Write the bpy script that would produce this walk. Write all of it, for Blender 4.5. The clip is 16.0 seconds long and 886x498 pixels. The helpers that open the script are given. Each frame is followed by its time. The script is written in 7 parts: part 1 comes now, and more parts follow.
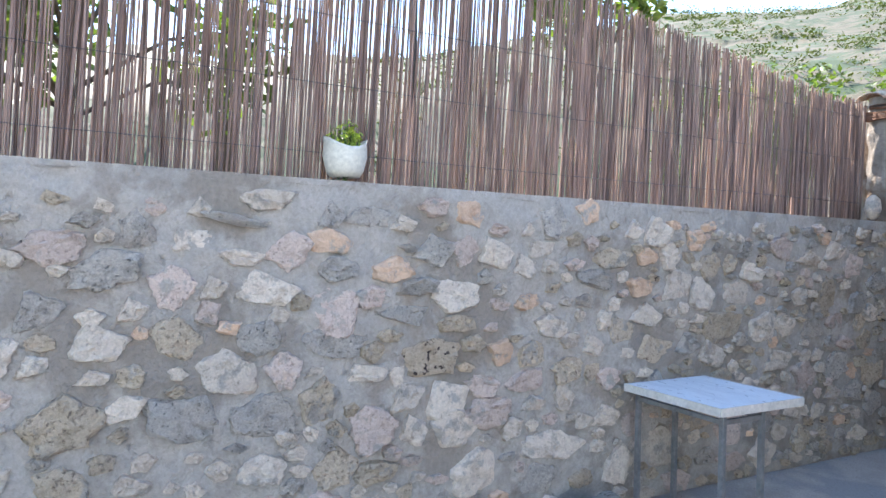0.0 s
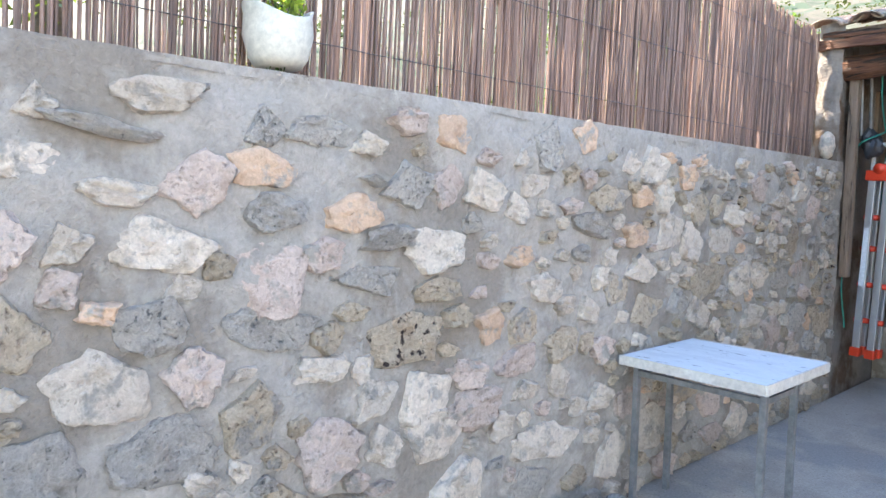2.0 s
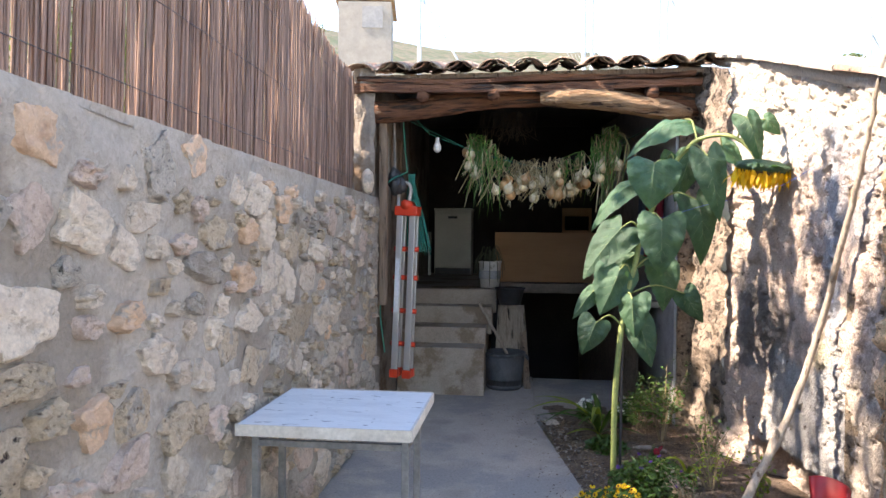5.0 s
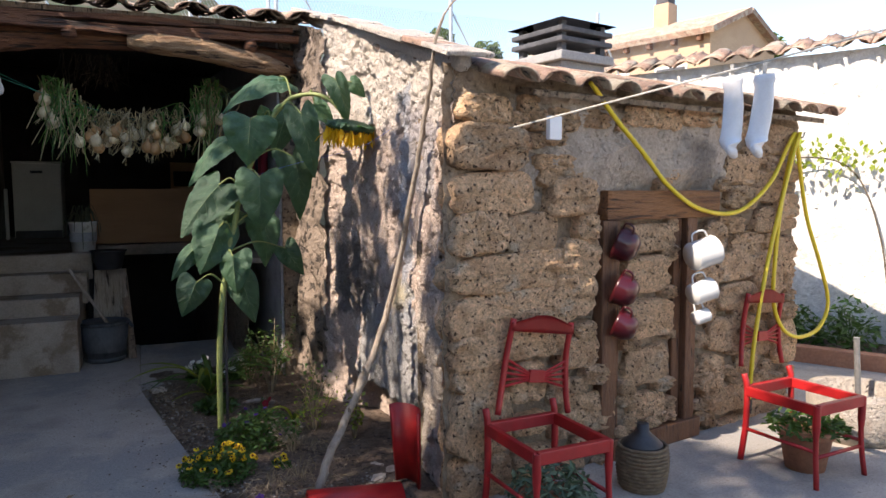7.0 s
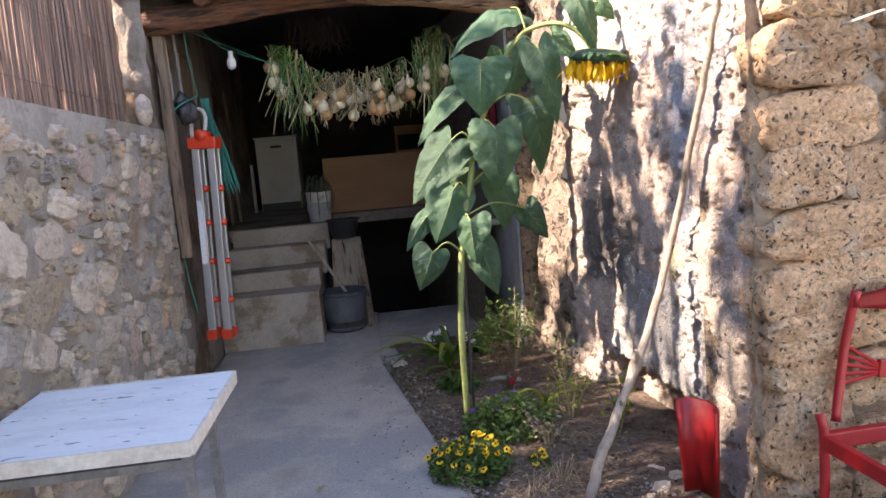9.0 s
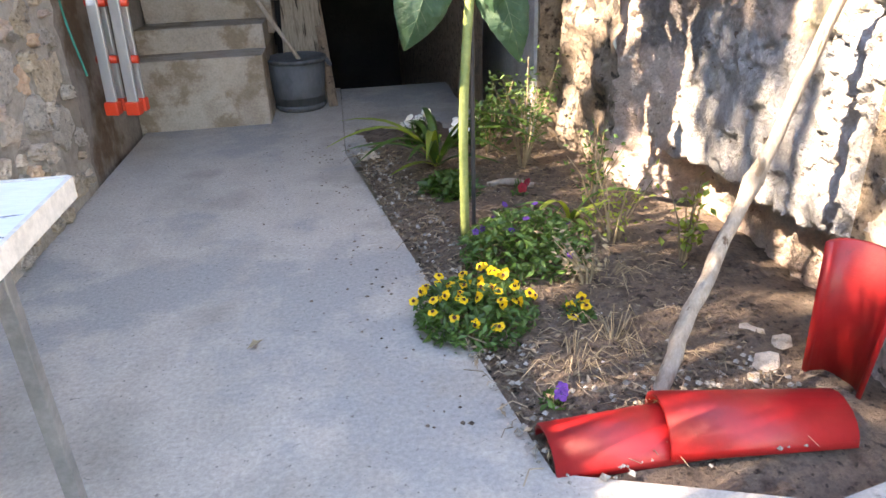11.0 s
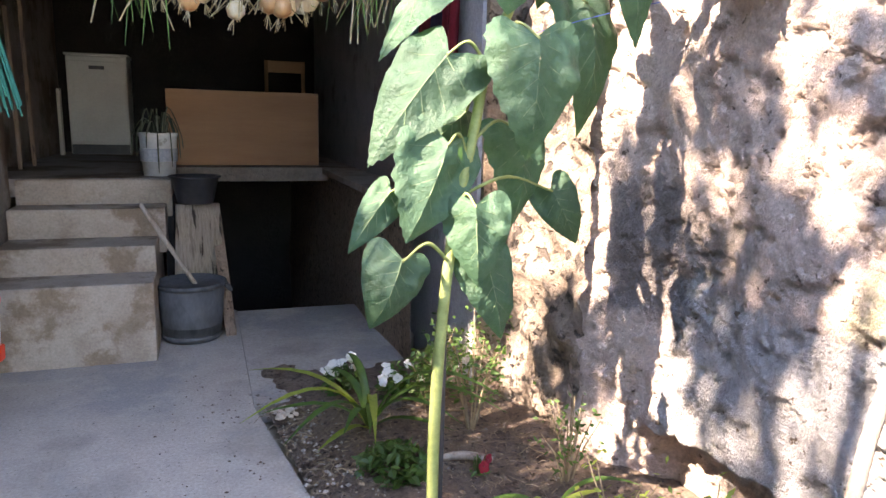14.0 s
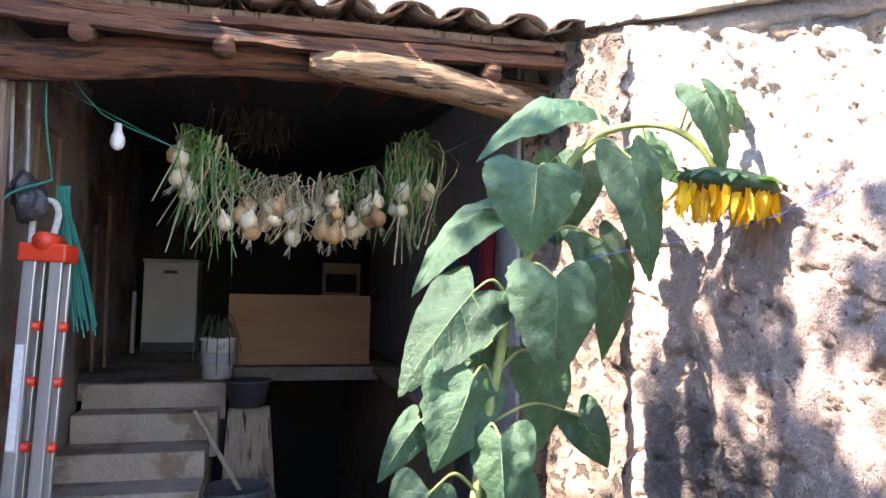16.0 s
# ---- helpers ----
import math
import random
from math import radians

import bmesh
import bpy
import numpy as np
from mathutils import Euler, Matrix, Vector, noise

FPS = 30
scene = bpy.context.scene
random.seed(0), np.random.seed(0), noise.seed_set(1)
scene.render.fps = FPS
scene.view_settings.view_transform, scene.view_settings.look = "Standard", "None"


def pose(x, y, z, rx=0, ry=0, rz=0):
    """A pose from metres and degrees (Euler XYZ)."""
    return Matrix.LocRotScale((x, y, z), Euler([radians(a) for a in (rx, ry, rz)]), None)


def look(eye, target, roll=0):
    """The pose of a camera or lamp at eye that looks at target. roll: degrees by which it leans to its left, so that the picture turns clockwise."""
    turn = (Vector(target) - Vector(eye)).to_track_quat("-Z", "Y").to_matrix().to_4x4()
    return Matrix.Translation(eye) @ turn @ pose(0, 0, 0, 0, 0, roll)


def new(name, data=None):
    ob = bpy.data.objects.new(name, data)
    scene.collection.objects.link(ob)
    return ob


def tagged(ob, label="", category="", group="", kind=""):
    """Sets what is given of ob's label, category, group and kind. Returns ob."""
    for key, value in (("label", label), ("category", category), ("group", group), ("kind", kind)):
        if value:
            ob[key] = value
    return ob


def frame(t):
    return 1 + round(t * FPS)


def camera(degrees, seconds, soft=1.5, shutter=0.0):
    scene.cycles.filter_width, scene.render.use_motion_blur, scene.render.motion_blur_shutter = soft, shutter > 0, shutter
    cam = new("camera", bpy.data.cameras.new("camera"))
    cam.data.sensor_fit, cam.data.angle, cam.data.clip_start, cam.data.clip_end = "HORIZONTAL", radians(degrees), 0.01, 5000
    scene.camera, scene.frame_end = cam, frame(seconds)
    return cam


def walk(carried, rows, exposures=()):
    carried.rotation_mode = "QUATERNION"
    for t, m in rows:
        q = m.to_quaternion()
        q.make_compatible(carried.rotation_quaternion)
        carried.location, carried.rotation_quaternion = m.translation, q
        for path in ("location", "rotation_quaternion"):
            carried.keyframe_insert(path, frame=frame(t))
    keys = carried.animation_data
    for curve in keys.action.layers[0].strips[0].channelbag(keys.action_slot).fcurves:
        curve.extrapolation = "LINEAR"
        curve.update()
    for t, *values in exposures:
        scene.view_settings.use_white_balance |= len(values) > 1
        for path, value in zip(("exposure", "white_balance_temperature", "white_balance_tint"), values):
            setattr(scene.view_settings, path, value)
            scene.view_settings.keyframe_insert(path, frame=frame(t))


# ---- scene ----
cam = camera(65.1, 16.0)
PATH = [
    (0, (0.424, 0.257, 1.588), (-1.337, 1.206, 1.569), 1.2),
    (0.5, (0.142, 0.26, 1.555), (-1.596, 1.25, 1.502), -0.1),
    (1, (-0.163, 0.292, 1.514), (-1.867, 1.331, 1.38), -0.6),
    (1.5, (-0.548, 0.355, 1.506), (-2.148, 1.552, 1.438), 0.6),
    (2, (-0.841, 0.376, 1.504), (-2.333, 1.7, 1.355), 1.1),
    (2.5, (-1.126, 0.307, 1.495), (-2.386, 1.854, 1.351), -0.4),
    (3, (-1.352, 0.346, 1.469), (-2.468, 1.993, 1.26), 0.8),
    (3.2, (-1.444, 0.393, 1.462), (-2.507, 2.077, 1.267), 0.6),
    (5.3, (-1.643, 0.602, 1.523), (-1.686, 2.602, 1.522), -0.0),
    (5.5, (-1.65, 0.575, 1.543), (-1.569, 2.573, 1.566), -0.4),
    (6, (-1.581, 0.565, 1.552), (-1.204, 2.529, 1.549), -0.3),
    (6.5, (-1.517, 0.565, 1.54), (-0.879, 2.46, 1.493), -0.1),
    (7, (-1.47, 0.591, 1.512), (-0.671, 2.418, 1.353), -0.3),
    (7.5, (-1.359, 0.698, 1.507), (-0.612, 2.541, 1.301), -2.0),
    (8, (-1.314, 0.836, 1.478), (-0.776, 2.74, 1.19), -1.4),
    (8.5, (-1.391, 1.057, 1.477), (-1.006, 3.001, 1.208), -2.5),
    (9, (-1.481, 1.288, 1.491), (-1.285, 3.261, 1.229), -4.9),
    (9.2, (-1.505, 1.389, 1.454), (-1.374, 3.364, 1.167), -4.5),
    (11.3, (-1.47, 2.65, 1.188), (-1.156, 4.41, 0.29), -1.3),
    (11.5, (-1.433, 2.746, 1.187), (-1.008, 4.475, 0.277), 0.0),
    (12, (-1.45, 2.918, 1.197), (-0.691, 4.514, 0.261), 3.3),
    (12.5, (-1.624, 3.074, 1.194), (-0.697, 4.588, 0.272), 2.6),
    (13, (-1.716, 3.152, 1.216), (-0.878, 4.754, 0.36), 4.4),
    (13.5, (-1.717, 3.147, 1.309), (-1.043, 4.917, 0.666), 2.8),
    (14, (-1.7, 3.127, 1.383), (-1.055, 4.984, 1.019), 1.4),
    (14.5, (-1.675, 3.08, 1.482), (-1.051, 4.976, 1.354), 0.6),
    (15, (-1.667, 3.007, 1.532), (-0.953, 4.874, 1.6), 0.8),
    (15.5, (-1.648, 2.965, 1.546), (-0.938, 4.828, 1.709), 1.1),
    (16, (-1.647, 2.98, 1.542), (-1.161, 4.914, 1.694), 0.9),
]
EXPOSURES = [(0, 2.5, 6500, 12), (1.5, 2.86, 6700, 11), (2.5, 3.05, 7300, 15), (3.0, 2.9, 7600, 18), (4.3, 2.65, 7700, 18), (5.5, 2.4, 7700, 18), (6.0, 1.55, 7200, 13), (6.5, 1.4, 7000, 14), (7.0, 1.45, 7400, 18), (8.0, 1.93, 7700, 30),
             (8.5, 2.0, 7700, 32), (9.0, 2.6, 7900, 23), (11.5, 3.6, 8600, 18), (12.5, 3.22, 8300, 18), (13.5, 3.6, 8100, 21), (14.5, 3.6, 7500, 24), (16.0, 3.2, 7100, 24)]
walk(cam, [(t, look(eye, target, roll)) for t, eye, target, roll in PATH], EXPOSURES)

# ---- light ----
SUN_FROM = Vector((-0.97, -0.2, 1.0)).normalized()
world = bpy.data.worlds.new("world")
scene.world = world
world.use_nodes = True
wn = world.node_tree.nodes
sky = wn.new("ShaderNodeTexSky")
sky.sky_type = "NISHITA"
sky.sun_disc = False
sky.sun_elevation = math.asin(SUN_FROM.z)
sky.sun_rotation = math.atan2(SUN_FROM.x, SUN_FROM.y)
sky.air_density, sky.dust_density, sky.ozone_density = 1.1, 0.1, 3.0
wn["Background"].inputs["Strength"].default_value = 0.125
world.node_tree.links.new(sky.outputs[0], wn["Background"].inputs["Color"])
sun = new("sun", bpy.data.lights.new("sun", "SUN"))
sun.data.energy, sun.data.angle, sun.data.color = 3.6, radians(0.6), (1.0, 0.95, 0.86)
sun.matrix_world = look(SUN_FROM * 30, (0, 0, 0))


# ---- materials ----
def mat(name, cols, scale=6.0, rough=0.85, bump=0.25, fine=45.0, metal=0.0, vary=0.0, spots=None, spot_scale=30.0,
        spot_at=0.62, spot_soft=0.06, big_at=0.5, stretch=(1, 1, 1), grain=0.5, translucent=0.0, island=False, big=None, big_scale=1.2, coat=0.0, world_space=False, patches=(), across=1):
    """Two-scale noise colour with relief; spots adds dark pits; big adds wide patches; patches are ragged areas (colour, low, high, bottom, top, amount)."""
    m = bpy.data.materials.new(name)
    m.use_nodes = True
    nt = m.node_tree
    n, l = nt.nodes, nt.links
    b = n["Principled BSDF"]
    tc = n.new("ShaderNodeTexCoord")
    info = n.new("ShaderNodeObjectInfo")
    sc = n.new("ShaderNodeVectorMath")
    sc.operation = "SCALE"
    sc.inputs[0].default_value = (13.0, 7.0, 29.0)
    l.new(info.outputs["Random"], sc.inputs["Scale"])
    ad = n.new("ShaderNodeVectorMath")
    ad.operation = "ADD"
    l.new(n.new("ShaderNodeNewGeometry").outputs["Position"] if world_space else tc.outputs["Object"], ad.inputs[0])
    l.new(sc.outputs[0], ad.inputs[1])
    mp = n.new("ShaderNodeMapping")
    mp.inputs["Scale"].default_value = stretch
    l.new(ad.outputs[0], mp.inputs["Vector"])

    def nz(s, detail=5.0, r=0.6):
        t = n.new("ShaderNodeTexNoise")
        t.inputs["Scale"].default_value, t.inputs["Detail"].default_value, t.inputs["Roughness"].default_value = s, detail, r
        l.new(mp.outputs[0], t.inputs["Vector"])
        return t.outputs["Fac"]

    def mix(kind, fac, a, c):
        x = n.new("ShaderNodeMix")
        x.data_type, x.blend_type = "RGBA", kind
        for sock, v in ((x.inputs[0], fac), (x.inputs[6], a), (x.inputs[7], c)):
            if isinstance(v, bpy.types.NodeSocket):
                l.new(v, sock)
            elif isinstance(v, (int, float)):
                sock.default_value = v
            else:
                sock.default_value = (*v, 1)
        return x.outputs[2]

    def step(v, lo, hi):
        r = n.new("ShaderNodeMapRange")
        r.inputs[1].default_value, r.inputs[2].default_value = lo, hi
        l.new(v, r.inputs[0])
        return r.outputs[0]

    ramp = n.new("ShaderNodeValToRGB")
    el = ramp.color_ramp.elements
    while len(el) < len(cols):
        el.new(0.5)
    for i, c in enumerate(cols):
        el[i].position = 0.3 + 0.4 * i / max(1, len(cols) - 1)
        el[i].color = (*c, 1)
    l.new(nz(scale), ramp.inputs[0])
    col = ramp.outputs[0]
    if big:
        col = mix("MIX", step(nz(big_scale, 6.0, 0.65), big_at, big_at + 0.08), col, big)
    if patches:
        warp = n.new("ShaderNodeTexNoise")
        warp.inputs["Scale"].default_value, warp.inputs["Detail"].default_value, warp.inputs["Roughness"].default_value = 3.2, 7.0, 0.68
        l.new(tc.outputs["Object"], warp.inputs["Vector"])
        ws = n.new("ShaderNodeVectorMath")
        ws.operation = "MULTIPLY_ADD"
        ws.inputs[1].default_value = (0.55, 0.55, 0.55)
        l.new(warp.outputs["Color"], ws.inputs[0])
        l.new(tc.outputs["Object"], ws.inputs[2])
        xyz = n.new("ShaderNodeSeparateXYZ")
        l.new(ws.outputs[0], xyz.inputs[0])

        def reach(sock, lo, hi):
            d = n.new("ShaderNodeMath")
            d.operation = "SUBTRACT"
            l.new(sock, d.inputs[0])
            d.inputs[1].default_value = (lo + hi) / 2 + 0.275
            a = n.new("ShaderNodeMath")
            a.operation = "ABSOLUTE"
            l.new(d.outputs[0], a.inputs[0])
            return step(a.outputs[0], (hi - lo) / 2 + 0.035, (hi - lo) / 2 - 0.035)

        for pc, lo, hi, z0, z1, amount in patches:
            both = n.new("ShaderNodeMath")
            both.operation = "MULTIPLY"
            l.new(reach(xyz.outputs[across], lo, hi), both.inputs[0])
            l.new(reach(xyz.outputs[2], z0, z1), both.inputs[1])
            part_of = n.new("ShaderNodeMath")
            part_of.operation = "MULTIPLY"
            part_of.inputs[1].default_value = amount
            l.new(both.outputs[0], part_of.inputs[0])
            col = mix("MIX", part_of.outputs[0], col, pc)
    fn = nz(fine, 6.0, 0.7)
    col = mix("MULTIPLY", grain, col, mix("MIX", step(fn, 0.25, 0.75), (0.35, 0.35, 0.35), (1.25, 1.25, 1.25)))
    sp = None
    if spots:
        sp = step(nz(spot_scale, 4.0, 0.6), spot_at, spot_at + spot_soft)
        col = mix("MIX", sp, col, spots)
    if vary:
        src = info.outputs["Random"]
        if island:
            src = n.new("ShaderNodeNewGeometry").outputs["Random Per Island"]
        hs = n.new("ShaderNodeHueSaturation")
        r = n.new("ShaderNodeMapRange")
        r.inputs[3].default_value, r.inputs[4].default_value = 1 - vary, 1 + vary
        l.new(src, r.inputs[0])
        l.new(r.outputs[0], hs.inputs["Value"])
        l.new(col, hs.inputs["Color"])
        col = hs.outputs[0]
    l.new(col, b.inputs["Base Color"])
    b.inputs["Roughness"].default_value, b.inputs["Metallic"].default_value = rough, metal
    b.inputs["Coat Weight"].default_value = coat
    if translucent:
        tr = n.new("ShaderNodeBsdfTranslucent")
        l.new(mix("MULTIPLY", 1.0, col, (1.6, 1.7, 0.6)), tr.inputs["Color"])
        ms = n.new("ShaderNodeMixShader")
        ms.inputs[0].default_value = translucent
        l.new(b.outputs[0], ms.inputs[1])
        l.new(tr.outputs[0], ms.inputs[2])
        l.new(ms.outputs[0], n["Material Output"].inputs["Surface"])
    if bump:
        bp = n.new("ShaderNodeBump")
        bp.inputs["Strength"].default_value, bp.inputs["Distance"].default_value = bump, 0.03
        hgt = n.new("ShaderNodeMath")
        hgt.operation = "ADD"
        l.new(fn, hgt.inputs[0])
        l.new(nz(scale * 2.5), hgt.inputs[1])
        h = hgt.outputs[0]
        if sp:
            h2 = n.new("ShaderNodeMath")
            h2.operation = "SUBTRACT"
            l.new(h, h2.inputs[0])
            l.new(sp, h2.inputs[1])
            h = h2.outputs[0]
        l.new(h, bp.inputs["Height"])
        l.new(bp.outputs[0], b.inputs["Normal"])
    return m


M_MORTAR = mat("lime mortar", [(0.36, 0.315, 0.27), (0.49, 0.43, 0.37), (0.42, 0.37, 0.32)], 5.0, bump=0.8, fine=45, big=(0.33, 0.275, 0.225), big_scale=1.6, spots=(0.27, 0.225, 0.185), spot_scale=9, spot_at=0.64, spot_soft=0.14, grain=0.4)
M_STONE = {
    "c": mat("cream limestone", [(0.46, 0.36, 0.275), (0.72, 0.605, 0.49), (0.59, 0.47, 0.375)], 11, bump=0.7, fine=75, grain=0.4, vary=0.14, spots=(0.24, 0.19, 0.15), spot_scale=42, spot_at=0.60, spot_soft=0.2, big=(0.41, 0.36, 0.31), big_scale=9.0, big_at=0.55, world_space=True),
    "o": mat("orange limestone", [(0.52, 0.325, 0.21), (0.71, 0.49, 0.34), (0.62, 0.41, 0.28)], 11, bump=0.6, fine=75, grain=0.35, vary=0.12, big=(0.41, 0.36, 0.31), big_scale=9.0, big_at=0.55, world_space=True),
    "p": mat("pink limestone", [(0.47, 0.34, 0.27), (0.65, 0.51, 0.425), (0.56, 0.42, 0.345)], 11, bump=0.7, fine=75, grain=0.4, vary=0.12, spots=(0.24, 0.17, 0.15), spot_scale=45, spot_at=0.57, spot_soft=0.2, big=(0.41, 0.36, 0.31), big_scale=9.0, big_at=0.55, world_space=True),
    "g": mat("grey pitted limestone", [(0.43, 0.37, 0.315), (0.63, 0.55, 0.47), (0.53, 0.46, 0.39)], 12, bump=1.0, fine=80, grain=0.5, vary=0.12, spots=(0.22, 0.20, 0.185), spot_scale=46, spot_at=0.60, spot_soft=0.09, big=(0.50, 0.42, 0.35), big_scale=7.0, big_at=0.55, world_space=True),
    "t": mat("tan limestone", [(0.44, 0.33, 0.22), (0.60, 0.48, 0.35), (0.52, 0.40, 0.29)], 12, bump=0.8, fine=80, grain=0.45, vary=0.14, spots=(0.18, 0.12, 0.085), spot_scale=50, spot_at=0.56, spot_soft=0.18, big=(0.41, 0.36, 0.31), big_scale=9.0, big_at=0.55, world_space=True),
    "h": mat("holed tan limestone", [(0.52, 0.37, 0.24), (0.69, 0.54, 0.39), (0.59, 0.45, 0.31)], 12, bump=1.0, fine=80, spots=(0.07, 0.04, 0.03), spot_scale=26, spot_at=0.58, world_space=True),
    "b": mat("brown tufa", [(0.53, 0.295, 0.155), (0.86, 0.56, 0.335), (0.69, 0.42, 0.24)], 7, bump=1.0, fine=58, grain=0.95, vary=0.15, spots=(0.10, 0.058, 0.034), spot_scale=46, spot_at=0.585, spot_soft=0.06, big=(0.70, 0.54, 0.38), big_scale=4.0, big_at=0.58, world_space=True),
}
# patches: paler above z 1.95, grey cement low down, near-black at y 4.85 to 5.5
M_PLASTER = mat("old lime plaster", [(0.48, 0.355, 0.295), (0.71, 0.565, 0.48), (0.60, 0.465, 0.39)], 7, bump=1.0, fine=70, big=(0.48, 0.395, 0.335), big_scale=3.2, big_at=0.60, spots=(0.17, 0.125, 0.10), spot_scale=22, spot_at=0.64, spot_soft=0.05, grain=0.55, patches=(
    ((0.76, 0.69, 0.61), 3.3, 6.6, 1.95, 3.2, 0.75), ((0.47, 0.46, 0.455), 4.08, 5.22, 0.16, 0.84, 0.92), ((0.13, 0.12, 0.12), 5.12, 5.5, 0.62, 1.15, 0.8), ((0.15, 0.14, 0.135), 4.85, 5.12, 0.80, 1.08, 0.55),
    ((0.40, 0.43, 0.48), 4.22, 4.36, 0.75, 2.1, 0.8), ((0.30, 0.32, 0.36), 3.85, 4.25, 1.5, 1.95, 0.6), ((0.66, 0.56, 0.34), 4.28, 4.46, 0.86, 0.98, 0.8), ((0.55, 0.49, 0.42), 3.7, 4.1, 0.1, 0.9, 0.6)))
M_EARTHWALL = mat("brown mortar", [(0.22, 0.155, 0.10), (0.38, 0.285, 0.20), (0.29, 0.21, 0.145)], 6, bump=1.0, fine=45, spots=(0.07, 0.045, 0.03), spot_scale=30, spot_at=0.55, spot_soft=0.1, grain=0.8)
M_FRONT = mat("brown and grey mortar", [(0.24, 0.165, 0.105), (0.42, 0.31, 0.215), (0.32, 0.23, 0.155)], 6, bump=1.0, fine=45, spots=(0.13, 0.09, 0.06), spot_scale=26, spot_at=0.63, spot_soft=0.1, grain=0.6, across=0, patches=(((0.60, 0.50, 0.41), 0.30, 1.05, 1.52, 2.0, 0.9), ((0.60, 0.50, 0.41), 0.9, 2.05, 1.50, 1.98, 0.85), ((0.17, 0.14, 0.12), 1.55, 1.8, 1.5, 1.85, 0.7)))
M_RUBBLE = mat("dark rubble masonry", [(0.17, 0.125, 0.095), (0.33, 0.255, 0.20), (0.24, 0.185, 0.145)], 7, bump=1.0, fine=40, spots=(0.07, 0.055, 0.045), spot_scale=14, spot_at=0.55, grain=0.6)
M_CONC = mat("worn concrete", [(0.33, 0.29, 0.25), (0.465, 0.41, 0.355), (0.39, 0.345, 0.298)], 2.2, rough=0.9, bump=0.3, fine=70, spots=(0.17, 0.15, 0.13), spot_scale=55, spot_at=0.645, spot_soft=0.05, grain=0.55, big=(0.33, 0.31, 0.29))
M_STEP = mat("stained step concrete", [(0.26, 0.205, 0.16), (0.39, 0.325, 0.265), (0.32, 0.26, 0.21)], 3.0, bump=0.2, fine=70, big=(0.22, 0.16, 0.11), big_scale=2.5)
M_SOIL = mat("garden soil", [(0.085, 0.056, 0.042), (0.235, 0.165, 0.122), (0.14, 0.097, 0.073)], 12, bump=1.0, fine=70, spots=(0.045, 0.03, 0.022), spot_scale=34, spot_at=0.58, spot_soft=0.08, grain=0.8, big=(0.27, 0.20, 0.15), big_scale=3.0, big_at=0.56)
M_EARTH = mat("dry earth", [(0.20, 0.16, 0.11), (0.30, 0.24, 0.17), (0.16, 0.17, 0.09)], 0.8, bump=0.5, fine=14)
M_REED = mat("weathered reed", [(0.155, 0.085, 0.066), (0.31, 0.195, 0.155), (0.22, 0.13, 0.102)], 4, rough=0.6, bump=0.1, fine=60, stretch=(6, 6, 0.6), vary=0.45, island=True, translucent=0.18)
M_WIRE = mat("dark wire", [(0.06, 0.05, 0.05), (0.1, 0.09, 0.08)], 20, rough=0.5, bump=0)
M_WOOD = mat("old beam wood", [(0.058, 0.022, 0.013), (0.27, 0.112, 0.054), (0.13, 0.049, 0.026)], 6, rough=0.8, bump=1.0, fine=28, stretch=(0.35, 4, 4), spots=(0.05, 0.028, 0.018), spot_scale=7, spot_at=0.55)
M_WOODV = mat("old upright wood", [(0.15, 0.10, 0.07), (0.30, 0.21, 0.15), (0.22, 0.15, 0.10)], 5, rough=0.85, bump=0.7, fine=28, stretch=(4, 4, 0.35), spots=(0.05, 0.035, 0.025), spot_scale=9, spot_at=0.60)
M_FRAME = mat("dark stained frame wood", [(0.07, 0.028, 0.015), (0.20, 0.088, 0.042), (0.125, 0.052, 0.026)], 6, rough=0.65, bump=0.4, fine=30, stretch=(3, 3, 0.5), spots=(0.03, 0.015, 0.01), spot_scale=12, spot_at=0.62)
M_TILE = mat("clay roof tile", [(0.25, 0.145, 0.105), (0.43, 0.285, 0.215), (0.34, 0.22, 0.165)], 8, rough=0.9, bump=0.6, fine=50, vary=0.32, spots=(0.10, 0.085, 0.07), spot_scale=16, spot_at=0.60, big=(0.46, 0.39, 0.30), big_scale=5, big_at=0.49, grain=0.6)
M_DARKWALL = mat("very dark grey plaster", [(0.045, 0.04, 0.038), (0.09, 0.08, 0.075), (0.065, 0.058, 0.055)], 2, bump=0.5, fine=30)
# near-black colour that stands in for the darkness of the cellar and shed depth
M_UNLIT = mat("plaster blackened for unlit depth", [(0.012, 0.011, 0.011), (0.028, 0.025, 0.024)], 3, bump=0.4, fine=30)
M_SHEDWALL = mat("grimy and shade-dark plaster", [(0.17, 0.14, 0.115), (0.29, 0.245, 0.21), (0.22, 0.185, 0.155)], 2.5, bump=0.6, fine=30, big=(0.14, 0.085, 0.05), big_scale=1.4)
M_WHITEWALL = mat("whitewashed masonry", [(0.62, 0.60, 0.56), (0.78, 0.76, 0.72), (0.70, 0.67, 0.62)], 3, bump=0.7, fine=22, spots=(0.5, 0.45, 0.4), spot_scale=9, spot_at=0.66)
M_OCHRE = mat("ochre render", [(0.52, 0.36, 0.24), (0.60, 0.43, 0.29)], 1.0, bump=0.1)
M_BLOCK = mat("grey block masonry", [(0.34, 0.31, 0.27), (0.44, 0.40, 0.35)], 3, bump=0.4, vary=0.1)
M_HILL = mat("scrub hillside", [(0.035, 0.042, 0.018), (0.12, 0.10, 0.065), (0.06, 0.062, 0.032)], 0.35, bump=0.8, fine=1.6, spots=(0.035, 0.055, 0.02), spot_scale=0.5, spot_at=0.50)
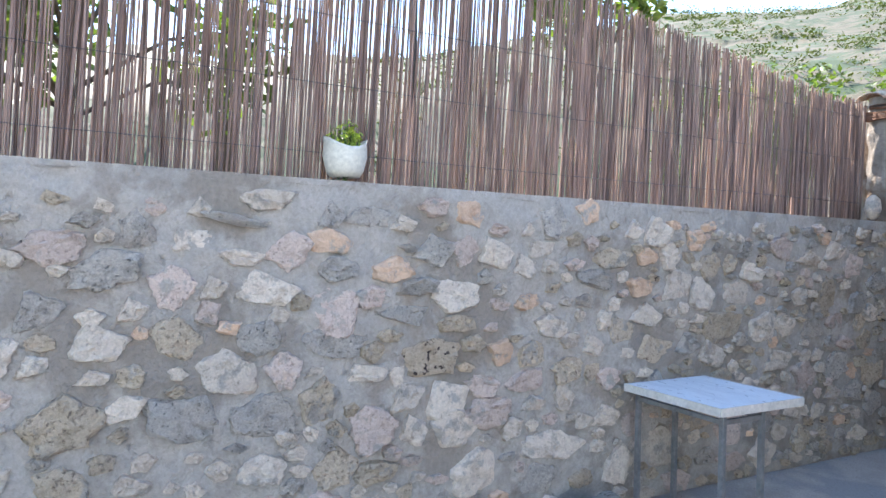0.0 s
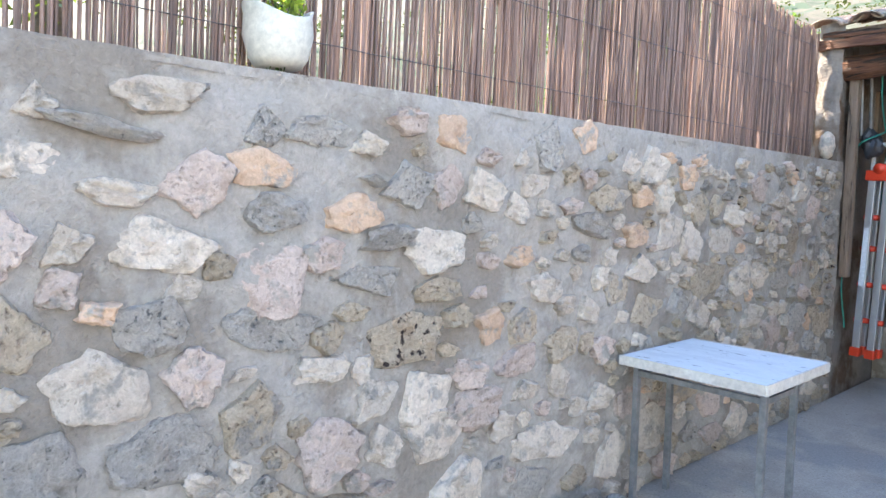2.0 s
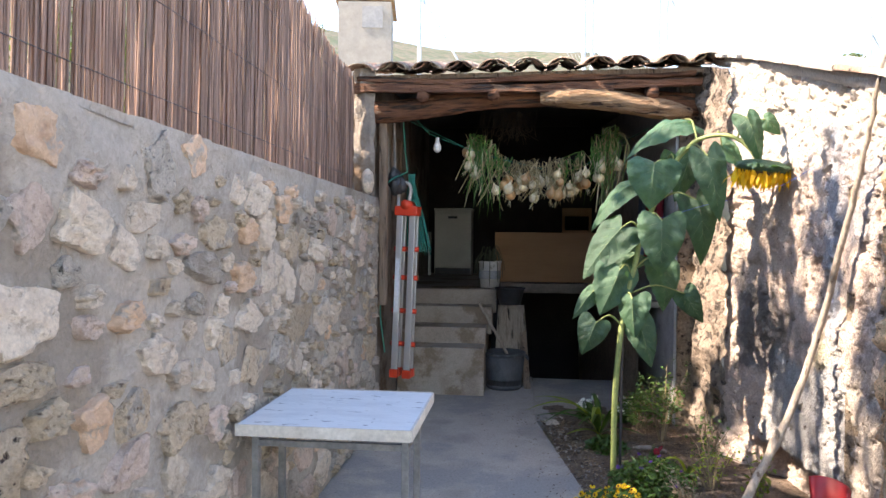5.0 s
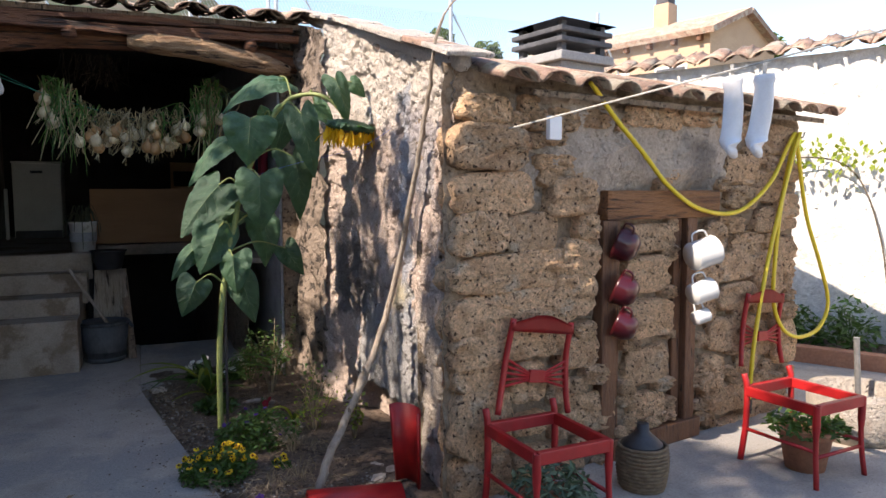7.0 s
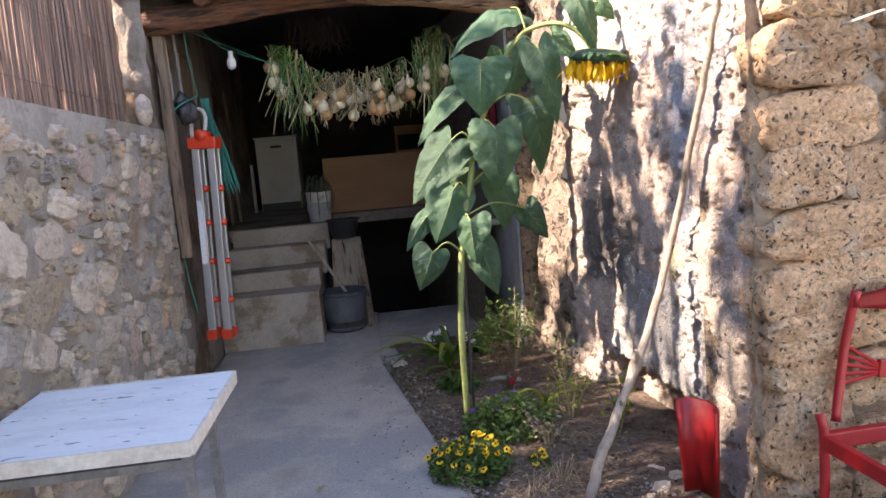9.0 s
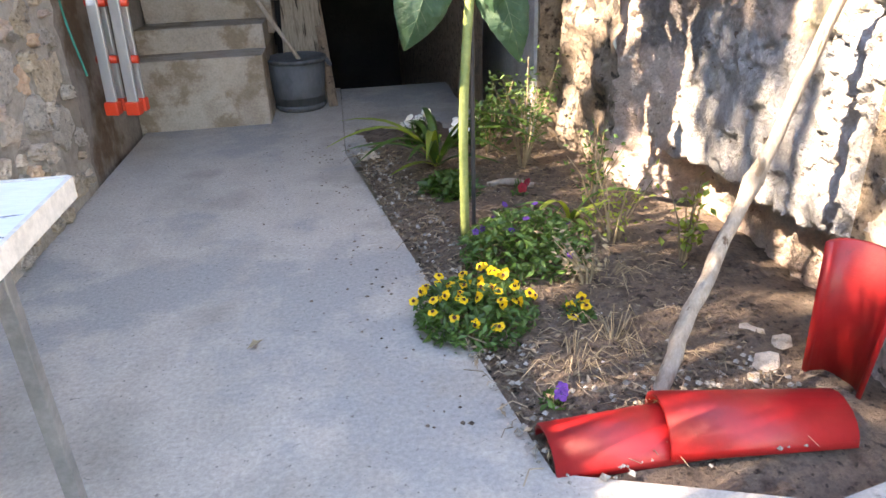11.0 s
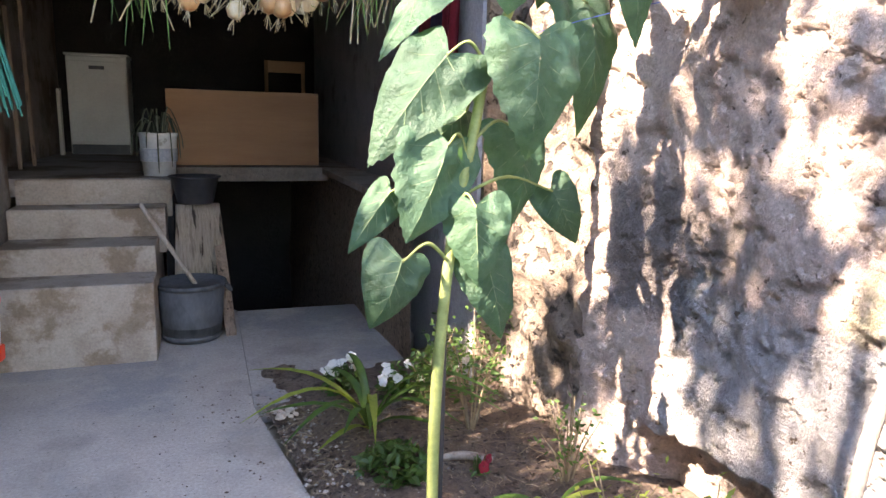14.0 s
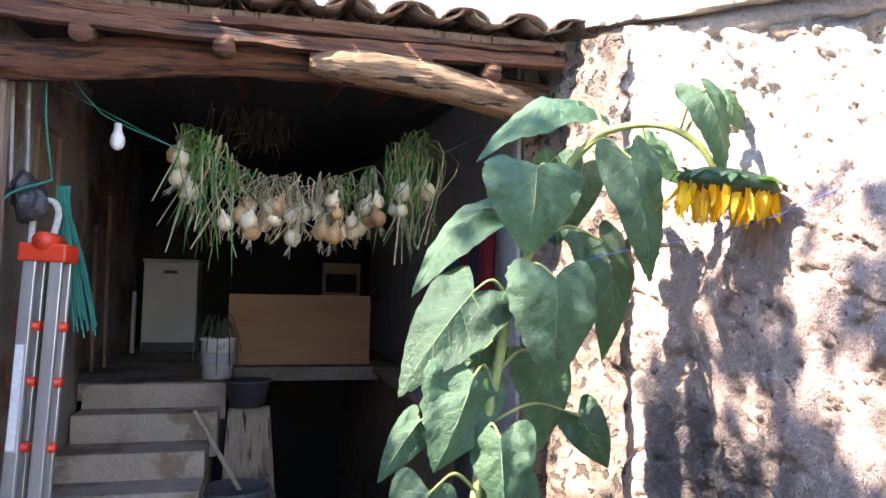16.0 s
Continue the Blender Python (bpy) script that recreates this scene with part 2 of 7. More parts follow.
M_LEAF = mat("tree leaf", [(0.05, 0.09, 0.02), (0.11, 0.16, 0.04), (0.07, 0.12, 0.03)], 3, rough=0.5, bump=0, vary=0.35, island=True, translucent=0.35)
M_BARK = mat("bark", [(0.10, 0.08, 0.06), (0.2, 0.16, 0.12)], 10, bump=0.8, fine=40)


# ---- mesh helpers ----
def part(name, bm, material, parent=None, label="", smooth=False):
    """Links a bmesh as one mesh object under a thing or a part."""
    me = bpy.data.meshes.new(name)
    bm.normal_update()
    bm.to_mesh(me)
    bm.free()
    for p in me.polygons:
        p.use_smooth = smooth
    if material:
        me.materials.append(material)
    ob = new(name, me)
    ob.parent = parent
    if label:
        tagged(ob, label)
    return ob


def thing(name, m, label, category, group="", kind=""):
    """An Empty at the base of a thing."""
    ob = new(name)
    ob.empty_display_size = 0.05
    ob.matrix_world = m
    return tagged(ob, label, category, group, kind)


def solid(name, bm, material, label, category="", kind="structure", smooth=False):
    return tagged(part(name, bm, material, None, "", smooth), label, category, "", kind)


def box(bm, x0, x1, y0, y1, z0, z1, m=None, bevel=0.0):
    r = bmesh.ops.create_cube(bm, size=1.0)
    t = Matrix.LocRotScale(((x0 + x1) / 2, (y0 + y1) / 2, (z0 + z1) / 2), None, (abs(x1 - x0), abs(y1 - y0), abs(z1 - z0)))
    bmesh.ops.transform(bm, matrix=t, verts=r["verts"])
    vs = r["verts"]
    if bevel:
        e = {e for v in vs for e in v.link_edges}
        out = bmesh.ops.bevel(bm, geom=list(e), offset=bevel, segments=2, affect="EDGES", profile=0.6)
        vs = list({v for f in out["faces"] for v in f.verts} | {v for v in vs if v.is_valid})
    if m is not None:
        bmesh.ops.transform(bm, matrix=m, verts=[v for v in vs if v.is_valid])
    return bm


def boxed(x0, x1, y0, y1, z0, z1, m=None, bevel=0.0):
    return box(bmesh.new(), x0, x1, y0, y1, z0, z1, m, bevel)


def tube(bm, pts, radii, sides=8, caps=True, flat=1.0):
    """A tube along points; radii one number or one per point."""
    pts = [Vector(p) for p in pts]
    if not isinstance(radii, (list, tuple)):
        radii = [radii] * len(pts)
    rings = []
    up = Vector((0.13, 0.31, 0.94)).normalized()
    for i, p in enumerate(pts):
        d = (pts[min(i + 1, len(pts) - 1)] - pts[max(i - 1, 0)]).normalized()
        side = d.cross(up)
        if side.length < 0.05:
            side = d.cross(Vector((1, 0, 0)))
        side.normalize()
        nn = side.cross(d).normalized()
        rings.append([bm.verts.new(p + (side * math.cos(a) + nn * math.sin(a) * flat) * radii[i]) for a in [2 * math.pi * k / sides for k in range(sides)]])
    for a, b in zip(rings, rings[1:]):
        for k in range(sides):
            bm.faces.new((a[k], a[(k + 1) % sides], b[(k + 1) % sides], b[k]))
    if caps:
        bm.faces.new(list(reversed(rings[0])))
        bm.faces.new(rings[-1])
    return bm


def arc(points, n=8):
    """A smooth line through points (Catmull-Rom)."""
    p = [Vector(q) for q in points]
    p = [2 * p[0] - p[1]] + p + [2 * p[-1] - p[-2]]
    out = []
    for i in range(1, len(p) - 2):
        for k in range(n):
            t = k / n
            a, b, c, d = p[i - 1:i + 3]
            out.append(0.5 * (2 * b + (c - a) * t + (2 * a - 5 * b + 4 * c - d) * t * t + (3 * b - a - 3 * c + d) * t ** 3))
    return out + [p[-2]]


def lathe(bm, profile, sides=20, m=None):
    rings = []
    for r, z in profile:
        rings.append([bm.verts.new((r * math.cos(2 * math.pi * k / sides), r * math.sin(2 * math.pi * k / sides), z)) for k in range(sides)])
    for a, b in zip(rings, rings[1:]):
        for k in range(sides):
            bm.faces.new((a[k], a[(k + 1) % sides], b[(k + 1) % sides], b[k]))
    bm.faces.new(list(reversed(rings[0])))
    bm.faces.new(rings[-1])
    if m is not None:
        bmesh.ops.transform(bm, matrix=m, verts=[v for r in rings for v in r])
    return bm


def grid(nu, nv, f):
    """A sheet of nu x nv cells; f(u, v) gives the place for u, v in 0..1."""
    bm = bmesh.new()
    vs = [[bm.verts.new(f(i / nu, j / nv)) for j in range(nv + 1)] for i in range(nu + 1)]
    for i in range(nu):
        for j in range(nv):
            bm.faces.new((vs[i][j], vs[i + 1][j], vs[i + 1][j + 1], vs[i][j + 1]))
    return bm


def prism(pts, z0, z1):
    """An upright prism over a plan outline."""
    bm = bmesh.new()
    a = [bm.verts.new((x, y, z0)) for x, y in pts]
    b = [bm.verts.new((x, y, z1)) for x, y in pts]
    bm.faces.new(list(reversed(a)))
    bm.faces.new(b)
    for i in range(len(pts)):
        j = (i + 1) % len(pts)
        bm.faces.new((a[i], a[j], b[j], b[i]))
    return bm


def nz(x, y=0.0, z=0.0, s=1.0):
    return noise.noise(Vector((x * s, y * s, z * s)))


# ---- large structure ----
WEST = pose(-2.8, 0, 0, 0, 0, 90)      # along the wall, into the wall, up
FRONT = pose(0, 3.62, 0, 0, 0, 10)

gb = bmesh.new()
far = [gb.verts.new((x, y, -0.12)) for x, y in ((-450, -450), (450, -450), (450, 450), (-450, 450))]
rim = [gb.verts.new((x, y, -0.12)) for x, y in ((-1.93, 8.18), (-0.55, 8.18), (-0.55, 11.7), (-1.93, 11.7))]
for k in range(4):
    gb.faces.new((far[k], far[(k + 1) % 4], rim[(k + 1) % 4], rim[k]))
solid("ground", gb, M_EARTH, "dry earth ground that reaches the horizon")
solid("pavement", prism([(-2.8, -6), (9, -6), (9, 5.0), (4.6, 5.25), (3.0, 6.0), (2.8, 4.05), (-0.12, 3.58), (-0.5, 3.5), (-1.08, 3.7), (-1.51, 6.4), (-1.51, 8.2), (-2.8, 8.2)], -0.1, 0.0), M_CONC, "worn grey concrete yard with fine cracks")
solid("cellar_slab", prism([(-1.506, 6.42), (-1.1, 6.5), (-0.62, 6.9), (-0.4, 7.4), (-0.4, 8.2), (-1.506, 8.2)], -0.1, -0.012), M_CONC, "grey concrete slab before a dark cellar opening")


def soil_at(u, v):
    x0 = -1.53 + (1 - v) * 0.42 if v < 0.9 else -1.5
    y = 3.5 + v * 3.6
    x = x0 + (0.1 - x0) * u
    edge = min(u, 1 - u, v, 1 - v) * 6
    return (x, y, -0.03 + min(1, edge) * 0.05 + nz(x, y, 0, 5) * 0.018 + nz(x, y, 3, 16) * 0.012)


solid("flower_bed", grid(40, 80, soil_at), M_SOIL, "dark garden soil with twigs and pebbles", smooth=True)

# retaining wall on the west side and the terrace behind it
solid("wall_west", grid(420, 74, lambda u, v: (-2.8 + 0.016 * nz(u * 11, v * 2, 0, 4) + 0.014 * nz(u * 11, v * 2, 5, 10) + 0.006 * nz(u * 11, v * 2, 8, 27), -5 + 11.15 * u, -0.1 + (2.0 - 0.011 * (11.15 * u)) * v + 0.05 * v)), M_MORTAR, "rubble stone wall bedded in grey lime mortar", smooth=True)
solid("wall_west_top", grid(120, 6, lambda u, v: (-2.8 - 0.4 * v - (0.0 if v > 0 else 0.0), -5 + 11.15 * u, 1.95 - 0.011 * 11.15 * u + 0.012 * nz(u * 30, v, 0, 1.5) - (0.03 if v == 0 else 0))), M_MORTAR, "rough mortar cap of the rubble wall", smooth=True)
solid("wall_west_back", boxed(-3.2, -2.86, -5, 6.1, -0.1, 1.72), M_MORTAR, "body of the rubble wall")
solid("terrace", grid(30, 30, lambda u, v: (-3.15 - 60 * u, -40 + 75 * v, 1.75 + 3.0 * u + 0.15 * nz(u * 20, v * 20))), M_EARTH, "raised garden ground behind the rubble wall")

# shed at the north end: walls, floors, ceiling
def sloped(pts, z0=-0.1):
    """A wall over a plan outline, cut by the slope of the shed roof."""
    bm = prism(pts, z0, 5.0)
    for v in bm.verts:
        if v.co.z > 4:
            v.co.z = 2.77 + 0.19 * (v.co.y - 6.1)
    return bm


solid("shed_wall_left", sloped([(-3.4, 6.1), (-2.83, 6.1), (-2.85, 8.1), (-3.12, 8.4), (-3.12, 11.9), (-3.4, 11.9)]), M_SHEDWALL, "grimy brown plaster wall inside the shed")
# the pier takes the darker wall plaster to stand in for shade on it
solid("shed_pier_left", grid(8, 30, lambda u, v: (-2.98 + 0.17 * u + 0.015 * nz(u * 3, v * 9), 6.06 - 0.03 * math.sin(u * 3.1) + 0.02 * nz(u * 4, v * 12, 2), 1.7 + 1.15 * v)), M_SHEDWALL, "rough plaster pier beside the shed opening, darkened for shade", smooth=True)
solid("shed_wall_back", sloped([(-3.4, 11.6), (0.2, 11.6), (0.2, 11.9), (-3.4, 11.9)]), M_UNLIT, "back wall of the shed, coloured near black for deep shade")
solid("shed_wall_right", sloped([(-0.42, 6.32), (-0.2, 6.32), (-0.2, 11.6), (-0.42, 11.6)]), mat("pale grey plaster", [(0.34, 0.32, 0.315), (0.47, 0.45, 0.45), (0.40, 0.38, 0.375)], 3, bump=0.5, fine=40, big=(0.24, 0.20, 0.17), big_scale=1.8, big_at=0.60), "pale grey plaster side wall inside the shed")
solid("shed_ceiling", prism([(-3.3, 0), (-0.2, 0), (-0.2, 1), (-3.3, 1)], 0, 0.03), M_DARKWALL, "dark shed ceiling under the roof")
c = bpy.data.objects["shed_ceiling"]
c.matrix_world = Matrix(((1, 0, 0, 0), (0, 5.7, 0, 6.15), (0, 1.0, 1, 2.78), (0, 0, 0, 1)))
solid("landing_floor", prism([(-3.1, 8.16), (-1.9, 8.16), (-1.9, 9.2), (-0.42, 9.2), (-0.42, 11.6), (-3.1, 11.6)], 0.84, 0.955), M_SHEDWALL, "dusty concrete landing floor of the shed")
# cellar sides, floor and drop carry their deep shade in the base colour
solid("landing_side", boxed(-1.96, -1.9, 8.16, 11.6, -2.5, 0.84), M_UNLIT, "side wall below the landing, coloured near black for shade")
solid("cellar_wall", grid(30, 14, lambda u, v: (-0.62 - 0.1 * u + 0.05 * nz(u * 8, v * 4), 6.75 + 4.9 * u, -2.5 + 3.45 * v)), M_EARTHWALL, "rough rubble side wall of the cellar", smooth=True)
solid("cellar_ledge", boxed(-0.72, -0.2, 6.9, 11.0, 0.9, 0.95, None, 0.01), M_STEP, "dusty ledge along the shed wall")
solid("cellar_floor", boxed(-1.95, -0.4, 8.1, 11.65, -2.5, -2.4), M_UNLIT, "cellar floor, coloured near black for shade")
solid("cellar_back", boxed(-3.1, 0.2, 11.62, 11.8, -2.5, -0.1), M_UNLIT, "back wall of the cellar, coloured near black for shade")
solid("cellar_step", boxed(-1.9, -0.5, 8.16, 8.2, -2.5, -0.015), M_UNLIT, "edge of the cellar drop, coloured near black for shade")

steps = tagged(new("steps"), "worn brown-stained concrete steps up to the landing", "steps", "", "structure")
for x1, y0, z0, z1 in ((-1.985, 7.21, -0.05, 0.454), (-1.985, 7.52, 0.4, 0.612), (-1.94, 7.87, 0.5, 0.79), (-1.905, 8.13, 0.7, 0.95)):
    part("step", boxed(-2.83, x1, y0, 8.3, z0, z1, None, 0.012), M_STEP, steps)
bmp = bmesh.new()
q = [bmp.verts.new(p) for p in ((-1.60, 7.58, -0.05), (-1.535, 7.58, -0.05), (-1.56, 8.2, -0.05), (-1.63, 8.2, -0.05), (-1.60, 7.58, 0.02), (-1.535, 7.58, 0.02), (-1.60, 8.1, 0.76), (-1.67, 8.1, 0.76))]
for f in ((3, 2, 1, 0), (4, 5, 6, 7), (0, 1, 5, 4), (1, 2, 6, 5), (2, 3, 7, 6), (3, 0, 4, 7)):
    bmp.faces.new([q[i] for i in f])
solid("stair_parapet", bmp, M_WOODV, "sloping grey plank edge beside the tree trunk")


# stone building on the east side
def plaster(u, v):
    y = 3.6 + 2.1 * u
    top = 2.14 + 0.295 * (y - 3.6)
    z = -0.12 + (top + 0.12) * v
    x = -0.10 + 0.015 * (y - 3.6)
    k = min(1.0, max(0.0, (y - 5.25) / 0.5))
    x -= 0.19 * k * k * (3 - 2 * k)
    x -= 0.07 * max(0.0, 1 - z / 0.7) * math.exp(-((y - 5.5) / 0.25) ** 2)
    lip = 0.27 + 0.07 * nz(y, 0, 1, 3) + 0.04 * nz(y, 0, 5, 11) - 0.10 * max(0, y - 4.9)
    if 4.05 < y < 5.35:
        x += 0.15 * min(1, max(0, (lip - z) / 0.02)) * min(1, (y - 4.05) / 0.08, (5.35 - y) / 0.12)
    rag = min(1.0, max(0.0, (y - 5.0) / 0.25))
    high = min(1.0, max(0.0, (z - top + 0.75) / 0.3))
    x += 0.022 * nz(y, z, 0, 1.6) + 0.010 * nz(y, z, 4, 5) + 0.008 * nz(y, z, 9, 12) + 0.007 * nz(y, z, 2, 28) + 0.006 * nz(y, z, 6, 60)
    x -= rag * (0.045 * abs(nz(y, z * 0.4, 17, 4)) + 0.018 * abs(nz(y, z * 0.8, 19, 12)))
    x -= high * (0.045 * abs(nz(y, z * 1.4, 23, 5)) + 0.028 * abs(nz(y, z * 1.5, 27, 13)) - 0.02)
    pit = nz(y, z * 2.2, 21, 7) + 0.4 * nz(y, z * 2, 31, 24)
    x += 0.018 * min(1, max(0, (pit - 0.34) / 0.05))
    flake = nz(y, z * 0.8, 11, 2.3) + 0.45 * nz(y, z, 13, 9) + 0.2 * nz(y, z, 33, 25)
    x += 0.016 * min(1, max(0, (flake - 0.10) / 0.02)) + 0.012 * min(1, max(0, (flake - 0.38) / 0.02))
    crack = abs(y - 3.99 - 0.03 * nz(z, 3, 0, 4) + 0.03 * z)
    if z < 1.25:
        x += 0.016 * max(0.0, 1 - crack / 0.012)
    x += 0.16 * max(0.0, (y - 5.58) / 0.12) ** 2
    return (x, y, z)


solid("wall_plaster", grid(330, 290, plaster), M_PLASTER, "crumbling lime plaster wall with grey cement and darker patches, paler at the top", smooth=True)
solid("wall_rubble", grid(40, 110, lambda u, v: (-0.24 - 0.06 * u + 0.07 * nz(u * 5, v * 16, 2) + 0.03 * nz(u * 14, v * 44, 6), 5.55 + 0.82 * u, -0.12 + (2.80 + 0.22 * u) * v)), M_RUBBLE, "dark rubble end of the wall with fallen plaster", smooth=True)
solid("wall_front", grid(150, 110, lambda u, v: FRONT @ Vector((-0.16 + 2.98 * u, -0.05 * min(1, max(0, (v - 0.74) / 0.05)) * min(1, max(0, (u - 0.17) / 0.05)) * min(1, max(0, (0.74 - u) / 0.05)) + 0.03 * nz(u * 9, v * 6, 3) + 0.03 * nz(u * 30, v * 20, 5) + 0.012 * nz(u * 75, v * 52, 8), -0.12 + 2.24 * v))), M_FRONT, "tufa stone wall bedded in brown mortar", smooth=True)
solid("wall_front_body", boxed(0.0, 2.74, 0.1, 0.5, -0.1, 1.95, FRONT), M_EARTHWALL, "body of the tufa stone wall")
solid("wall_front_end", grid(20, 40, lambda u, v: FRONT @ Vector((2.80 + 0.03 * nz(u * 5, v * 9), 2.6 * u, -0.12 + (2.2 + 0.7 * u) * v))), M_EARTHWALL, "end wall of the stone building", smooth=True)
solid("shed_pier_right", boxed(-0.4, -0.24, 6.28, 6.5, -0.1, 2.9), M_EARTHWALL, "dark rubble end of the plaster wall")

# backdrop of the place
def hill(u, v):
    az = radians(-140 + 200 * u)
    r = 26 + 330 * v * v
    t = (0.30 + 0.10 * math.exp(-((math.degrees(az) + 35) / 30) ** 2)) * (1 if az < 0.2 else max(0.15, 1 - (az - 0.2) * 0.9))
    z = 1.0 + max(0, r - 26) * t * (1 - 0.25 * v) + (4.0 if az < 0.1 else 1.0) * min(1, (r - 26) / 10) + 0.03 * r * nz(math.sin(az) * r, math.cos(az) * r, 0, 0.03) + 0.6 * nz(u * 90, v * 90)
    return (math.sin(az) * r, math.cos(az) * r, z)


solid("hill", grid(150, 70, hill), M_HILL, "dry scrub hillside with low bushes", kind="structure", smooth=True)
solid("upper_yard", boxed(-12, 14, 12.2, 27, -0.1, 2.6), M_EARTH, "raised yard behind the shed")


# ---- clay tile roofs ----
def tile_mesh(r0=0.1, r1=0.085, length=0.45, thick=0.013, seg=8):
    bm = bmesh.new()
    rows = []
    for y, r in ((0, r0), (length, r1)):
        for rr in (r, r - thick):
            rows.append([bm.verts.new((rr * math.cos(math.pi * k / seg) * 1.05, y, rr * math.sin(math.pi * k / seg) * 0.85)) for k in range(seg + 1)])
    o0, i0, o1, i1 = rows
    for k in range(seg):
        bm.faces.new((o0[k], o0[k + 1], o1[k + 1], o1[k]))
        bm.faces.new((i0[k + 1], i0[k], i1[k], i1[k + 1]))
        bm.faces.new((o0[k + 1], o0[k], i0[k], i0[k + 1]))
        bm.faces.new((o1[k], o1[k + 1], i1[k + 1], i1[k]))
    for k in (0, seg):
        bm.faces.new((o0[k], o1[k], i1[k], i0[k]))
    bmesh.ops.recalc_face_normals(bm, faces=bm.faces)
    me = bpy.data.meshes.new("tile")
    bm.to_mesh(me)
    bm.free()
    me.materials.append(M_TILE)
    for p in me.polygons:
        p.use_smooth = True
    return me


TILE = tile_mesh()
rt = random.Random(8)


def tile_roof(name, label, m, cols, rows, pitch, expose=0.34, keep=None):
    """A roof of canal tiles: m has the eave along x and the slope up y."""
    roof = tagged(new(name), label, "roof", "", "structure")
    for i in range(cols):
        for j in range(rows):
            for under in (True, False):
                x = pitch * (i + (0.5 if under else 0.0)) + rt.uniform(-0.008, 0.008)
                y = expose * j + rt.uniform(-0.015, 0.015) + (0.04 if under else 0)
                if keep and not keep(x, y):
                    continue
                ob = new("tile", TILE)
                ob.parent = roof
                lift = 0.10 if under else 0.035
                turn = pose(0, 0, 0, 3.0 if not under else -1.5, 180 if under else 0, rt.uniform(-2.5, 2.5))
                ob.matrix_world = m @ Matrix.Translation((x, y, lift + rt.uniform(-0.006, 0.006))) @ turn @ Matrix.Diagonal((pitch / 0.235, 1, 0.78, 1))
    return roof


SHED_ROOF = pose(-2.92, 6.0, 2.785, 12, 0, -1.5)
tile_roof("shed_roof", "weathered reddish clay canal tiles over the shed", SHED_ROOF, 11, 5, 0.265)
solid("shed_roof_deck", boxed(-0.1, 2.75, 0.12, 5.9, -0.035, 0.0, SHED_ROOF), M_WOODV, "dark boards under the shed tiles")
EAST_ROOF = FRONT @ pose(-0.12, -0.2, 2.0, 13.5, 0, 0)
tile_roof("east_roof", "weathered clay canal tiles over the stone building", EAST_ROOF, 13, 8, 0.25, 0.34, lambda x, y: x > 0.17 * y + 0.14)
solid("east_roof_deck", boxed(0.4, 3.05, 0.06, 2.4, -0.03, 0.0, EAST_ROOF), M_EARTHWALL, "mortar bed under the tiles")
# flat tiles laid in mortar along the top of the plaster wall
verge = tagged(new("roof_verge"), "flat clay tiles bedded in pale mortar along the wall top", "", "", "structure")
rv = random.Random(51)
y = 3.5
while y < 6.15:
    ln = rv.uniform(0.26, 0.40)
    z = 2.155 + 0.295 * (y + ln / 2 - 3.6)
    slab = boxed(-0.045 + rv.uniform(-0.02, 0.01), 0.20, -ln / 2 - 0.012, ln / 2 + 0.012, 0, rv.uniform(0.022, 0.034), None, 0.007)
    bmesh.ops.subdivide_edges(slab, edges=slab.edges[:], cuts=2, use_grid_fill=True)
    for v in slab.verts:
        v.co += Vector((0.010 * nz(v.co.y + y, v.co.z, 1, 15), 0.006 * nz(v.co.x, y, 4, 18), 0.007 * nz(v.co.x + y, v.co.y, 2, 12)))
    slab.transform(pose(-0.13 + 0.015 * (y - 3.6) - 0.14 * max(0, y - 5.3), y + ln / 2, z + 0.012, math.degrees(math.atan(0.295)) + rv.uniform(-1.5, 1.5), rv.uniform(-3, 3), rv.uniform(-3, 3)))
    part("tile", slab, M_TILE if rv.random() < 0.4 else M_PLASTER, verge)
    y += ln
vb = bmesh.new()
tube(vb, [(-0.07 + 0.015 * k * 0.1 + 0.012 * nz(k, 1) - 0.14 * max(0, 0.1 * k - 1.75), 3.55 + 0.1 * k, 2.118 + 0.0295 * k + 0.012 * nz(k, 5)) for k in range(27)], [0.045 + 0.016 * nz(k * 1.7, 9) for k in range(27)], 8)
part("mortar_bed", vb, M_PLASTER, verge, "rough cream mortar", True)

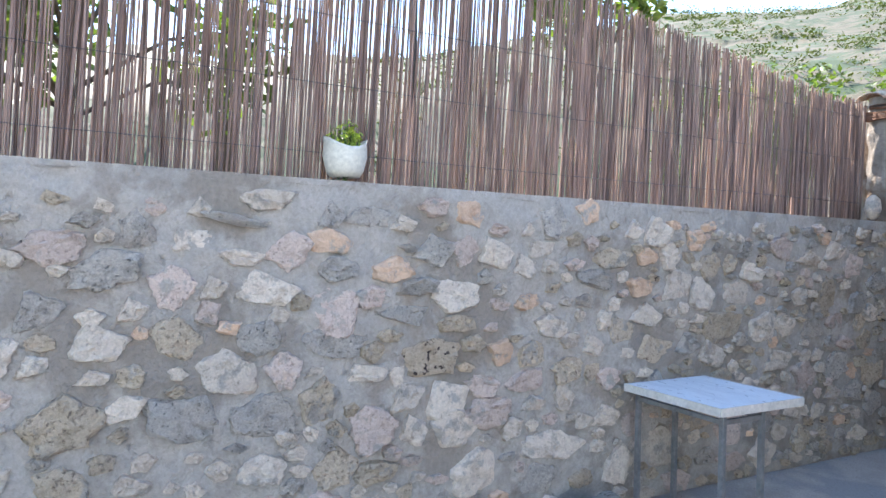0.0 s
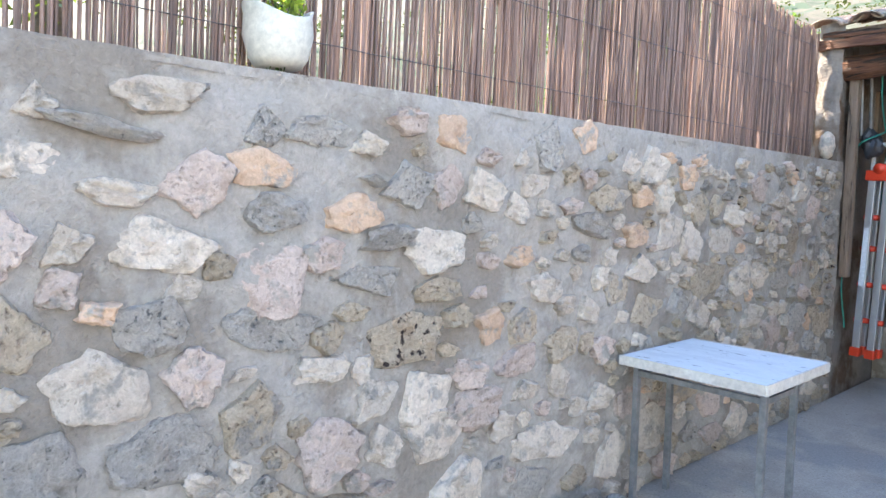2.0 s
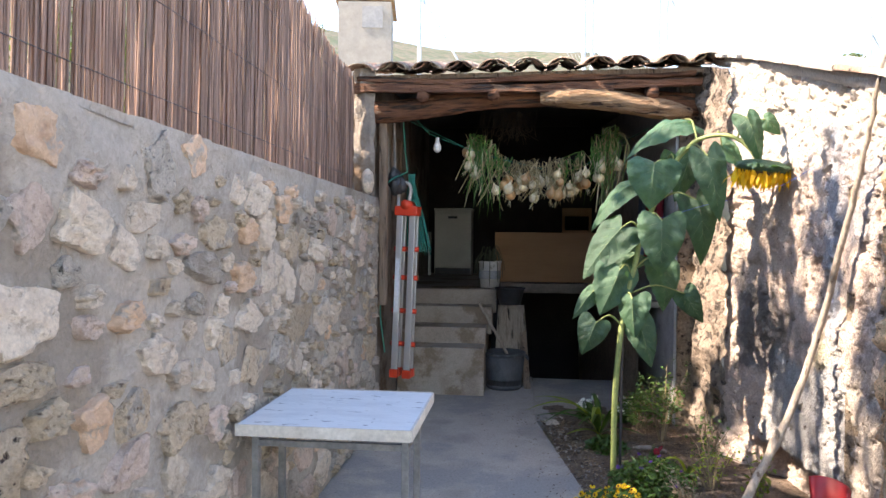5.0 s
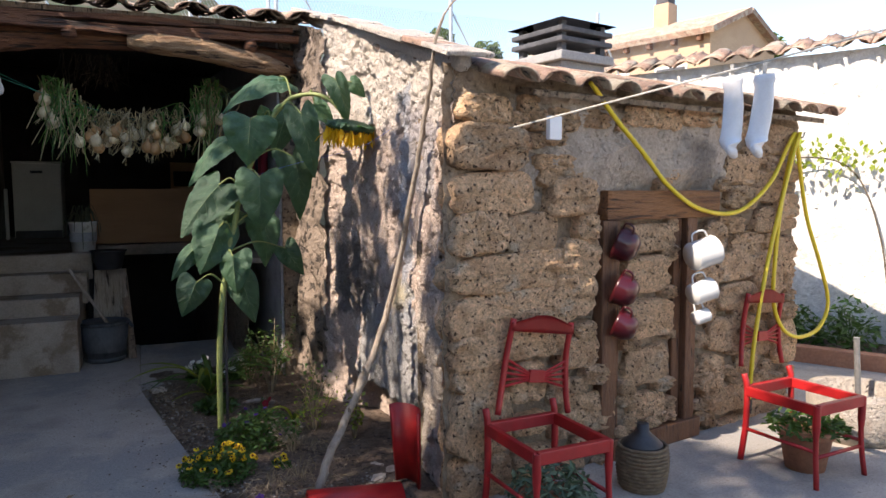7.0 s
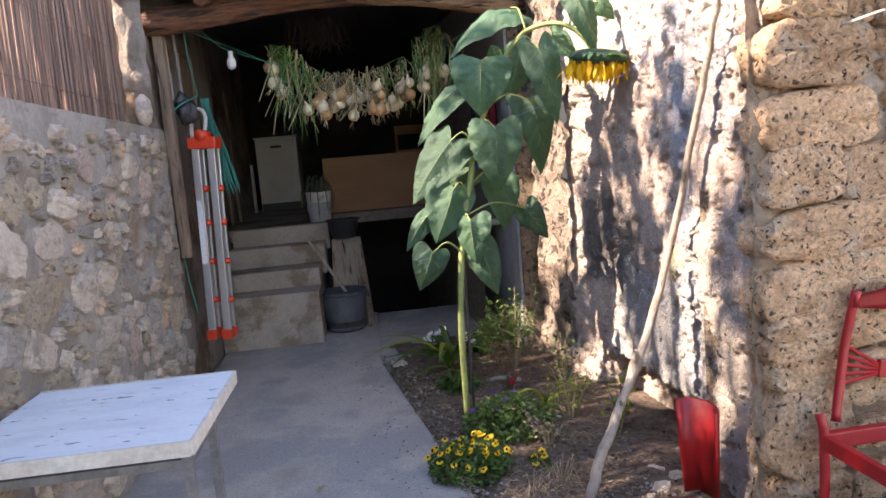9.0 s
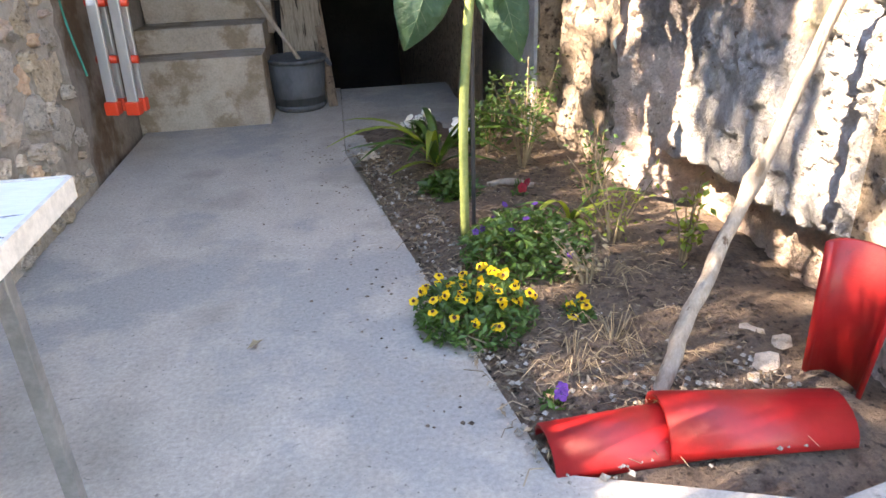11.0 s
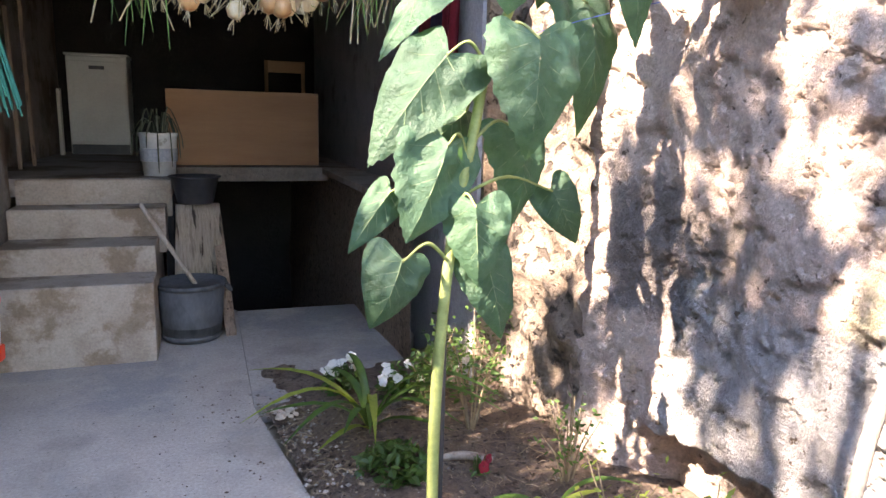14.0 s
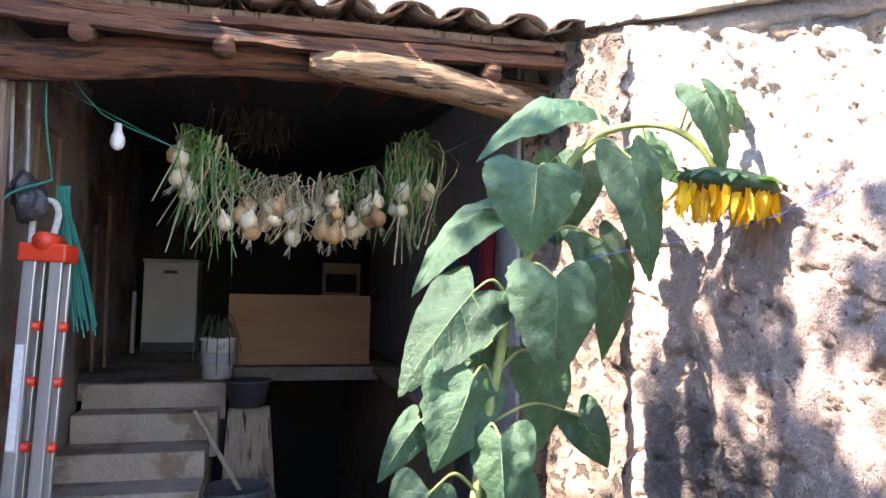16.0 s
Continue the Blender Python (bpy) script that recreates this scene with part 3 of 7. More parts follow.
# beams over the shed opening
def rough_log(points, radius, seed, steps=22, sides=34, deep=0.22, taper=None):
    """A weathered log: long splits, knots and worn hollows along its grain."""
    line = arc(points, steps)
    bm = bmesh.new()
    rings = []
    for i, p in enumerate(line):
        d = (line[min(i + 1, len(line) - 1)] - line[max(i - 1, 0)]).normalized()
        a = d.cross(Vector((0, 0, 1))).normalized()
        b = a.cross(d)
        s = i / (len(line) - 1)
        r = radius * (1 + 0.10 * nz(s * 6, seed)) * (taper(s) if taper else 1)
        ring = []
        for k in range(sides):
            t = 2 * math.pi * k / sides
            ca, sa = math.cos(t), math.sin(t)
            g = abs(nz(ca * 2.6 + seed, sa * 2.6, s * 3.0)) + 0.6 * abs(nz(ca * 6.5 + seed, sa * 6.5, s * 5.0))
            split = max(0.0, 0.10 - abs(nz(ca * 2.2, sa * 2.2 + seed, s * 2.2))) * 2.2
            q = r * (1 + deep * (g - 0.35) - split + 0.05 * nz(ca * 9, sa * 9 + seed, s * 40))
            ring.append(bm.verts.new(p + a * ca * q + b * sa * q))
        rings.append(ring)
    for r0, r1 in zip(rings, rings[1:]):
        for k in range(sides):
            bm.faces.new((r0[k], r0[(k + 1) % sides], r1[(k + 1) % sides], r1[k]))
    bm.faces.new(list(reversed(rings[0])))
    bm.faces.new(rings[-1])
    bmesh.ops.recalc_face_normals(bm, faces=bm.faces)
    return bm


solid("log_beam", rough_log([(-3.0, 6.2, 2.53), (-2.6, 6.18, 2.535), (-2.0, 6.2, 2.62), (-1.4, 6.2, 2.65), (-0.8, 6.2, 2.60), (-0.28, 6.2, 2.55)], 0.092, 3, 26), M_WOOD, "bowed old log beam with deep cracks", smooth=True)
solid("split_log", rough_log([(-1.50, 6.06, 2.60), (-1.1, 6.04, 2.585), (-0.7, 6.06, 2.52), (-0.36, 6.10, 2.47)], 0.078, 9, 24, 30, 0.30, lambda s: min(1, 0.55 + s * 4, 0.5 + (1 - s) * 2.5)), mat("pale split wood", [(0.22, 0.115, 0.06), (0.46, 0.29, 0.165), (0.34, 0.20, 0.11)], 7, bump=1.0, fine=30, stretch=(0.35, 4, 4), spots=(0.055, 0.028, 0.016), spot_scale=8, spot_at=0.60), "pale split log wedged against the beam", smooth=True)


def rough_board(x0, x1, y0, y1, z0, z1, seed, sag=0.02):
    """A long board with worn, wavering edges."""
    n = 60
    bm = bmesh.new()
    rings = []
    for i in range(n + 1):
        x = x0 + (x1 - x0) * i / n
        w = [0.020 * nz(x, c * 3.7, seed, 2.5) + 0.010 * nz(x, c * 3.7, seed + 4, 9) for c in range(4)]
        dz = -sag * math.sin(math.pi * i / n) + 0.008 * nz(x, 7, seed, 1.3)
        rings.append([bm.verts.new((x, y0 + w[1] * 0.5, z0 + dz + w[0])), bm.verts.new((x, y1, z0 + dz + w[0])), bm.verts.new((x, y1, z1 + dz + w[2])), bm.verts.new((x, y0 + w[3] * 0.5, z1 + dz + w[2]))])
    for a, b in zip(rings, rings[1:]):
        for k in range(4):
            bm.faces.new((a[k], b[k], b[(k + 1) % 4], a[(k + 1) % 4]))
    bm.faces.new(rings[0])
    bm.faces.new(list(reversed(rings[-1])))
    bmesh.ops.recalc_face_normals(bm, faces=bm.faces)
    return bm


solid("fascia_board", rough_board(-2.97, -0.30, 6.0, 6.05, 2.655, 2.725, 1), M_WOOD, "weathered reddish board under the shed eave")
solid("eave_lath", rough_board(-2.95, -0.34, 6.02, 6.09, 2.735, 2.775, 5), M_WOOD, "thin worn lath under the roof tiles")
for x in (-2.42, -1.86, -1.30, -0.98, -0.66):
    solid("rafter", rough_log([(x, 6.0, 2.615), (x, 6.4, 2.69), (x + 0.02, 9.0, 3.17)], 0.046, x * 7, 8, 16, 0.25), M_WOOD, "round rafter end poking out under the eave", smooth=True)
solid("door_post", boxed(-2.80, -2.735, 6.18, 6.26, 0.95, 2.62, None, 0.012), M_WOODV, "old wooden post at the shed opening")

# ---- reed fence on the wall ----
fence = tagged(new("reed_fence"), "tall weathered brown reed screen tied with wire", "fence")
rr = random.Random(2)
cb = bmesh.new()


def fence_top(y):
    return 2.80 + max(0, 5.6 - y) * 0.14


y = -4.5
while y < 5.96:
    dense = 0.0050 if y > 3.0 else 0.0058
    y += dense * rr.uniform(0.6, 1.5) + (0.011 if rr.random() < (0.06 if y < 2.5 else 0.02) else 0)
    r = rr.uniform(0.0034, 0.0062)
    x = -2.98 + rr.uniform(-0.012, 0.012)
    lean = rr.uniform(-0.02, 0.02) + 0.04
    t = fence_top(y) + rr.uniform(-0.05, 0.03)
    z0 = 1.95 - 0.011 * (y + 5) - 0.02
    zs = (z0, (z0 + t) / 2, t)
    tube(cb, [(x + rr.uniform(-0.004, 0.004), y + lean * (z - z0) + rr.uniform(-0.006, 0.006), z) for z in zs], [r, r, r * 0.8], 5, False)
tagged(part("cane_screen", cb, M_REED, fence, "thin weathered reed canes", True), kind="stuff")
for dz in (0.15, 0.5, 0.85):
    wb = bmesh.new()
    tube(wb, [(-2.965 + 0.004 * nz(k * 3.1, dz), -4.5 + 0.11 * k, 1.95 - 0.011 * (0.5 + 0.11 * k) + dz + 0.004 * nz(k * 2.2, 3)) for k in range(96)], 0.0018, 4, False)
    part("wire", wb, M_WIRE, fence)
for y in (-3, -0.6, 1.9, 3.6, 5.9):
    pb = bmesh.new()
    tube(pb, [(-3.01, y, 1.8), (-3.01, y, fence_top(y) - 0.05)], 0.018, 8)
    part("post", pb, M_WIRE, fence, "thin dark steel post")


# ---- trees ----
def tree(x, y, z, h, r, seed, leaves=2600, size=0.09, label="leafy green tree added behind the reed screen", low=0.35):
    rnd = random.Random(seed)
    t = thing("tree", pose(x, y, z), label, "tree")
    tb = bmesh.new()
    tube(tb, [(0, 0, -0.3), (0.05, 0.03, h * 0.3), (0.0, 0.1, h * 0.6), (0.05, 0.05, h * 0.9)], [0.085 * h / 5, 0.07 * h / 5, 0.05 * h / 5, 0.015], 8)
    centres = []
    for k in range(11):
        a, e = rnd.uniform(0, 6.28), rnd.uniform(low, 0.95)
        d = r * rnd.uniform(0.35, 0.95)
        p = Vector((math.cos(a) * d, math.sin(a) * d, h * e))
        tube(tb, [(0, 0.05, h * e * 0.55), p * 0.55 + Vector((0, 0, h * e * 0.33)), p], [0.035 * h / 5, 0.025 * h / 5, 0.008], 5)
        centres.append((p, r * rnd.uniform(0.25, 0.5)))
    part("trunk", tb, M_BARK, t, "", True)
    verts, faces = [], []
    for k in range(leaves):
        c, cr = rnd.choice(centres)
        v = Vector((rnd.gauss(0, 1), rnd.gauss(0, 1), rnd.gauss(0, 0.8)))
        p = c + v.normalized() * cr * rnd.random() ** 0.5
        m = Euler((rnd.uniform(-1, 1), rnd.uniform(-1, 1), rnd.uniform(0, 6.28))).to_matrix()
        s = size * rnd.uniform(0.6, 1.3)
        i = len(verts)
        for q in ((0, -1, 0), (0.45, -0.1, 0.1), (0, 1, 0), (-0.45, -0.1, 0.1)):
            verts.append(p + m @ Vector(q) * s)
        faces += [(i, i + 1, i + 2), (i, i + 2, i + 3)]
    me = bpy.data.meshes.new("crown")
    me.from_pydata(verts, [], faces)
    me.materials.append(M_LEAF)
    ob = new("crown", me)
    ob.parent = t
    return t


# first three: unseen crowns added along the sun's path to shade plaster, pier and yard
tree(-5.2, 3.4, 1.8, 4.75, 1.0, 1, 850, 0.085, low=0.80)
tree(-5.2, 4.9, 1.8, 4.1, 0.7, 5, 1200, 0.09, low=0.45)
tree(-5.6, 1.4, 1.8, 6.1, 1.5, 2, 5000, 0.10, low=0.78)
tree(-4.6, 0.2, 1.8, 2.6, 1.2, 3, 1800, 0.08)
tree(-8.5, -1.0, 2.0, 5.0, 2.0, 4, 2400, 0.11)


def loose_stone(seed):
    bm = bmesh.new()
    bmesh.ops.create_icosphere(bm, subdivisions=2, radius=1.0)
    for v in bm.verts:
        v.co *= 0.85 + 0.35 * noise.noise(v.co * 1.4 + Vector((seed, 0, 0)))
    me = bpy.data.meshes.new("rubble_stone")
    bm.to_mesh(me)
    bm.free()
    me.materials.append(M_STONE["c"])
    return me


STONE_LOOSE = loose_stone(3)

# ---- yard: table, chairs, pots, hose ----
M_WHITEPAINT = mat("flaking white paint", [(0.62, 0.61, 0.59), (0.72, 0.71, 0.69)], 4, rough=0.55, bump=0.15, fine=40, grain=0.12, spots=(0.24, 0.23, 0.21), spot_scale=9, spot_at=0.63, stretch=(1, 2.2, 1))
M_STEEL = mat("dull grey steel", [(0.20, 0.20, 0.20), (0.32, 0.31, 0.30)], 14, rough=0.5, metal=0.5, bump=0.05)
M_RED = mat("red gloss paint", [(0.31, 0.007, 0.009), (0.43, 0.014, 0.015)], 6, rough=0.48, bump=0.08, fine=25, grain=0.2, coat=0.1, spots=(0.26, 0.01, 0.01), spot_scale=18, spot_at=0.66)
M_TERRA = mat("terracotta", [(0.36, 0.15, 0.085), (0.46, 0.22, 0.13)], 6, bump=0.15)
M_WICKER = mat("brown wicker", [(0.13, 0.085, 0.05), (0.26, 0.18, 0.11)], 25, bump=0.3, vary=0.25, island=True)
M_HOSE = mat("yellow hose", [(0.70, 0.50, 0.02), (0.80, 0.60, 0.04)], 8, rough=0.45, bump=0.05, grain=0.15)
M_BLACK = mat("black plastic", [(0.025, 0.025, 0.028), (0.045, 0.045, 0.05)], 8, rough=0.5, bump=0.05)
M_ENAMEL = mat("white enamel", [(0.62, 0.62, 0.61), (0.70, 0.70, 0.69)], 6, rough=0.25, bump=0.0, grain=0.05, coat=0.4, spots=(0.05, 0.05, 0.06), spot_scale=16, spot_at=0.74)
M_BURG = mat("burgundy enamel", [(0.042, 0.003, 0.006), (0.066, 0.005, 0.009)], 6, rough=0.28, bump=0.0, grain=0.1, coat=0.3, spots=(0.02, 0.01, 0.01), spot_scale=14, spot_at=0.72)
M_CLOTH = mat("white cotton", [(0.76, 0.76, 0.77), (0.84, 0.84, 0.84)], 10, bump=0.2, fine=120, grain=0.1)
M_ROPE = mat("pale cord", [(0.5, 0.48, 0.44), (0.62, 0.6, 0.55)], 40, bump=0.2)
M_BRANCH = mat("bare weathered branch", [(0.26, 0.20, 0.15), (0.42, 0.35, 0.28), (0.34, 0.27, 0.21)], 9, bump=0.5, fine=40, stretch=(3, 3, 0.6), spots=(0.14, 0.09, 0.06), spot_scale=12, spot_at=0.64)
M_GREEN = mat("plant leaf", [(0.035, 0.085, 0.015), (0.075, 0.15, 0.03), (0.05, 0.11, 0.02)], 5, rough=0.5, bump=0.1, vary=0.35, island=True, translucent=0.25)
M_SUCC = mat("grey-green succulent", [(0.07, 0.12, 0.075), (0.14, 0.20, 0.12)], 6, rough=0.55, bump=0.1, vary=0.3, island=True, translucent=0.1)
M_YLEAF = mat("yellow-green leaf", [(0.20, 0.26, 0.04), (0.30, 0.36, 0.08)], 6, rough=0.5, bump=0, vary=0.3, island=True, translucent=0.4)
M_DRY = mat("dry straw", [(0.26, 0.19, 0.11), (0.40, 0.31, 0.19)], 8, bump=0.1, vary=0.35, island=True)
M_YELLOW = mat("yellow petal", [(0.78, 0.46, 0.01), (0.85, 0.58, 0.02)], 20, rough=0.6, bump=0, vary=0.15, island=True, translucent=0.2, grain=0.1)
M_PURPLE = mat("purple petal", [(0.07, 0.02, 0.20), (0.12, 0.035, 0.28)], 20, rough=0.6, bump=0, translucent=0.2)
M_PWHITE = mat("white petal", [(0.75, 0.74, 0.76), (0.82, 0.81, 0.83)], 20, rough=0.6, bump=0, translucent=0.2, grain=0.1)
M_MAROON = mat("dark flower centre", [(0.05, 0.012, 0.006), (0.09, 0.02, 0.01)], 20, bump=0)

M_FLAKED = mat("flaking white paint", [(0.58, 0.60, 0.62), (0.70, 0.72, 0.73), (0.65, 0.67, 0.69)], 3, rough=0.55, bump=0.15, fine=40, grain=0.2, spots=(0.10, 0.10, 0.11), spot_scale=12, spot_at=0.635, spot_soft=0.03, stretch=(0.9, 3.2, 1))
M_EDGE = mat("cream edge paint", [(0.58, 0.53, 0.46), (0.68, 0.63, 0.56)], 6, rough=0.6, bump=0.1, spots=(0.3, 0.25, 0.2), spot_scale=14, spot_at=0.70)
table = thing("table", pose(0, 0, 0), "small square table with flaking white top and grey steel legs", "table")
part("tabletop", boxed(-2.765, -2.06, 3.262, 3.935, 0.708, 0.75, None, 0.004), M_FLAKED, table, "white-painted slab with dark cracks")
for a, b, c, d in ((-2.767, -2.058, 3.252, 3.262), (-2.767, -2.058, 3.935, 3.945), (-2.06, -2.05, 3.262, 3.935)):
    part("edge_strip", boxed(a, b, c, d, 0.706, 0.7515), M_EDGE, table, "cream-painted edge strip")
for x, y in ((-2.70, 3.31), (-2.085, 3.31), (-2.70, 3.62), (-2.085, 3.62)):
    part("leg", boxed(x - 0.014, x + 0.014, y - 0.014, y + 0.014, 0.0, 0.708, None, 0.002), M_STEEL, table)
for a, b, c, d in ((-2.70, -2.085, 3.30, 3.32), (-2.70, -2.085, 3.61, 3.63), (-2.71, -2.69, 3.31, 3.62), (-2.095, -2.075, 3.31, 3.62)):
    part("rail", boxed(a, b, c, d, 0.655, 0.68), M_STEEL, table)


def tuft(bm, rnd, n, spread, height, size, lean=0.6, base=0.0):
    """Many small pointed leaves over a mound."""
    for _ in range(n):
        a, d = rnd.uniform(0, 6.28), spread * math.sqrt(rnd.random())
        p = Vector((math.cos(a) * d, math.sin(a) * d, base + height * rnd.random() * (1.1 - (d / spread) ** 2 * 0.7)))
        m = Euler((rnd.uniform(-lean, lean), rnd.uniform(-lean, lean), rnd.uniform(0, 6.28))).to_matrix()
        s = size * rnd.uniform(0.6, 1.3)
        vs = [bm.verts.new(p + m @ Vector(q) * s) for q in ((0, -0.9, 0), (0.4, -0.1, 0.18), (0, 1.0, 0.05), (-0.4, -0.1, 0.18))]
        bm.faces.new((vs[0], vs[1], vs[2]))
        bm.faces.new((vs[0], vs[2], vs[3]))
    return bm


def stems(bm, rnd, n, spread, height, r=0.002):
    for _ in range(n):
        a, d = rnd.uniform(0, 6.28), spread * rnd.random() * 0.4
        b = rnd.uniform(0, 6.28)
        e = spread * rnd.random() * 0.9
        tube(bm, [(math.cos(a) * d, math.sin(a) * d, -0.03), (math.cos(b) * e, math.sin(b) * e, height * rnd.uniform(0.6, 1.0))], r, 4, False)
    return bm


pot = thing("flower_pot", pose(-2.885, 1.47, 1.905), "white pot with dipped rim holding a small leafy plant", "flower pot")
pb = bmesh.new()
prof = [(0.075, 0.0), (0.095, 0.03), (0.112, 0.10), (0.108, 0.15), (0.113, 0.165), (0.103, 0.165), (0.09, 0.13)]
lathe(pb, prof, 24)
for v in pb.verts:
    if v.co.z > 0.14:
        v.co.z += 0.05 * (abs(v.co.y) / 0.11) ** 2 - 0.022
part("pot", pb, mat("white glazed pot", [(0.58, 0.54, 0.45), (0.68, 0.64, 0.55)], 5, rough=0.5, bump=0.05), pot, "", True)
r5 = random.Random(5)
part("stem", stems(bmesh.new(), r5, 14, 0.11, 0.28), M_GREEN, pot)
part("foliage", tuft(bmesh.new(), r5, 130, 0.09, 0.13, 0.022, 1.0, 0.15), M_YLEAF, pot)


def red_chair(m, back, label):
    """A chair seat frame on four legs; its sawn-off backrest hangs on the wall behind it."""
    ch = thing("red_chair", m, label, "chair", "red chairs by the stone wall")
    w, d, h = 0.19, 0.21, 0.43
    for sx in (-1, 1):
        fl = bmesh.new()
        tube(fl, arc([(sx * (w + 0.012), -d - 0.02, 0), (sx * w, -d, 0.2), (sx * w, -d, h - 0.03), (sx * w, -d, h)], 4), [0.014] * 6 + [0.019] * 7, 8)
        part("leg", fl, M_RED, ch, "", True)
        bl = bmesh.new()
        tube(bl, arc([(sx * w, d + 0.03, 0), (sx * w, d, 0.22), (sx * w, d, h), (sx * w, d + 0.02, h + 0.07)], 4), 0.017, 8)
        part("leg", bl, M_RED, ch, "", True)
        part("seat_rail", boxed(sx * w - 0.014, sx * w + 0.014, -d, d, h - 0.05, h + 0.004, None, 0.006), M_RED, ch)
        sr = bmesh.new()
        tube(sr, [(sx * w, -d, 0.19), (sx * w, d, 0.19)], 0.010, 8)
        part("stretcher", sr, M_RED, ch, "", True)
    for y in (-d, d):
        part("seat_rail", boxed(-w, w, y - 0.016, y + 0.016, h - 0.05, h + 0.008, None, 0.006), M_RED, ch)
    sr = bmesh.new()
    tube(sr, [(-w, -d, 0.16), (w, -d, 0.16)], 0.010, 8)
    part("stretcher", sr, M_RED, ch, "", True)
    loc = m.inverted() @ back

    def put(name, bm, smooth=False):
        bm.transform(loc)
        part(name, bm, M_RED, ch, "", smooth)

    for sx in (-1, 1):
        st = bmesh.new()
        tube(st, arc([(sx * 0.235, -0.05, 0.0), (sx * 0.215, -0.03, 0.13), (sx * 0.2, -0.02, 0.30), (sx * 0.195, -0.035, 0.47)], 5), 0.016, 8)
        put("back_stile", st, True)
    tr = grid(14, 4, lambda u, v: ((u - 0.5) * 0.42, -0.045 - 0.01 * math.sin(u * 3.14), 0.41 + v * (0.045 + 0.045 * math.sin(u * 3.14159) ** 1.5)))
    bmesh.ops.solidify(tr, geom=tr.faces[:], thickness=0.02)
    put("top_rail", tr, True)
    for k in range(5):
        sl = bmesh.new()
        tube(sl, [(-0.205, -0.025, 0.12 + 0.035 * k + 0.012), (-0.05, -0.03, 0.185 + 0.009 * (k - 2)), (0.05, -0.03, 0.185 + 0.009 * (k - 2)), (0.205, -0.025, 0.12 + 0.035 * k + 0.012)], 0.007, 6)
        put("back_slat", sl)
    put("centre_plate", boxed(-0.05, 0.05, -0.042, -0.022, 0.155, 0.22, None, 0.004))
    return ch


red_chair(pose(0.20, 3.24, -0.005, 0, 0, 2), FRONT @ pose(0.295, -0.085, 0.405, 0, 9, 0), "red-painted wooden chair frame over succulents, backrest on the wall")
red_chair(pose(1.82, 3.21, -0.005, 0, 0, 4), FRONT @ pose(2.28, -0.085, 0.375, 0, 5, 0), "red-painted wooden chair frame over a terracotta pot, backrest beside the hose")


def potted(name, m, label, r, h, leaf, mat_pot, spread, high, n, size, seed):
    t = thing(name, m, label, "potted plant")
    bm = lathe(bmesh.new(), [(r * 0.72, 0), (r * 0.95, h * 0.8), (r * 1.04, h * 0.82), (r * 1.06, h), (r * 0.93, h), (r * 0.9, h * 0.86)], 22)
    part("pot", bm, mat_pot, t, "", True)
    rnd = random.Random(seed)
    part("foliage", tuft(bmesh.new(), rnd, n, spread, high, size, 0.9, h * 0.9), leaf, t)
    return t


potted("succulent_pot", pose(1.84, 3.2, 0), "terracotta pot of trailing green succulents under a red chair", 0.14, 0.23, M_GREEN, M_TERRA, 0.21, 0.12, 420, 0.028, 3)
potted("succulent_pot", pose(0.22, 3.22, 0), "low pot of blue-grey succulents under a red chair", 0.15, 0.13, M_SUCC, M_TERRA, 0.2, 0.16, 420, 0.03, 4)
trough = thing("stone_basin", pose(2.55, 3.42, 0), "rough grey stone basin with an iron bar upright", "stone basin")
part("basin", lathe(bmesh.new(), [(0.22, 0), (0.27, 0.06), (0.28, 0.28), (0.27, 0.31), (0.21, 0.31), (0.2, 0.12)], 20), M_STONE["g"], trough, "", True)
pb = bmesh.new()
tube(pb, [(0.03, 0, 0.12), (-0.02, 0, 0.62)], 0.018, 8)
part("bar", pb, M_STEEL, trough)

# wicker demijohn basket
wk = thing("wicker_demijohn", FRONT @ pose(0.80, -0.40, 0), "wicker-covered demijohn standing by the stone wall", "demijohn")
for k in range(12):
    wb = bmesh.new()
    z = 0.012 + 0.019 * k
    rad = 0.105 + 0.02 * math.sin(z / 0.23 * 2.6)
    tube(wb, [((rad + 0.004 * (j % 2)) * math.cos(j * 0.2618), (rad + 0.004 * (j % 2)) * math.sin(j * 0.2618), z) for j in range(25)], 0.0095, 5, False)
    part("weave", wb, M_WICKER, wk, "", True)
part("shoulder", lathe(bmesh.new(), [(0.105, 0.215), (0.10, 0.235), (0.06, 0.27), (0.032, 0.295), (0.03, 0.335), (0.024, 0.335)], 18), M_BLACK, wk, "", True)

# walled-up doorway frame with mugs
fr = thing("door_frame", FRONT, "dark stained wooden frame of a walled-up doorway", "door frame")
part("lintel", boxed(0.87, 1.87, -0.075, 0.06, 1.36, 1.525, None, 0.012), mat("brown lintel wood", [(0.17, 0.062, 0.022), (0.38, 0.165, 0.062), (0.27, 0.11, 0.04)], 6, rough=0.6, bump=0.8, fine=34, stretch=(0.35, 4, 4), spots=(0.06, 0.025, 0.012), spot_scale=9, spot_at=0.60, grain=0.8), fr)
part("jamb", boxed(0.845, 0.955, -0.07, 0.05, 0.12, 1.36, None, 0.01), M_FRAME, fr)
part("jamb_stop", boxed(0.958, 1.015, -0.035, 0.05, 0.10, 1.357, None, 0.008), M_FRAME, fr)
part("jamb", boxed(1.565, 1.66, -0.07, 0.05, 0.10, 1.36, None, 0.01), M_FRAME, fr)
part("jamb_stop", boxed(1.49, 1.562, -0.03, 0.05, 0.10, 1.357, None, 0.008), M_FRAME, fr)
part("sill", boxed(0.93, 1.70, -0.09, 0.05, 0.0, 0.12, None, 0.01), M_FRAME, fr)


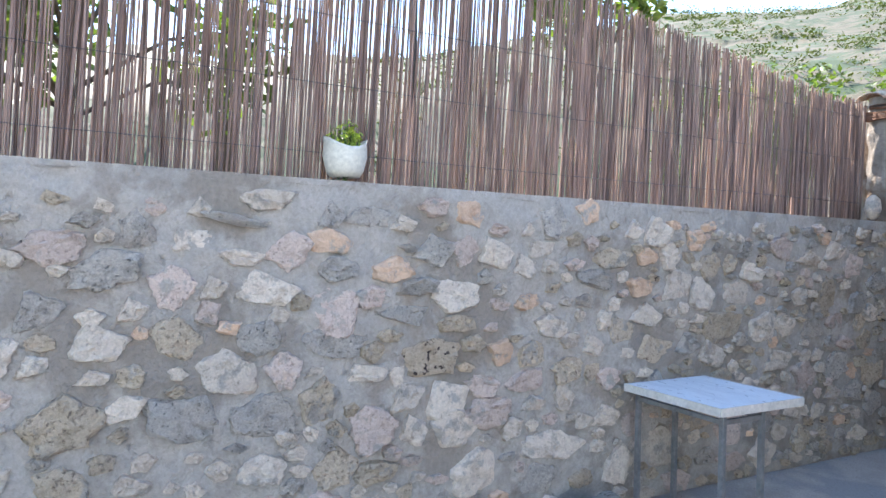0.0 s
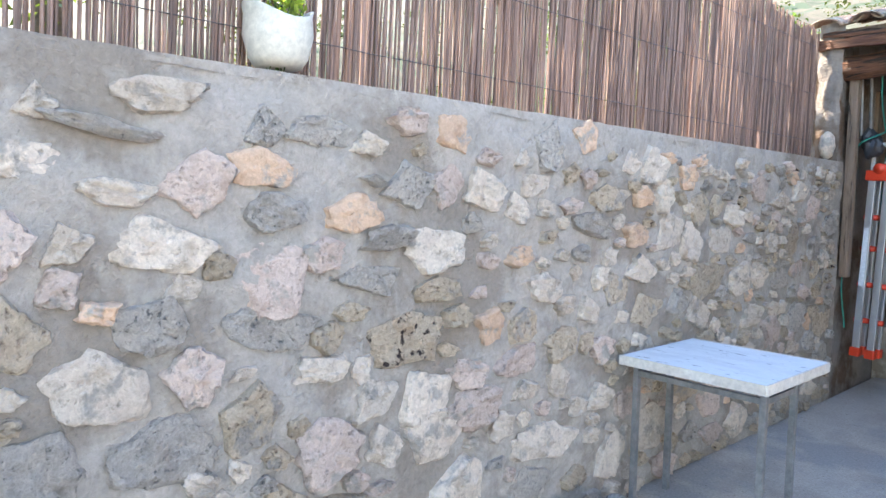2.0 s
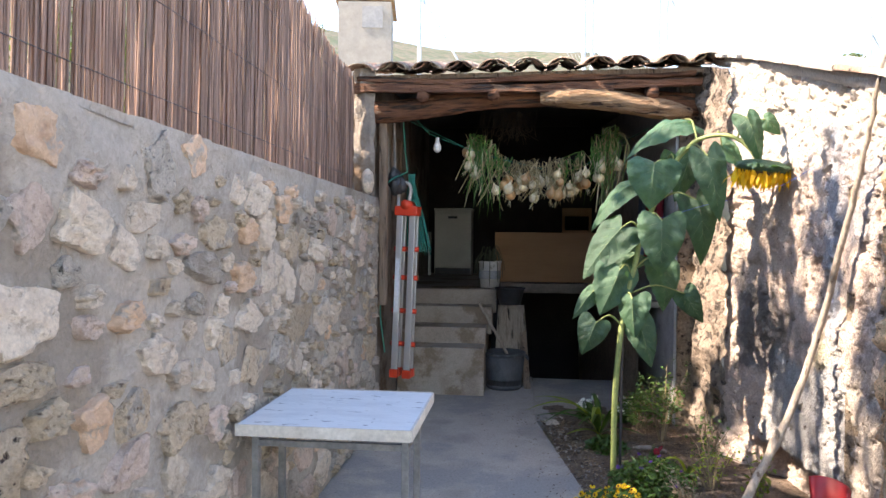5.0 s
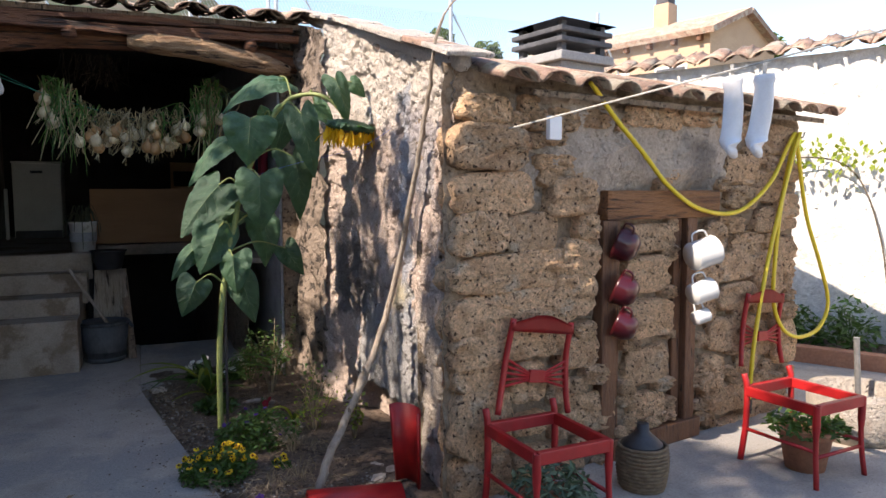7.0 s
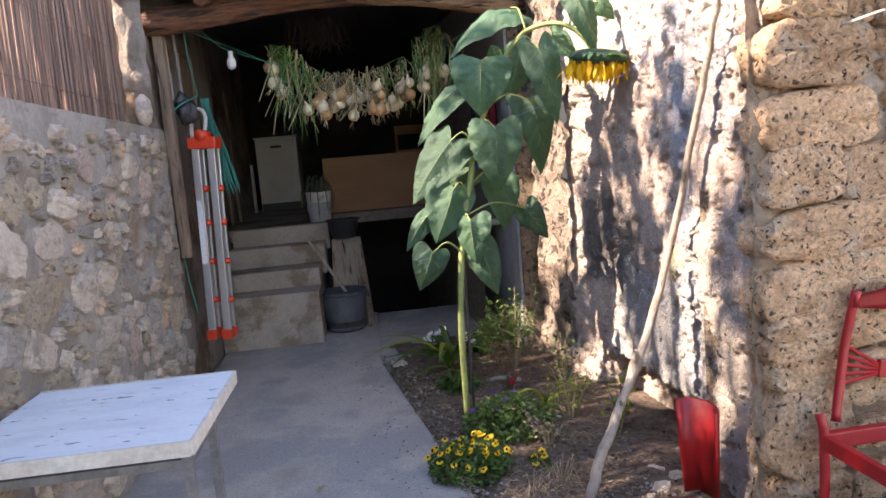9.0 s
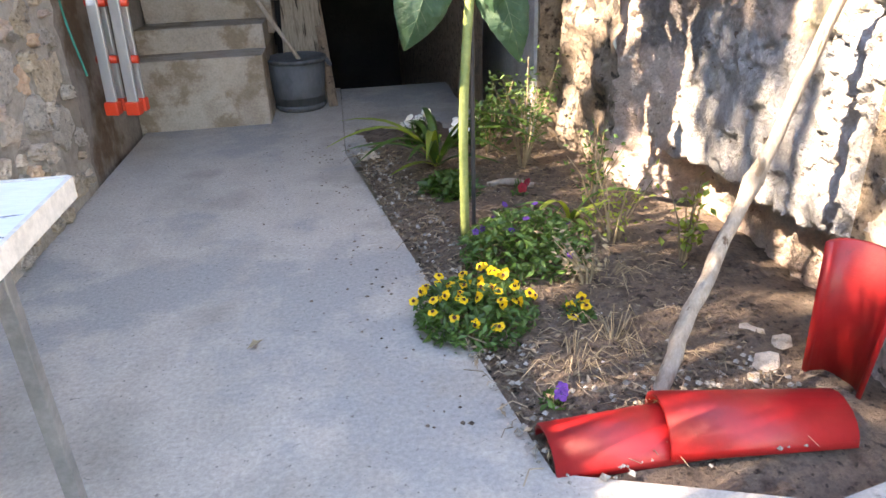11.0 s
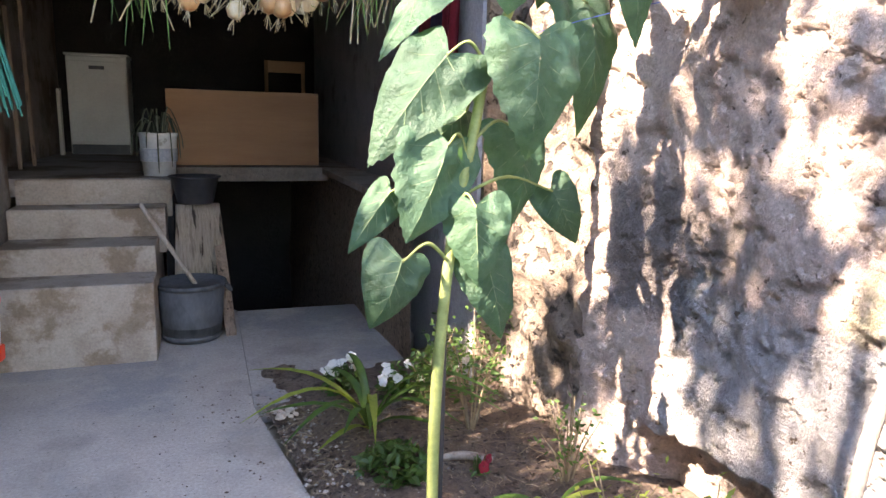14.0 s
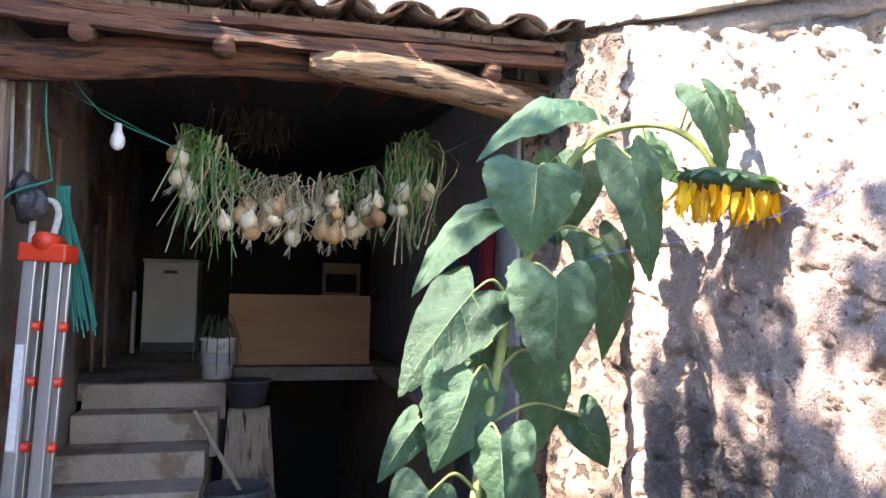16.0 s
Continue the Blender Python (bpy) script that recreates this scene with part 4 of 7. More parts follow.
def mug(m, r, h, material, label, group):
    t = thing("enamel_mug", m, label, "mug", group)
    part("cup", lathe(bmesh.new(), [(r * 0.93, 0), (r, 0.012), (r, h - 0.005), (r * 1.05, h), (r * 0.97, h), (r * 0.93, 0.02)], 22), material, t, "", True)
    hb = bmesh.new()
    tube(hb, arc([(r, 0, h * 0.15), (r + 0.045, 0, h * 0.25), (r + 0.045, 0, h * 0.7), (r, 0, h * 0.85)], 6), 0.006, 7)
    part("handle", hb, material, t, "", True)
    return t


def kettle(m, r, label):
    t = thing("enamel_pan", m, label, "enamel pan", "burgundy pans on the door frame")
    part("bowl", lathe(bmesh.new(), [(r * 0.5, 0), (r * 0.8, 0.02), (r, 0.06), (r * 1.02, 0.10), (r * 1.08, 0.115), (r * 0.98, 0.112), (r * 0.9, 0.06)], 22), M_BURG, t, "", True)
    hb = bmesh.new()
    tube(hb, arc([(r * 0.9, 0, 0.05), (r + 0.035, 0, 0.06), (r + 0.04, 0, 0.10), (r, 0, 0.11)], 6), 0.006, 7)
    part("handle", hb, M_BURG, t, "", True)
    return t


def hung(u, y, z, axis, up):
    """A pose in the wall's frame whose z runs along axis and whose x leans to up."""
    zz = Vector(axis).normalized()
    yy = zz.cross(Vector(up)).normalized()
    xx = yy.cross(zz)
    return FRONT @ Matrix(((xx.x, yy.x, zz.x, u), (xx.y, yy.y, zz.y, y), (xx.z, yy.z, zz.z, z), (0, 0, 0, 1)))


for z, rad in ((1.20, 0.092), (0.95, 0.088), (0.755, 0.080)):
    kettle(hung(0.985, -0.185, z, (-0.45, 0.75, 0.35), (-0.5, 0.2, 0.9)), rad, "burgundy enamel pan hung by its handle from the frame")
for z, rad, hh in ((1.16, 0.085, 0.16), (0.935, 0.065, 0.14), (0.785, 0.042, 0.09)):
    mug(hung(1.52 - hh * 0.40, -0.20 + hh * 0.12, z - hh * 0.15, (0.93, -0.26, 0.25), (-0.3, 0.1, 0.95)), rad, hh, M_ENAMEL, "white enamel mug with chipped black rim hung from the frame", "white mugs on the door frame")

# yellow hose: from the eave down, over a hook and coiled
hs = thing("garden_hose", FRONT, "yellow garden hose looped over a hook on the stone wall", "garden hose")
hb = bmesh.new()
tube(hb, arc([(0.66, -0.14, 2.08), (0.88, -0.11, 1.91), (1.11, -0.1, 1.74), (1.34, -0.1, 1.55), (1.64, -0.1, 1.41), (2.02, -0.1, 1.39), (2.36, -0.1, 1.57), (2.56, -0.1, 1.82), (2.65, -0.1, 1.90), (2.70, -0.1, 1.72), (2.82, -0.1, 1.34), (2.97, -0.12, 1.02), (3.11, -0.12, 0.72), (3.0, -0.12, 0.54), (2.75, -0.12, 0.50), (2.54, -0.12, 0.58), (2.42, -0.12, 0.76), (2.43, -0.11, 1.02), (2.50, -0.1, 1.42), (2.61, -0.1, 1.80), (2.65, -0.1, 1.91)], 8), 0.0135, 9)
tube(hb, arc([(2.65, -0.13, 1.91), (2.55, -0.13, 1.70), (2.33, -0.13, 1.10), (2.18, -0.14, 0.57), (2.12, -0.15, 0.16)], 8), 0.0135, 9)
part("hose", hb, M_HOSE, hs, "", True)
nb = bmesh.new()
tube(nb, [(2.12, -0.15, 0.17), (2.11, -0.152, 0.08)], 0.02, 10)
part("connector", nb, M_BLACK, hs, "dark plastic connector")
kb = bmesh.new()
tube(kb, [(2.65, 0.06, 1.875), (2.65, -0.15, 1.875), (2.65, -0.16, 1.91)], 0.007, 6)
part("hook", kb, M_STEEL, hs, "iron hook")

# clothes line with washing
cl = thing("clothes_line", FRONT, "white washing line from the stone wall with pegs", "clothes line")
lb = bmesh.new()
tube(lb, [(0.17, 0.05, 1.82), (0.19, -0.10, 1.83), (0.50, -1.09, 1.99), (0.84, -2.17, 2.17)], 0.004, 5)
part("line", lb, M_ROPE, cl)
tg = bmesh.new()
box(tg, 0.33, 0.41, -0.20, -0.17, 1.77, 1.885, None, 0.006)
part("folded_cloth", tg, M_CLOTH, cl, "small folded white cloth")
for sx, sy, tilt in ((0.69, 2.665, -2), (0.75, 2.60, 3)):
    sk = thing("sock", pose(sx, sy, 1.655, 0, tilt, -42), "long white sock pegged to the line", "sock", "white socks on the line")
    b = bmesh.new()
    tube(b, arc([(0.0, -0.03, 0.0), (-0.01, -0.01, 0.04), (0.0, 0, 0.13), (0.005, 0, 0.22), (0.0, 0, 0.31)], 4), [0.03, 0.036, 0.042, 0.045, 0.044, 0.042] + [0.038] * 9 + [0.045, 0.04], 12, True, 0.45)
    part("sock_body", b, M_CLOTH, sk, "", True)
    pg = boxed(-0.006, 0.006, -0.012, 0.012, 0.275, 0.355)
    part("peg", pg, M_ROPE, sk, "pale clothes peg")

# leaning branch and red tiles
br = bmesh.new()
pts = arc([(-0.72, 3.93, -0.03), (-0.60, 4.02, 0.20), (-0.385, 4.16, 0.51), (-0.20, 4.20, 0.97), (-0.16, 3.95, 1.60), (-0.15, 3.80, 1.94), (-0.15, 3.645, 2.29), (-0.06, 3.60, 2.44)], 7)
tube(br, [p + Vector((0.008 * nz(i, 1.5), 0.006 * nz(i * 0.8, 4.5), 0)) for i, p in enumerate(pts)], [max(0.005, 0.0245 - 0.00036 * i - 0.00011 * max(0, i - 34) ** 1.5) + 0.0022 * nz(i * 1.3, 6.5) + (0.010 if i == 14 else 0) for i in range(len(pts))], 10)
tube(br, arc([(-0.385, 4.16, 0.51), (-0.385, 4.135, 0.56), (-0.40, 4.12, 0.59)], 3), [0.017, 0.014, 0.012, 0.01, 0.01, 0.009, 0.008], 7)
ob = part("branch_pole", br, M_BRANCH, None, "", True)
tagged(ob, "long bare branch leaning on the corner of the wall", "branch")


def red_tile(m, label, foot=0.105, top=0.085):
    ob = new("painted_tile", tile_mesh(foot, top, 0.46, 0.014, 12))
    ob.data.materials[0] = M_RED
    ob.matrix_world = m
    return tagged(ob, label, "roof tile", "red painted tiles")


red_tile(Matrix.Translation((-0.24, 3.885, -0.02)) @ Matrix.Rotation(radians(5), 4, (0.71, 0.70, 0)) @ pose(0, 0, 0, 0, 0, -62) @ pose(0, 0, 0, 100, 0, 0) @ pose(0, 0, 0, 0, 180, 0) @ Matrix.Diagonal((0.9, 0.98, 0.8, 1)), "red-painted clay tile standing upright against the wall corner", 0.085, 0.105)
red_tile(pose(-0.325, 3.735, 0.004, 0, 0, 83), "red-painted clay tile lying half over another tile", 0.092, 0.108)
red_tile(pose(-0.62, 3.79, -0.014, 0, 0, 92), "red-painted clay tile lying half under another tile", 0.096, 0.088)
rb = random.Random(12)
for x, y, s in ((-0.36, 4.0, 0.07), (-0.32, 4.14, 0.075), (-0.26, 4.08, 0.06), (-0.43, 3.95, 0.035), (-0.30, 4.24, 0.04), (-0.5, 4.03, 0.025)):
    ob = new("rubble_stone", STONE_LOOSE)
    s *= 0.85
    ob.matrix_world = Matrix.LocRotScale((x, y, s * 0.2), Euler((rb.uniform(-0.3, 0.3), rb.uniform(-0.3, 0.3), rb.uniform(0, 6))), (s, s * 0.75, s * 0.32))
    tagged(ob, "pale broken piece of rubble on the soil", "stone", "loose rubble")

for k in range(9):
    ob = new("rubble_stone", STONE_LOOSE)
    s = rb.uniform(0.018, 0.036)
    ob.matrix_world = Matrix.LocRotScale((-1.38 + rb.gauss(0, 0.045), 6.25 + rb.gauss(0, 0.06), 0.02 + s * 0.2), Euler((rb.uniform(-0.3, 0.3), rb.uniform(-0.3, 0.3), rb.uniform(0, 6))), (s, s * 0.8, s * 0.55))
    tagged(ob, "small pale stone at the corner of the slab", "stone", "stones by the slab")
pw = bmesh.new()
tube(pw, arc([(-0.84, 5.605, 0.03), (-0.74, 5.575, 0.045), (-0.63, 5.525, 0.035)], 5), [0.012 + 0.006 * math.sin(k * 0.31) for k in range(11)], 8)
tagged(part("broken_stick", pw, M_BRANCH, None, "", True), "short pale broken stick lying on the soil", "stick")

# weathered driftwood under the table edge
dw = thing("driftwood", pose(-2.58, 2.9, 0.0), "grey weathered driftwood log with a knot by the wall", "driftwood")
M_DRIFT = mat("grey driftwood", [(0.24, 0.22, 0.20), (0.46, 0.44, 0.41), (0.34, 0.32, 0.29)], 9, bump=1.0, fine=30, stretch=(6, 0.6, 6), spots=(0.09, 0.08, 0.07), spot_scale=10, spot_at=0.56, spot_soft=0.12)
bm = bmesh.new()
pts = arc([(-0.10, -0.75, 0.04), (-0.06, -0.45, 0.07), (-0.01, -0.2, 0.10), (0.03, 0.02, 0.11)], 6)
tube(bm, pts, [0.045 + 0.03 * i / len(pts) + 0.012 * nz(i * 0.9, 3.3) for i in range(len(pts))], 12)
part("log", bm, M_DRIFT, dw, "", True)
bm = bmesh.new()
bmesh.ops.create_icosphere(bm, subdivisions=3, radius=0.075)
for v in bm.verts:
    v.co = v.co * (1 + 0.25 * noise.noise(v.co * 16)) + Vector((0.04, 0.05, 0.13))
part("knot", bm, M_DRIFT, dw, "", True)
bm = bmesh.new()
tube(bm, arc([(0.03, 0.02, 0.09), (0.10, 0.12, 0.05), (0.14, 0.24, 0.02)], 5), [0.05, 0.045, 0.04, 0.04, 0.035, 0.03, 0.03, 0.025, 0.02, 0.015, 0.01], 9)
part("root", bm, M_DRIFT, dw, "", True)

# ---- sunflower ----
M_SUNLEAF = mat("sunflower leaf", [(0.026, 0.080, 0.042), (0.062, 0.140, 0.080), (0.042, 0.105, 0.058)], 10, rough=0.48, bump=0.5, fine=30, vary=0.22, translucent=0.34, grain=0.15)
M_STALK = mat("sunflower stalk", [(0.20, 0.25, 0.07), (0.30, 0.34, 0.12)], 8, rough=0.6, bump=0.15, fine=50)
M_PETAL = mat("sunflower petal", [(0.72, 0.40, 0.01), (0.85, 0.55, 0.02)], 12, rough=0.6, bump=0.1, vary=0.2, island=True, translucent=0.3, grain=0.2)
M_VEIN = mat("pale leaf vein", [(0.15, 0.23, 0.11), (0.19, 0.27, 0.13)], 12, bump=0, grain=0.1)
sf = thing("sunflower", pose(-1.05, 5.05, 0.0), "tall drooping sunflower with broad heart-shaped leaves", "sunflower")
STEM = arc([(-1.05, 5.05, -0.03), (-1.04, 5.06, 0.55), (-0.99, 5.09, 1.03), (-0.912, 5.13, 1.363), (-0.873, 5.14, 1.548), (-0.789, 5.16, 1.741), (-0.668, 5.18, 1.988), (-0.613, 5.16, 2.066), (-0.545, 5.12, 2.13), (-0.443, 5.06, 2.151), (-0.367, 5.0, 2.132), (-0.297, 4.95, 2.069), (-0.245, 4.925, 1.98)], 6)
BASE = Vector((-1.05, 5.05, 0.0))
sb = bmesh.new()
tube(sb, [p - BASE for p in STEM], [0.019 - 0.008 * i / len(STEM) for i in range(len(STEM))], 10)
part("stalk", sb, M_STALK, sf, "", True)
rl = random.Random(21)


def sun_leaf(base, tip, width, flat=False):
    """A heart-shaped leaf hanging from its stalk, with midrib and side veins."""
    b, t = Vector(base), Vector(tip)
    d = t - b
    length = d.length * 1.08
    d.normalize()
    face = Vector((rl.uniform(-0.5, 0.2), -1.0, rl.uniform(0.1, 0.45))) if not flat else Vector((-0.15, -0.62, 0.8))
    side = d.cross(face).normalized()
    nrm = side.cross(d).normalized()
    seed = rl.random() * 50
    fold, droop = rl.uniform(0.1, 0.5), rl.uniform(0.12, 0.3)

    def surf(x, s, lift=0.0):
        """A point of the blade: x metres across, s from the stalk (0) to the tip (1)."""
        k = abs(x) / (0.5 * width)
        z = -fold * abs(x) - droop * length * (s - 0.25) ** 2 * 2.5 + 0.13 * width * nz(s * 2.6 + seed, x / width * 4, seed) * (0.35 + k) + 0.035 * width * math.sin(s * 21 + seed) * k * k - 0.03 * width * abs(math.sin((s - 0.9 * k * 0.5) * 14)) * min(1, 3 * k)
        return b - BASE + d * (s * length * 0.93) + side * x + nrm * (z + lift)

    def rim(t):
        """The heart-shaped edge at the angle t: across and along."""
        n = 1 + 0.028 * abs(math.sin(t * 16 + seed)) + 0.012 * math.sin(t * 31 + seed)
        s = (5 - (13 * math.cos(t) - 5 * math.cos(2 * t) - 2 * math.cos(3 * t) - math.cos(4 * t))) / 22
        return (width * 0.5 * math.sin(t) * abs(math.sin(t)) ** 0.7 * n, (s if s > 0 else 0.58 * s) * n)

    def blade(u, v):
        x, s = rim(2 * math.pi * v)
        u = 0.02 + 0.98 * u
        return surf(x * u, 0.2 + u * (s - 0.2))

    bm = grid(9, 64, blade)
    bmesh.ops.remove_doubles(bm, verts=bm.verts[:], dist=0.0004)
    lf = part("leaf", bm, M_SUNLEAF, sf, "", True)
    vb = bmesh.new()
    tube(vb, [surf(0, s, 0.0) for s in (0.0, 0.25, 0.5, 0.75, 0.95)], [0.0022, 0.0019, 0.0015, 0.001, 0.0005], 5, False)
    for s0, s1, w1 in ((0.02, -0.12, 0.30), (0.04, 0.16, 0.40), (0.18, 0.38, 0.37), (0.36, 0.56, 0.27), (0.54, 0.72, 0.16)):
        for sg in (-1, 1):
            tube(vb, [surf(sg * w1 * width * k, s0 + (s1 - s0) * k, 0.0) for k in (0, 0.35, 0.7, 1.0)], [0.0012, 0.001, 0.0007, 0.0003], 4, False)
    part("vein", vb, M_VEIN, lf)
    near = min(STEM[8:], key=lambda p: (p - b).length + 0.6 * max(0, p.z - b.z + 0.02))
    pb = bmesh.new()
    tube(pb, arc([near - BASE, (near + b) / 2 - BASE + Vector((0, 0, 0.05)), b - BASE + d * 0.01], 5), [0.006] * 6 + [0.004] * 5, 6, False)
    part("petiole", pb, M_STALK, lf, "", True)


sun_leaf((-0.592, 5.20, 2.279), (-0.984, 5.15, 2.152), 0.22, True)
sun_leaf((-0.817, 5.05, 1.988), (-0.851, 5.00, 1.716), 0.33)
sun_leaf((-0.781, 4.98, 1.630), (-0.791, 4.93, 1.296), 0.29)
sun_leaf((-1.003, 5.12, 1.582), (-1.260, 5.07, 1.285), 0.27)
sun_leaf((-1.018, 5.06, 1.321), (-1.130, 5.01, 1.037), 0.28)
sun_leaf((-1.174, 5.12, 1.177), (-1.309, 5.07, 1.016), 0.12)
sun_leaf((-0.951, 5.00, 1.145), (-0.953, 4.95, 0.909), 0.21)
sun_leaf((-0.514, 5.00, 2.029), (-0.435, 4.95, 1.631), 0.20)
sun_leaf((-0.536, 5.15, 1.768), (-0.455, 5.10, 1.371), 0.23)
sun_leaf((-0.724, 5.20, 1.356), (-0.698, 5.15, 1.059), 0.22)
sun_leaf((-0.594, 5.22, 1.166), (-0.491, 5.17, 0.979), 0.16)
sun_leaf((-0.931, 5.25, 1.869), (-1.216, 5.20, 1.632), 0.19, True)
sun_leaf((-0.544, 5.28, 2.057), (-0.653, 5.23, 1.769), 0.19)
sun_leaf((-0.693, 5.25, 2.020), (-0.722, 5.22, 2.080), 0.10)
sun_leaf((-0.323, 4.87, 2.235), (-0.240, 4.82, 1.972), 0.15)
sun_leaf((-0.200, 4.96, 2.235), (-0.110, 4.92, 2.155), 0.12)
sun_leaf((-0.408, 5.10, 2.098), (-0.283, 5.05, 1.968), 0.14)
sun_leaf((-0.887, 5.25, 1.421), (-1.056, 5.20, 1.282), 0.18)
sun_leaf((-1.167, 5.00, 0.992), (-1.249, 4.96, 0.795), 0.20)
sun_leaf((-0.900, 5.05, 0.985), (-0.818, 5.01, 0.715), 0.19)
hd = Matrix.Translation(Vector((-0.222, 4.905, 1.935)) - BASE) @ Matrix.Scale(0.95, 4) @ pose(0, 0, 0, 9, 6, 0)
hb = lathe(bmesh.new(), [(0.02, 0.05), (0.09, 0.045), (0.155, 0.02), (0.165, 0.0), (0.15, -0.02), (0.09, -0.03), (0.02, -0.03)], 24, hd)
part("flower_head", hb, M_SUNLEAF, sf, "green back of the drooping flower head", True)
cbm = bmesh.new()
for k in range(46):
    a = k * 2.4
    rad = 0.13 + 0.045 * (k % 3) / 2
    m = hd @ Matrix.Rotation(a, 4, "Z") @ Matrix.Translation((rad, 0, 0.018)) @ Matrix.Rotation(rl.uniform(-0.2, 0.9), 4, "Y")
    vs = [cbm.verts.new(m @ Vector(q)) for q in ((-0.02, -0.018, 0), (0.015, -0.016, 0.006), (0.045, 0, 0.0), (0.015, 0.016, 0.006), (-0.02, 0.018, 0))]
    cbm.faces.new(vs)
part("calyx", cbm, M_SUNLEAF, sf)
pbm = bmesh.new()
for k in range(96):
    a = k * 2 * math.pi / 96 + rl.uniform(-0.08, 0.08)
    rad = 0.15 - 0.012 * (k % 3)
    ln = rl.uniform(0.08, 0.15)
    m = hd @ Matrix.Rotation(a, 4, "Z") @ Matrix.Translation((rad, 0, -0.01)) @ Matrix.Rotation(rl.uniform(1.1, 1.95), 4, "Y") @ Matrix.Rotation(rl.uniform(-1.3, 1.3), 4, "X")
    rows = [[pbm.verts.new(m @ Vector((s * ln, w * q, 0.012 * math.sin(s * 4 + k)))) for q in (-1, 0, 1)] for s, w in ((0, 0.006), (0.35, 0.013), (0.75, 0.010), (1.0, 0.002))]
    for r0, r1 in zip(rows, rows[1:]):
        for j in (0, 1):
            pbm.faces.new((r0[j], r0[j + 1], r1[j + 1], r1[j]))
part("petals", pbm, M_PETAL, sf, "limp yellow petals", True)
part("disc", lathe(bmesh.new(), [(0.02, -0.075), (0.09, -0.065), (0.14, -0.03), (0.15, -0.01)], 22, hd), mat("sunflower seed disc", [(0.10, 0.06, 0.02), (0.22, 0.15, 0.05)], 60, bump=0.6), sf, "", True)
gb = bmesh.new()
tube(gb, [(-1.0, 5.12, -0.05), (-0.985, 5.14, 1.2)], 0.009, 7)
tagged(part("plant_stake", gb, M_BLACK, None), "thin dark stake beside the sunflower", "stake")
wb = bmesh.new()
tube(wb, arc([(-0.06, 4.45, 1.92), (-0.2, 4.8, 1.80), (-0.5, 5.1, 1.72), (-0.83, 5.14, 1.62)], 6), 0.0013, 5)
tagged(part("blue_twine", wb, mat("blue twine", [(0.08, 0.14, 0.5), (0.12, 0.2, 0.6)], 30, bump=0), None), "thin blue twine holding the sunflower to the wall", "twine")

# ---- plants in the flower bed ----
def pansies(name, x, y, label, spread, high, leaves, blooms, petal, centre, seed, size=0.024, bloom=0.018):
    rnd = random.Random(seed)
    t = thing(name, pose(x, y, 0.0), label, "flowering plant")
    tagged(part("stem", stems(bmesh.new(), rnd, 26, spread, high), M_GREEN, t), kind="stuff")
    part("foliage", tuft(bmesh.new(), rnd, leaves, spread, high, size, 0.9, 0.0), M_GREEN, t)
    for k in range(blooms):
        a, d = rnd.uniform(0, 6.28), spread * (0.25 + 0.8 * rnd.random())
        m = Matrix.Translation((math.cos(a) * d, math.sin(a) * d, high * rnd.uniform(0.7, 1.25) * (1.15 - 0.5 * d / spread))) @ Matrix.Rotation(rnd.uniform(-1.6, 1.0), 4, "Z") @ Matrix.Rotation(rnd.uniform(0.2, 1.6), 4, "X")
        bm = bmesh.new()
        for j, (ang, rr) in enumerate(((90, 1.0), (162, 0.95), (18, 0.95), (230, 1.05), (310, 1.05))):
            ca, sa = math.cos(radians(ang)), math.sin(radians(ang))
            c = Vector((ca, sa, 0)) * bloom * 0.72
            ring = [bm.verts.new(m @ (c + Vector((math.cos(q), math.sin(q), 0)) * bloom * 0.68 * rr + Vector((0, 0, 0.0012 * j + 0.003 * math.cos(q * 2))))) for q in [6.283 * i / 8 for i in range(8)]]
            bm.faces.new(ring)
        f = part("blossom", bm, petal, t)
        if centre:
            cb = bmesh.new()
            ring = [cb.verts.new(m @ Vector((math.cos(q) * bloom * 0.5, math.sin(q) * bloom * 0.5 - bloom * 0.1, 0.009))) for q in [6.283 * i / 8 for i in range(8)]]
            cb.faces.new(ring)
            part("eye", cb, centre, f, "dark maroon eye")
    return t


pansies("yellow_pansy", -1.13, 4.42, "clump of yellow pansies with dark eyes at the bed edge", 0.20, 0.13, 1500, 44, M_YELLOW, M_MAROON, 1, 0.019, 0.0128)
pansies("yellow_pansy", -0.80, 4.36, "small clump of yellow pansies on the soil", 0.06, 0.07, 120, 5, M_YELLOW, M_MAROON, 2, 0.018, 0.014)
pansies("purple_pansy", -0.86, 4.80, "leafy green clump with a few purple violas", 0.25, 0.20, 1900, 9, M_PURPLE, None, 3, 0.02, 0.010)
pansies("purple_pansy", -1.0, 3.95, "tiny purple viola on the soil", 0.04, 0.04, 24, 2, M_PURPLE, None, 4, 0.018, 0.015)
pansies("white_pansy", -1.06, 6.45, "white pansies with green leaves by the slab", 0.12, 0.16, 220, 13, M_PWHITE, None, 5, 0.026, 0.02)
pansies("white_pansy", -0.80, 6.35, "white pansies with green leaves near the wall", 0.12, 0.16, 220, 11, M_PWHITE, None, 6, 0.026, 0.02)
pansies("leafy_plant", -1.02, 5.6, "low dark green leafy plant", 0.15, 0.10, 260, 0, M_GREEN, None, 7, 0.04)
pansies("red_flower", -0.72, 5.46, "small dark red flower on a thin stalk", 0.04, 0.10, 12, 2, mat("crimson petal", [(0.25, 0.01, 0.02), (0.35, 0.02, 0.03)], 20, bump=0), None, 8, 0.02, 0.018)


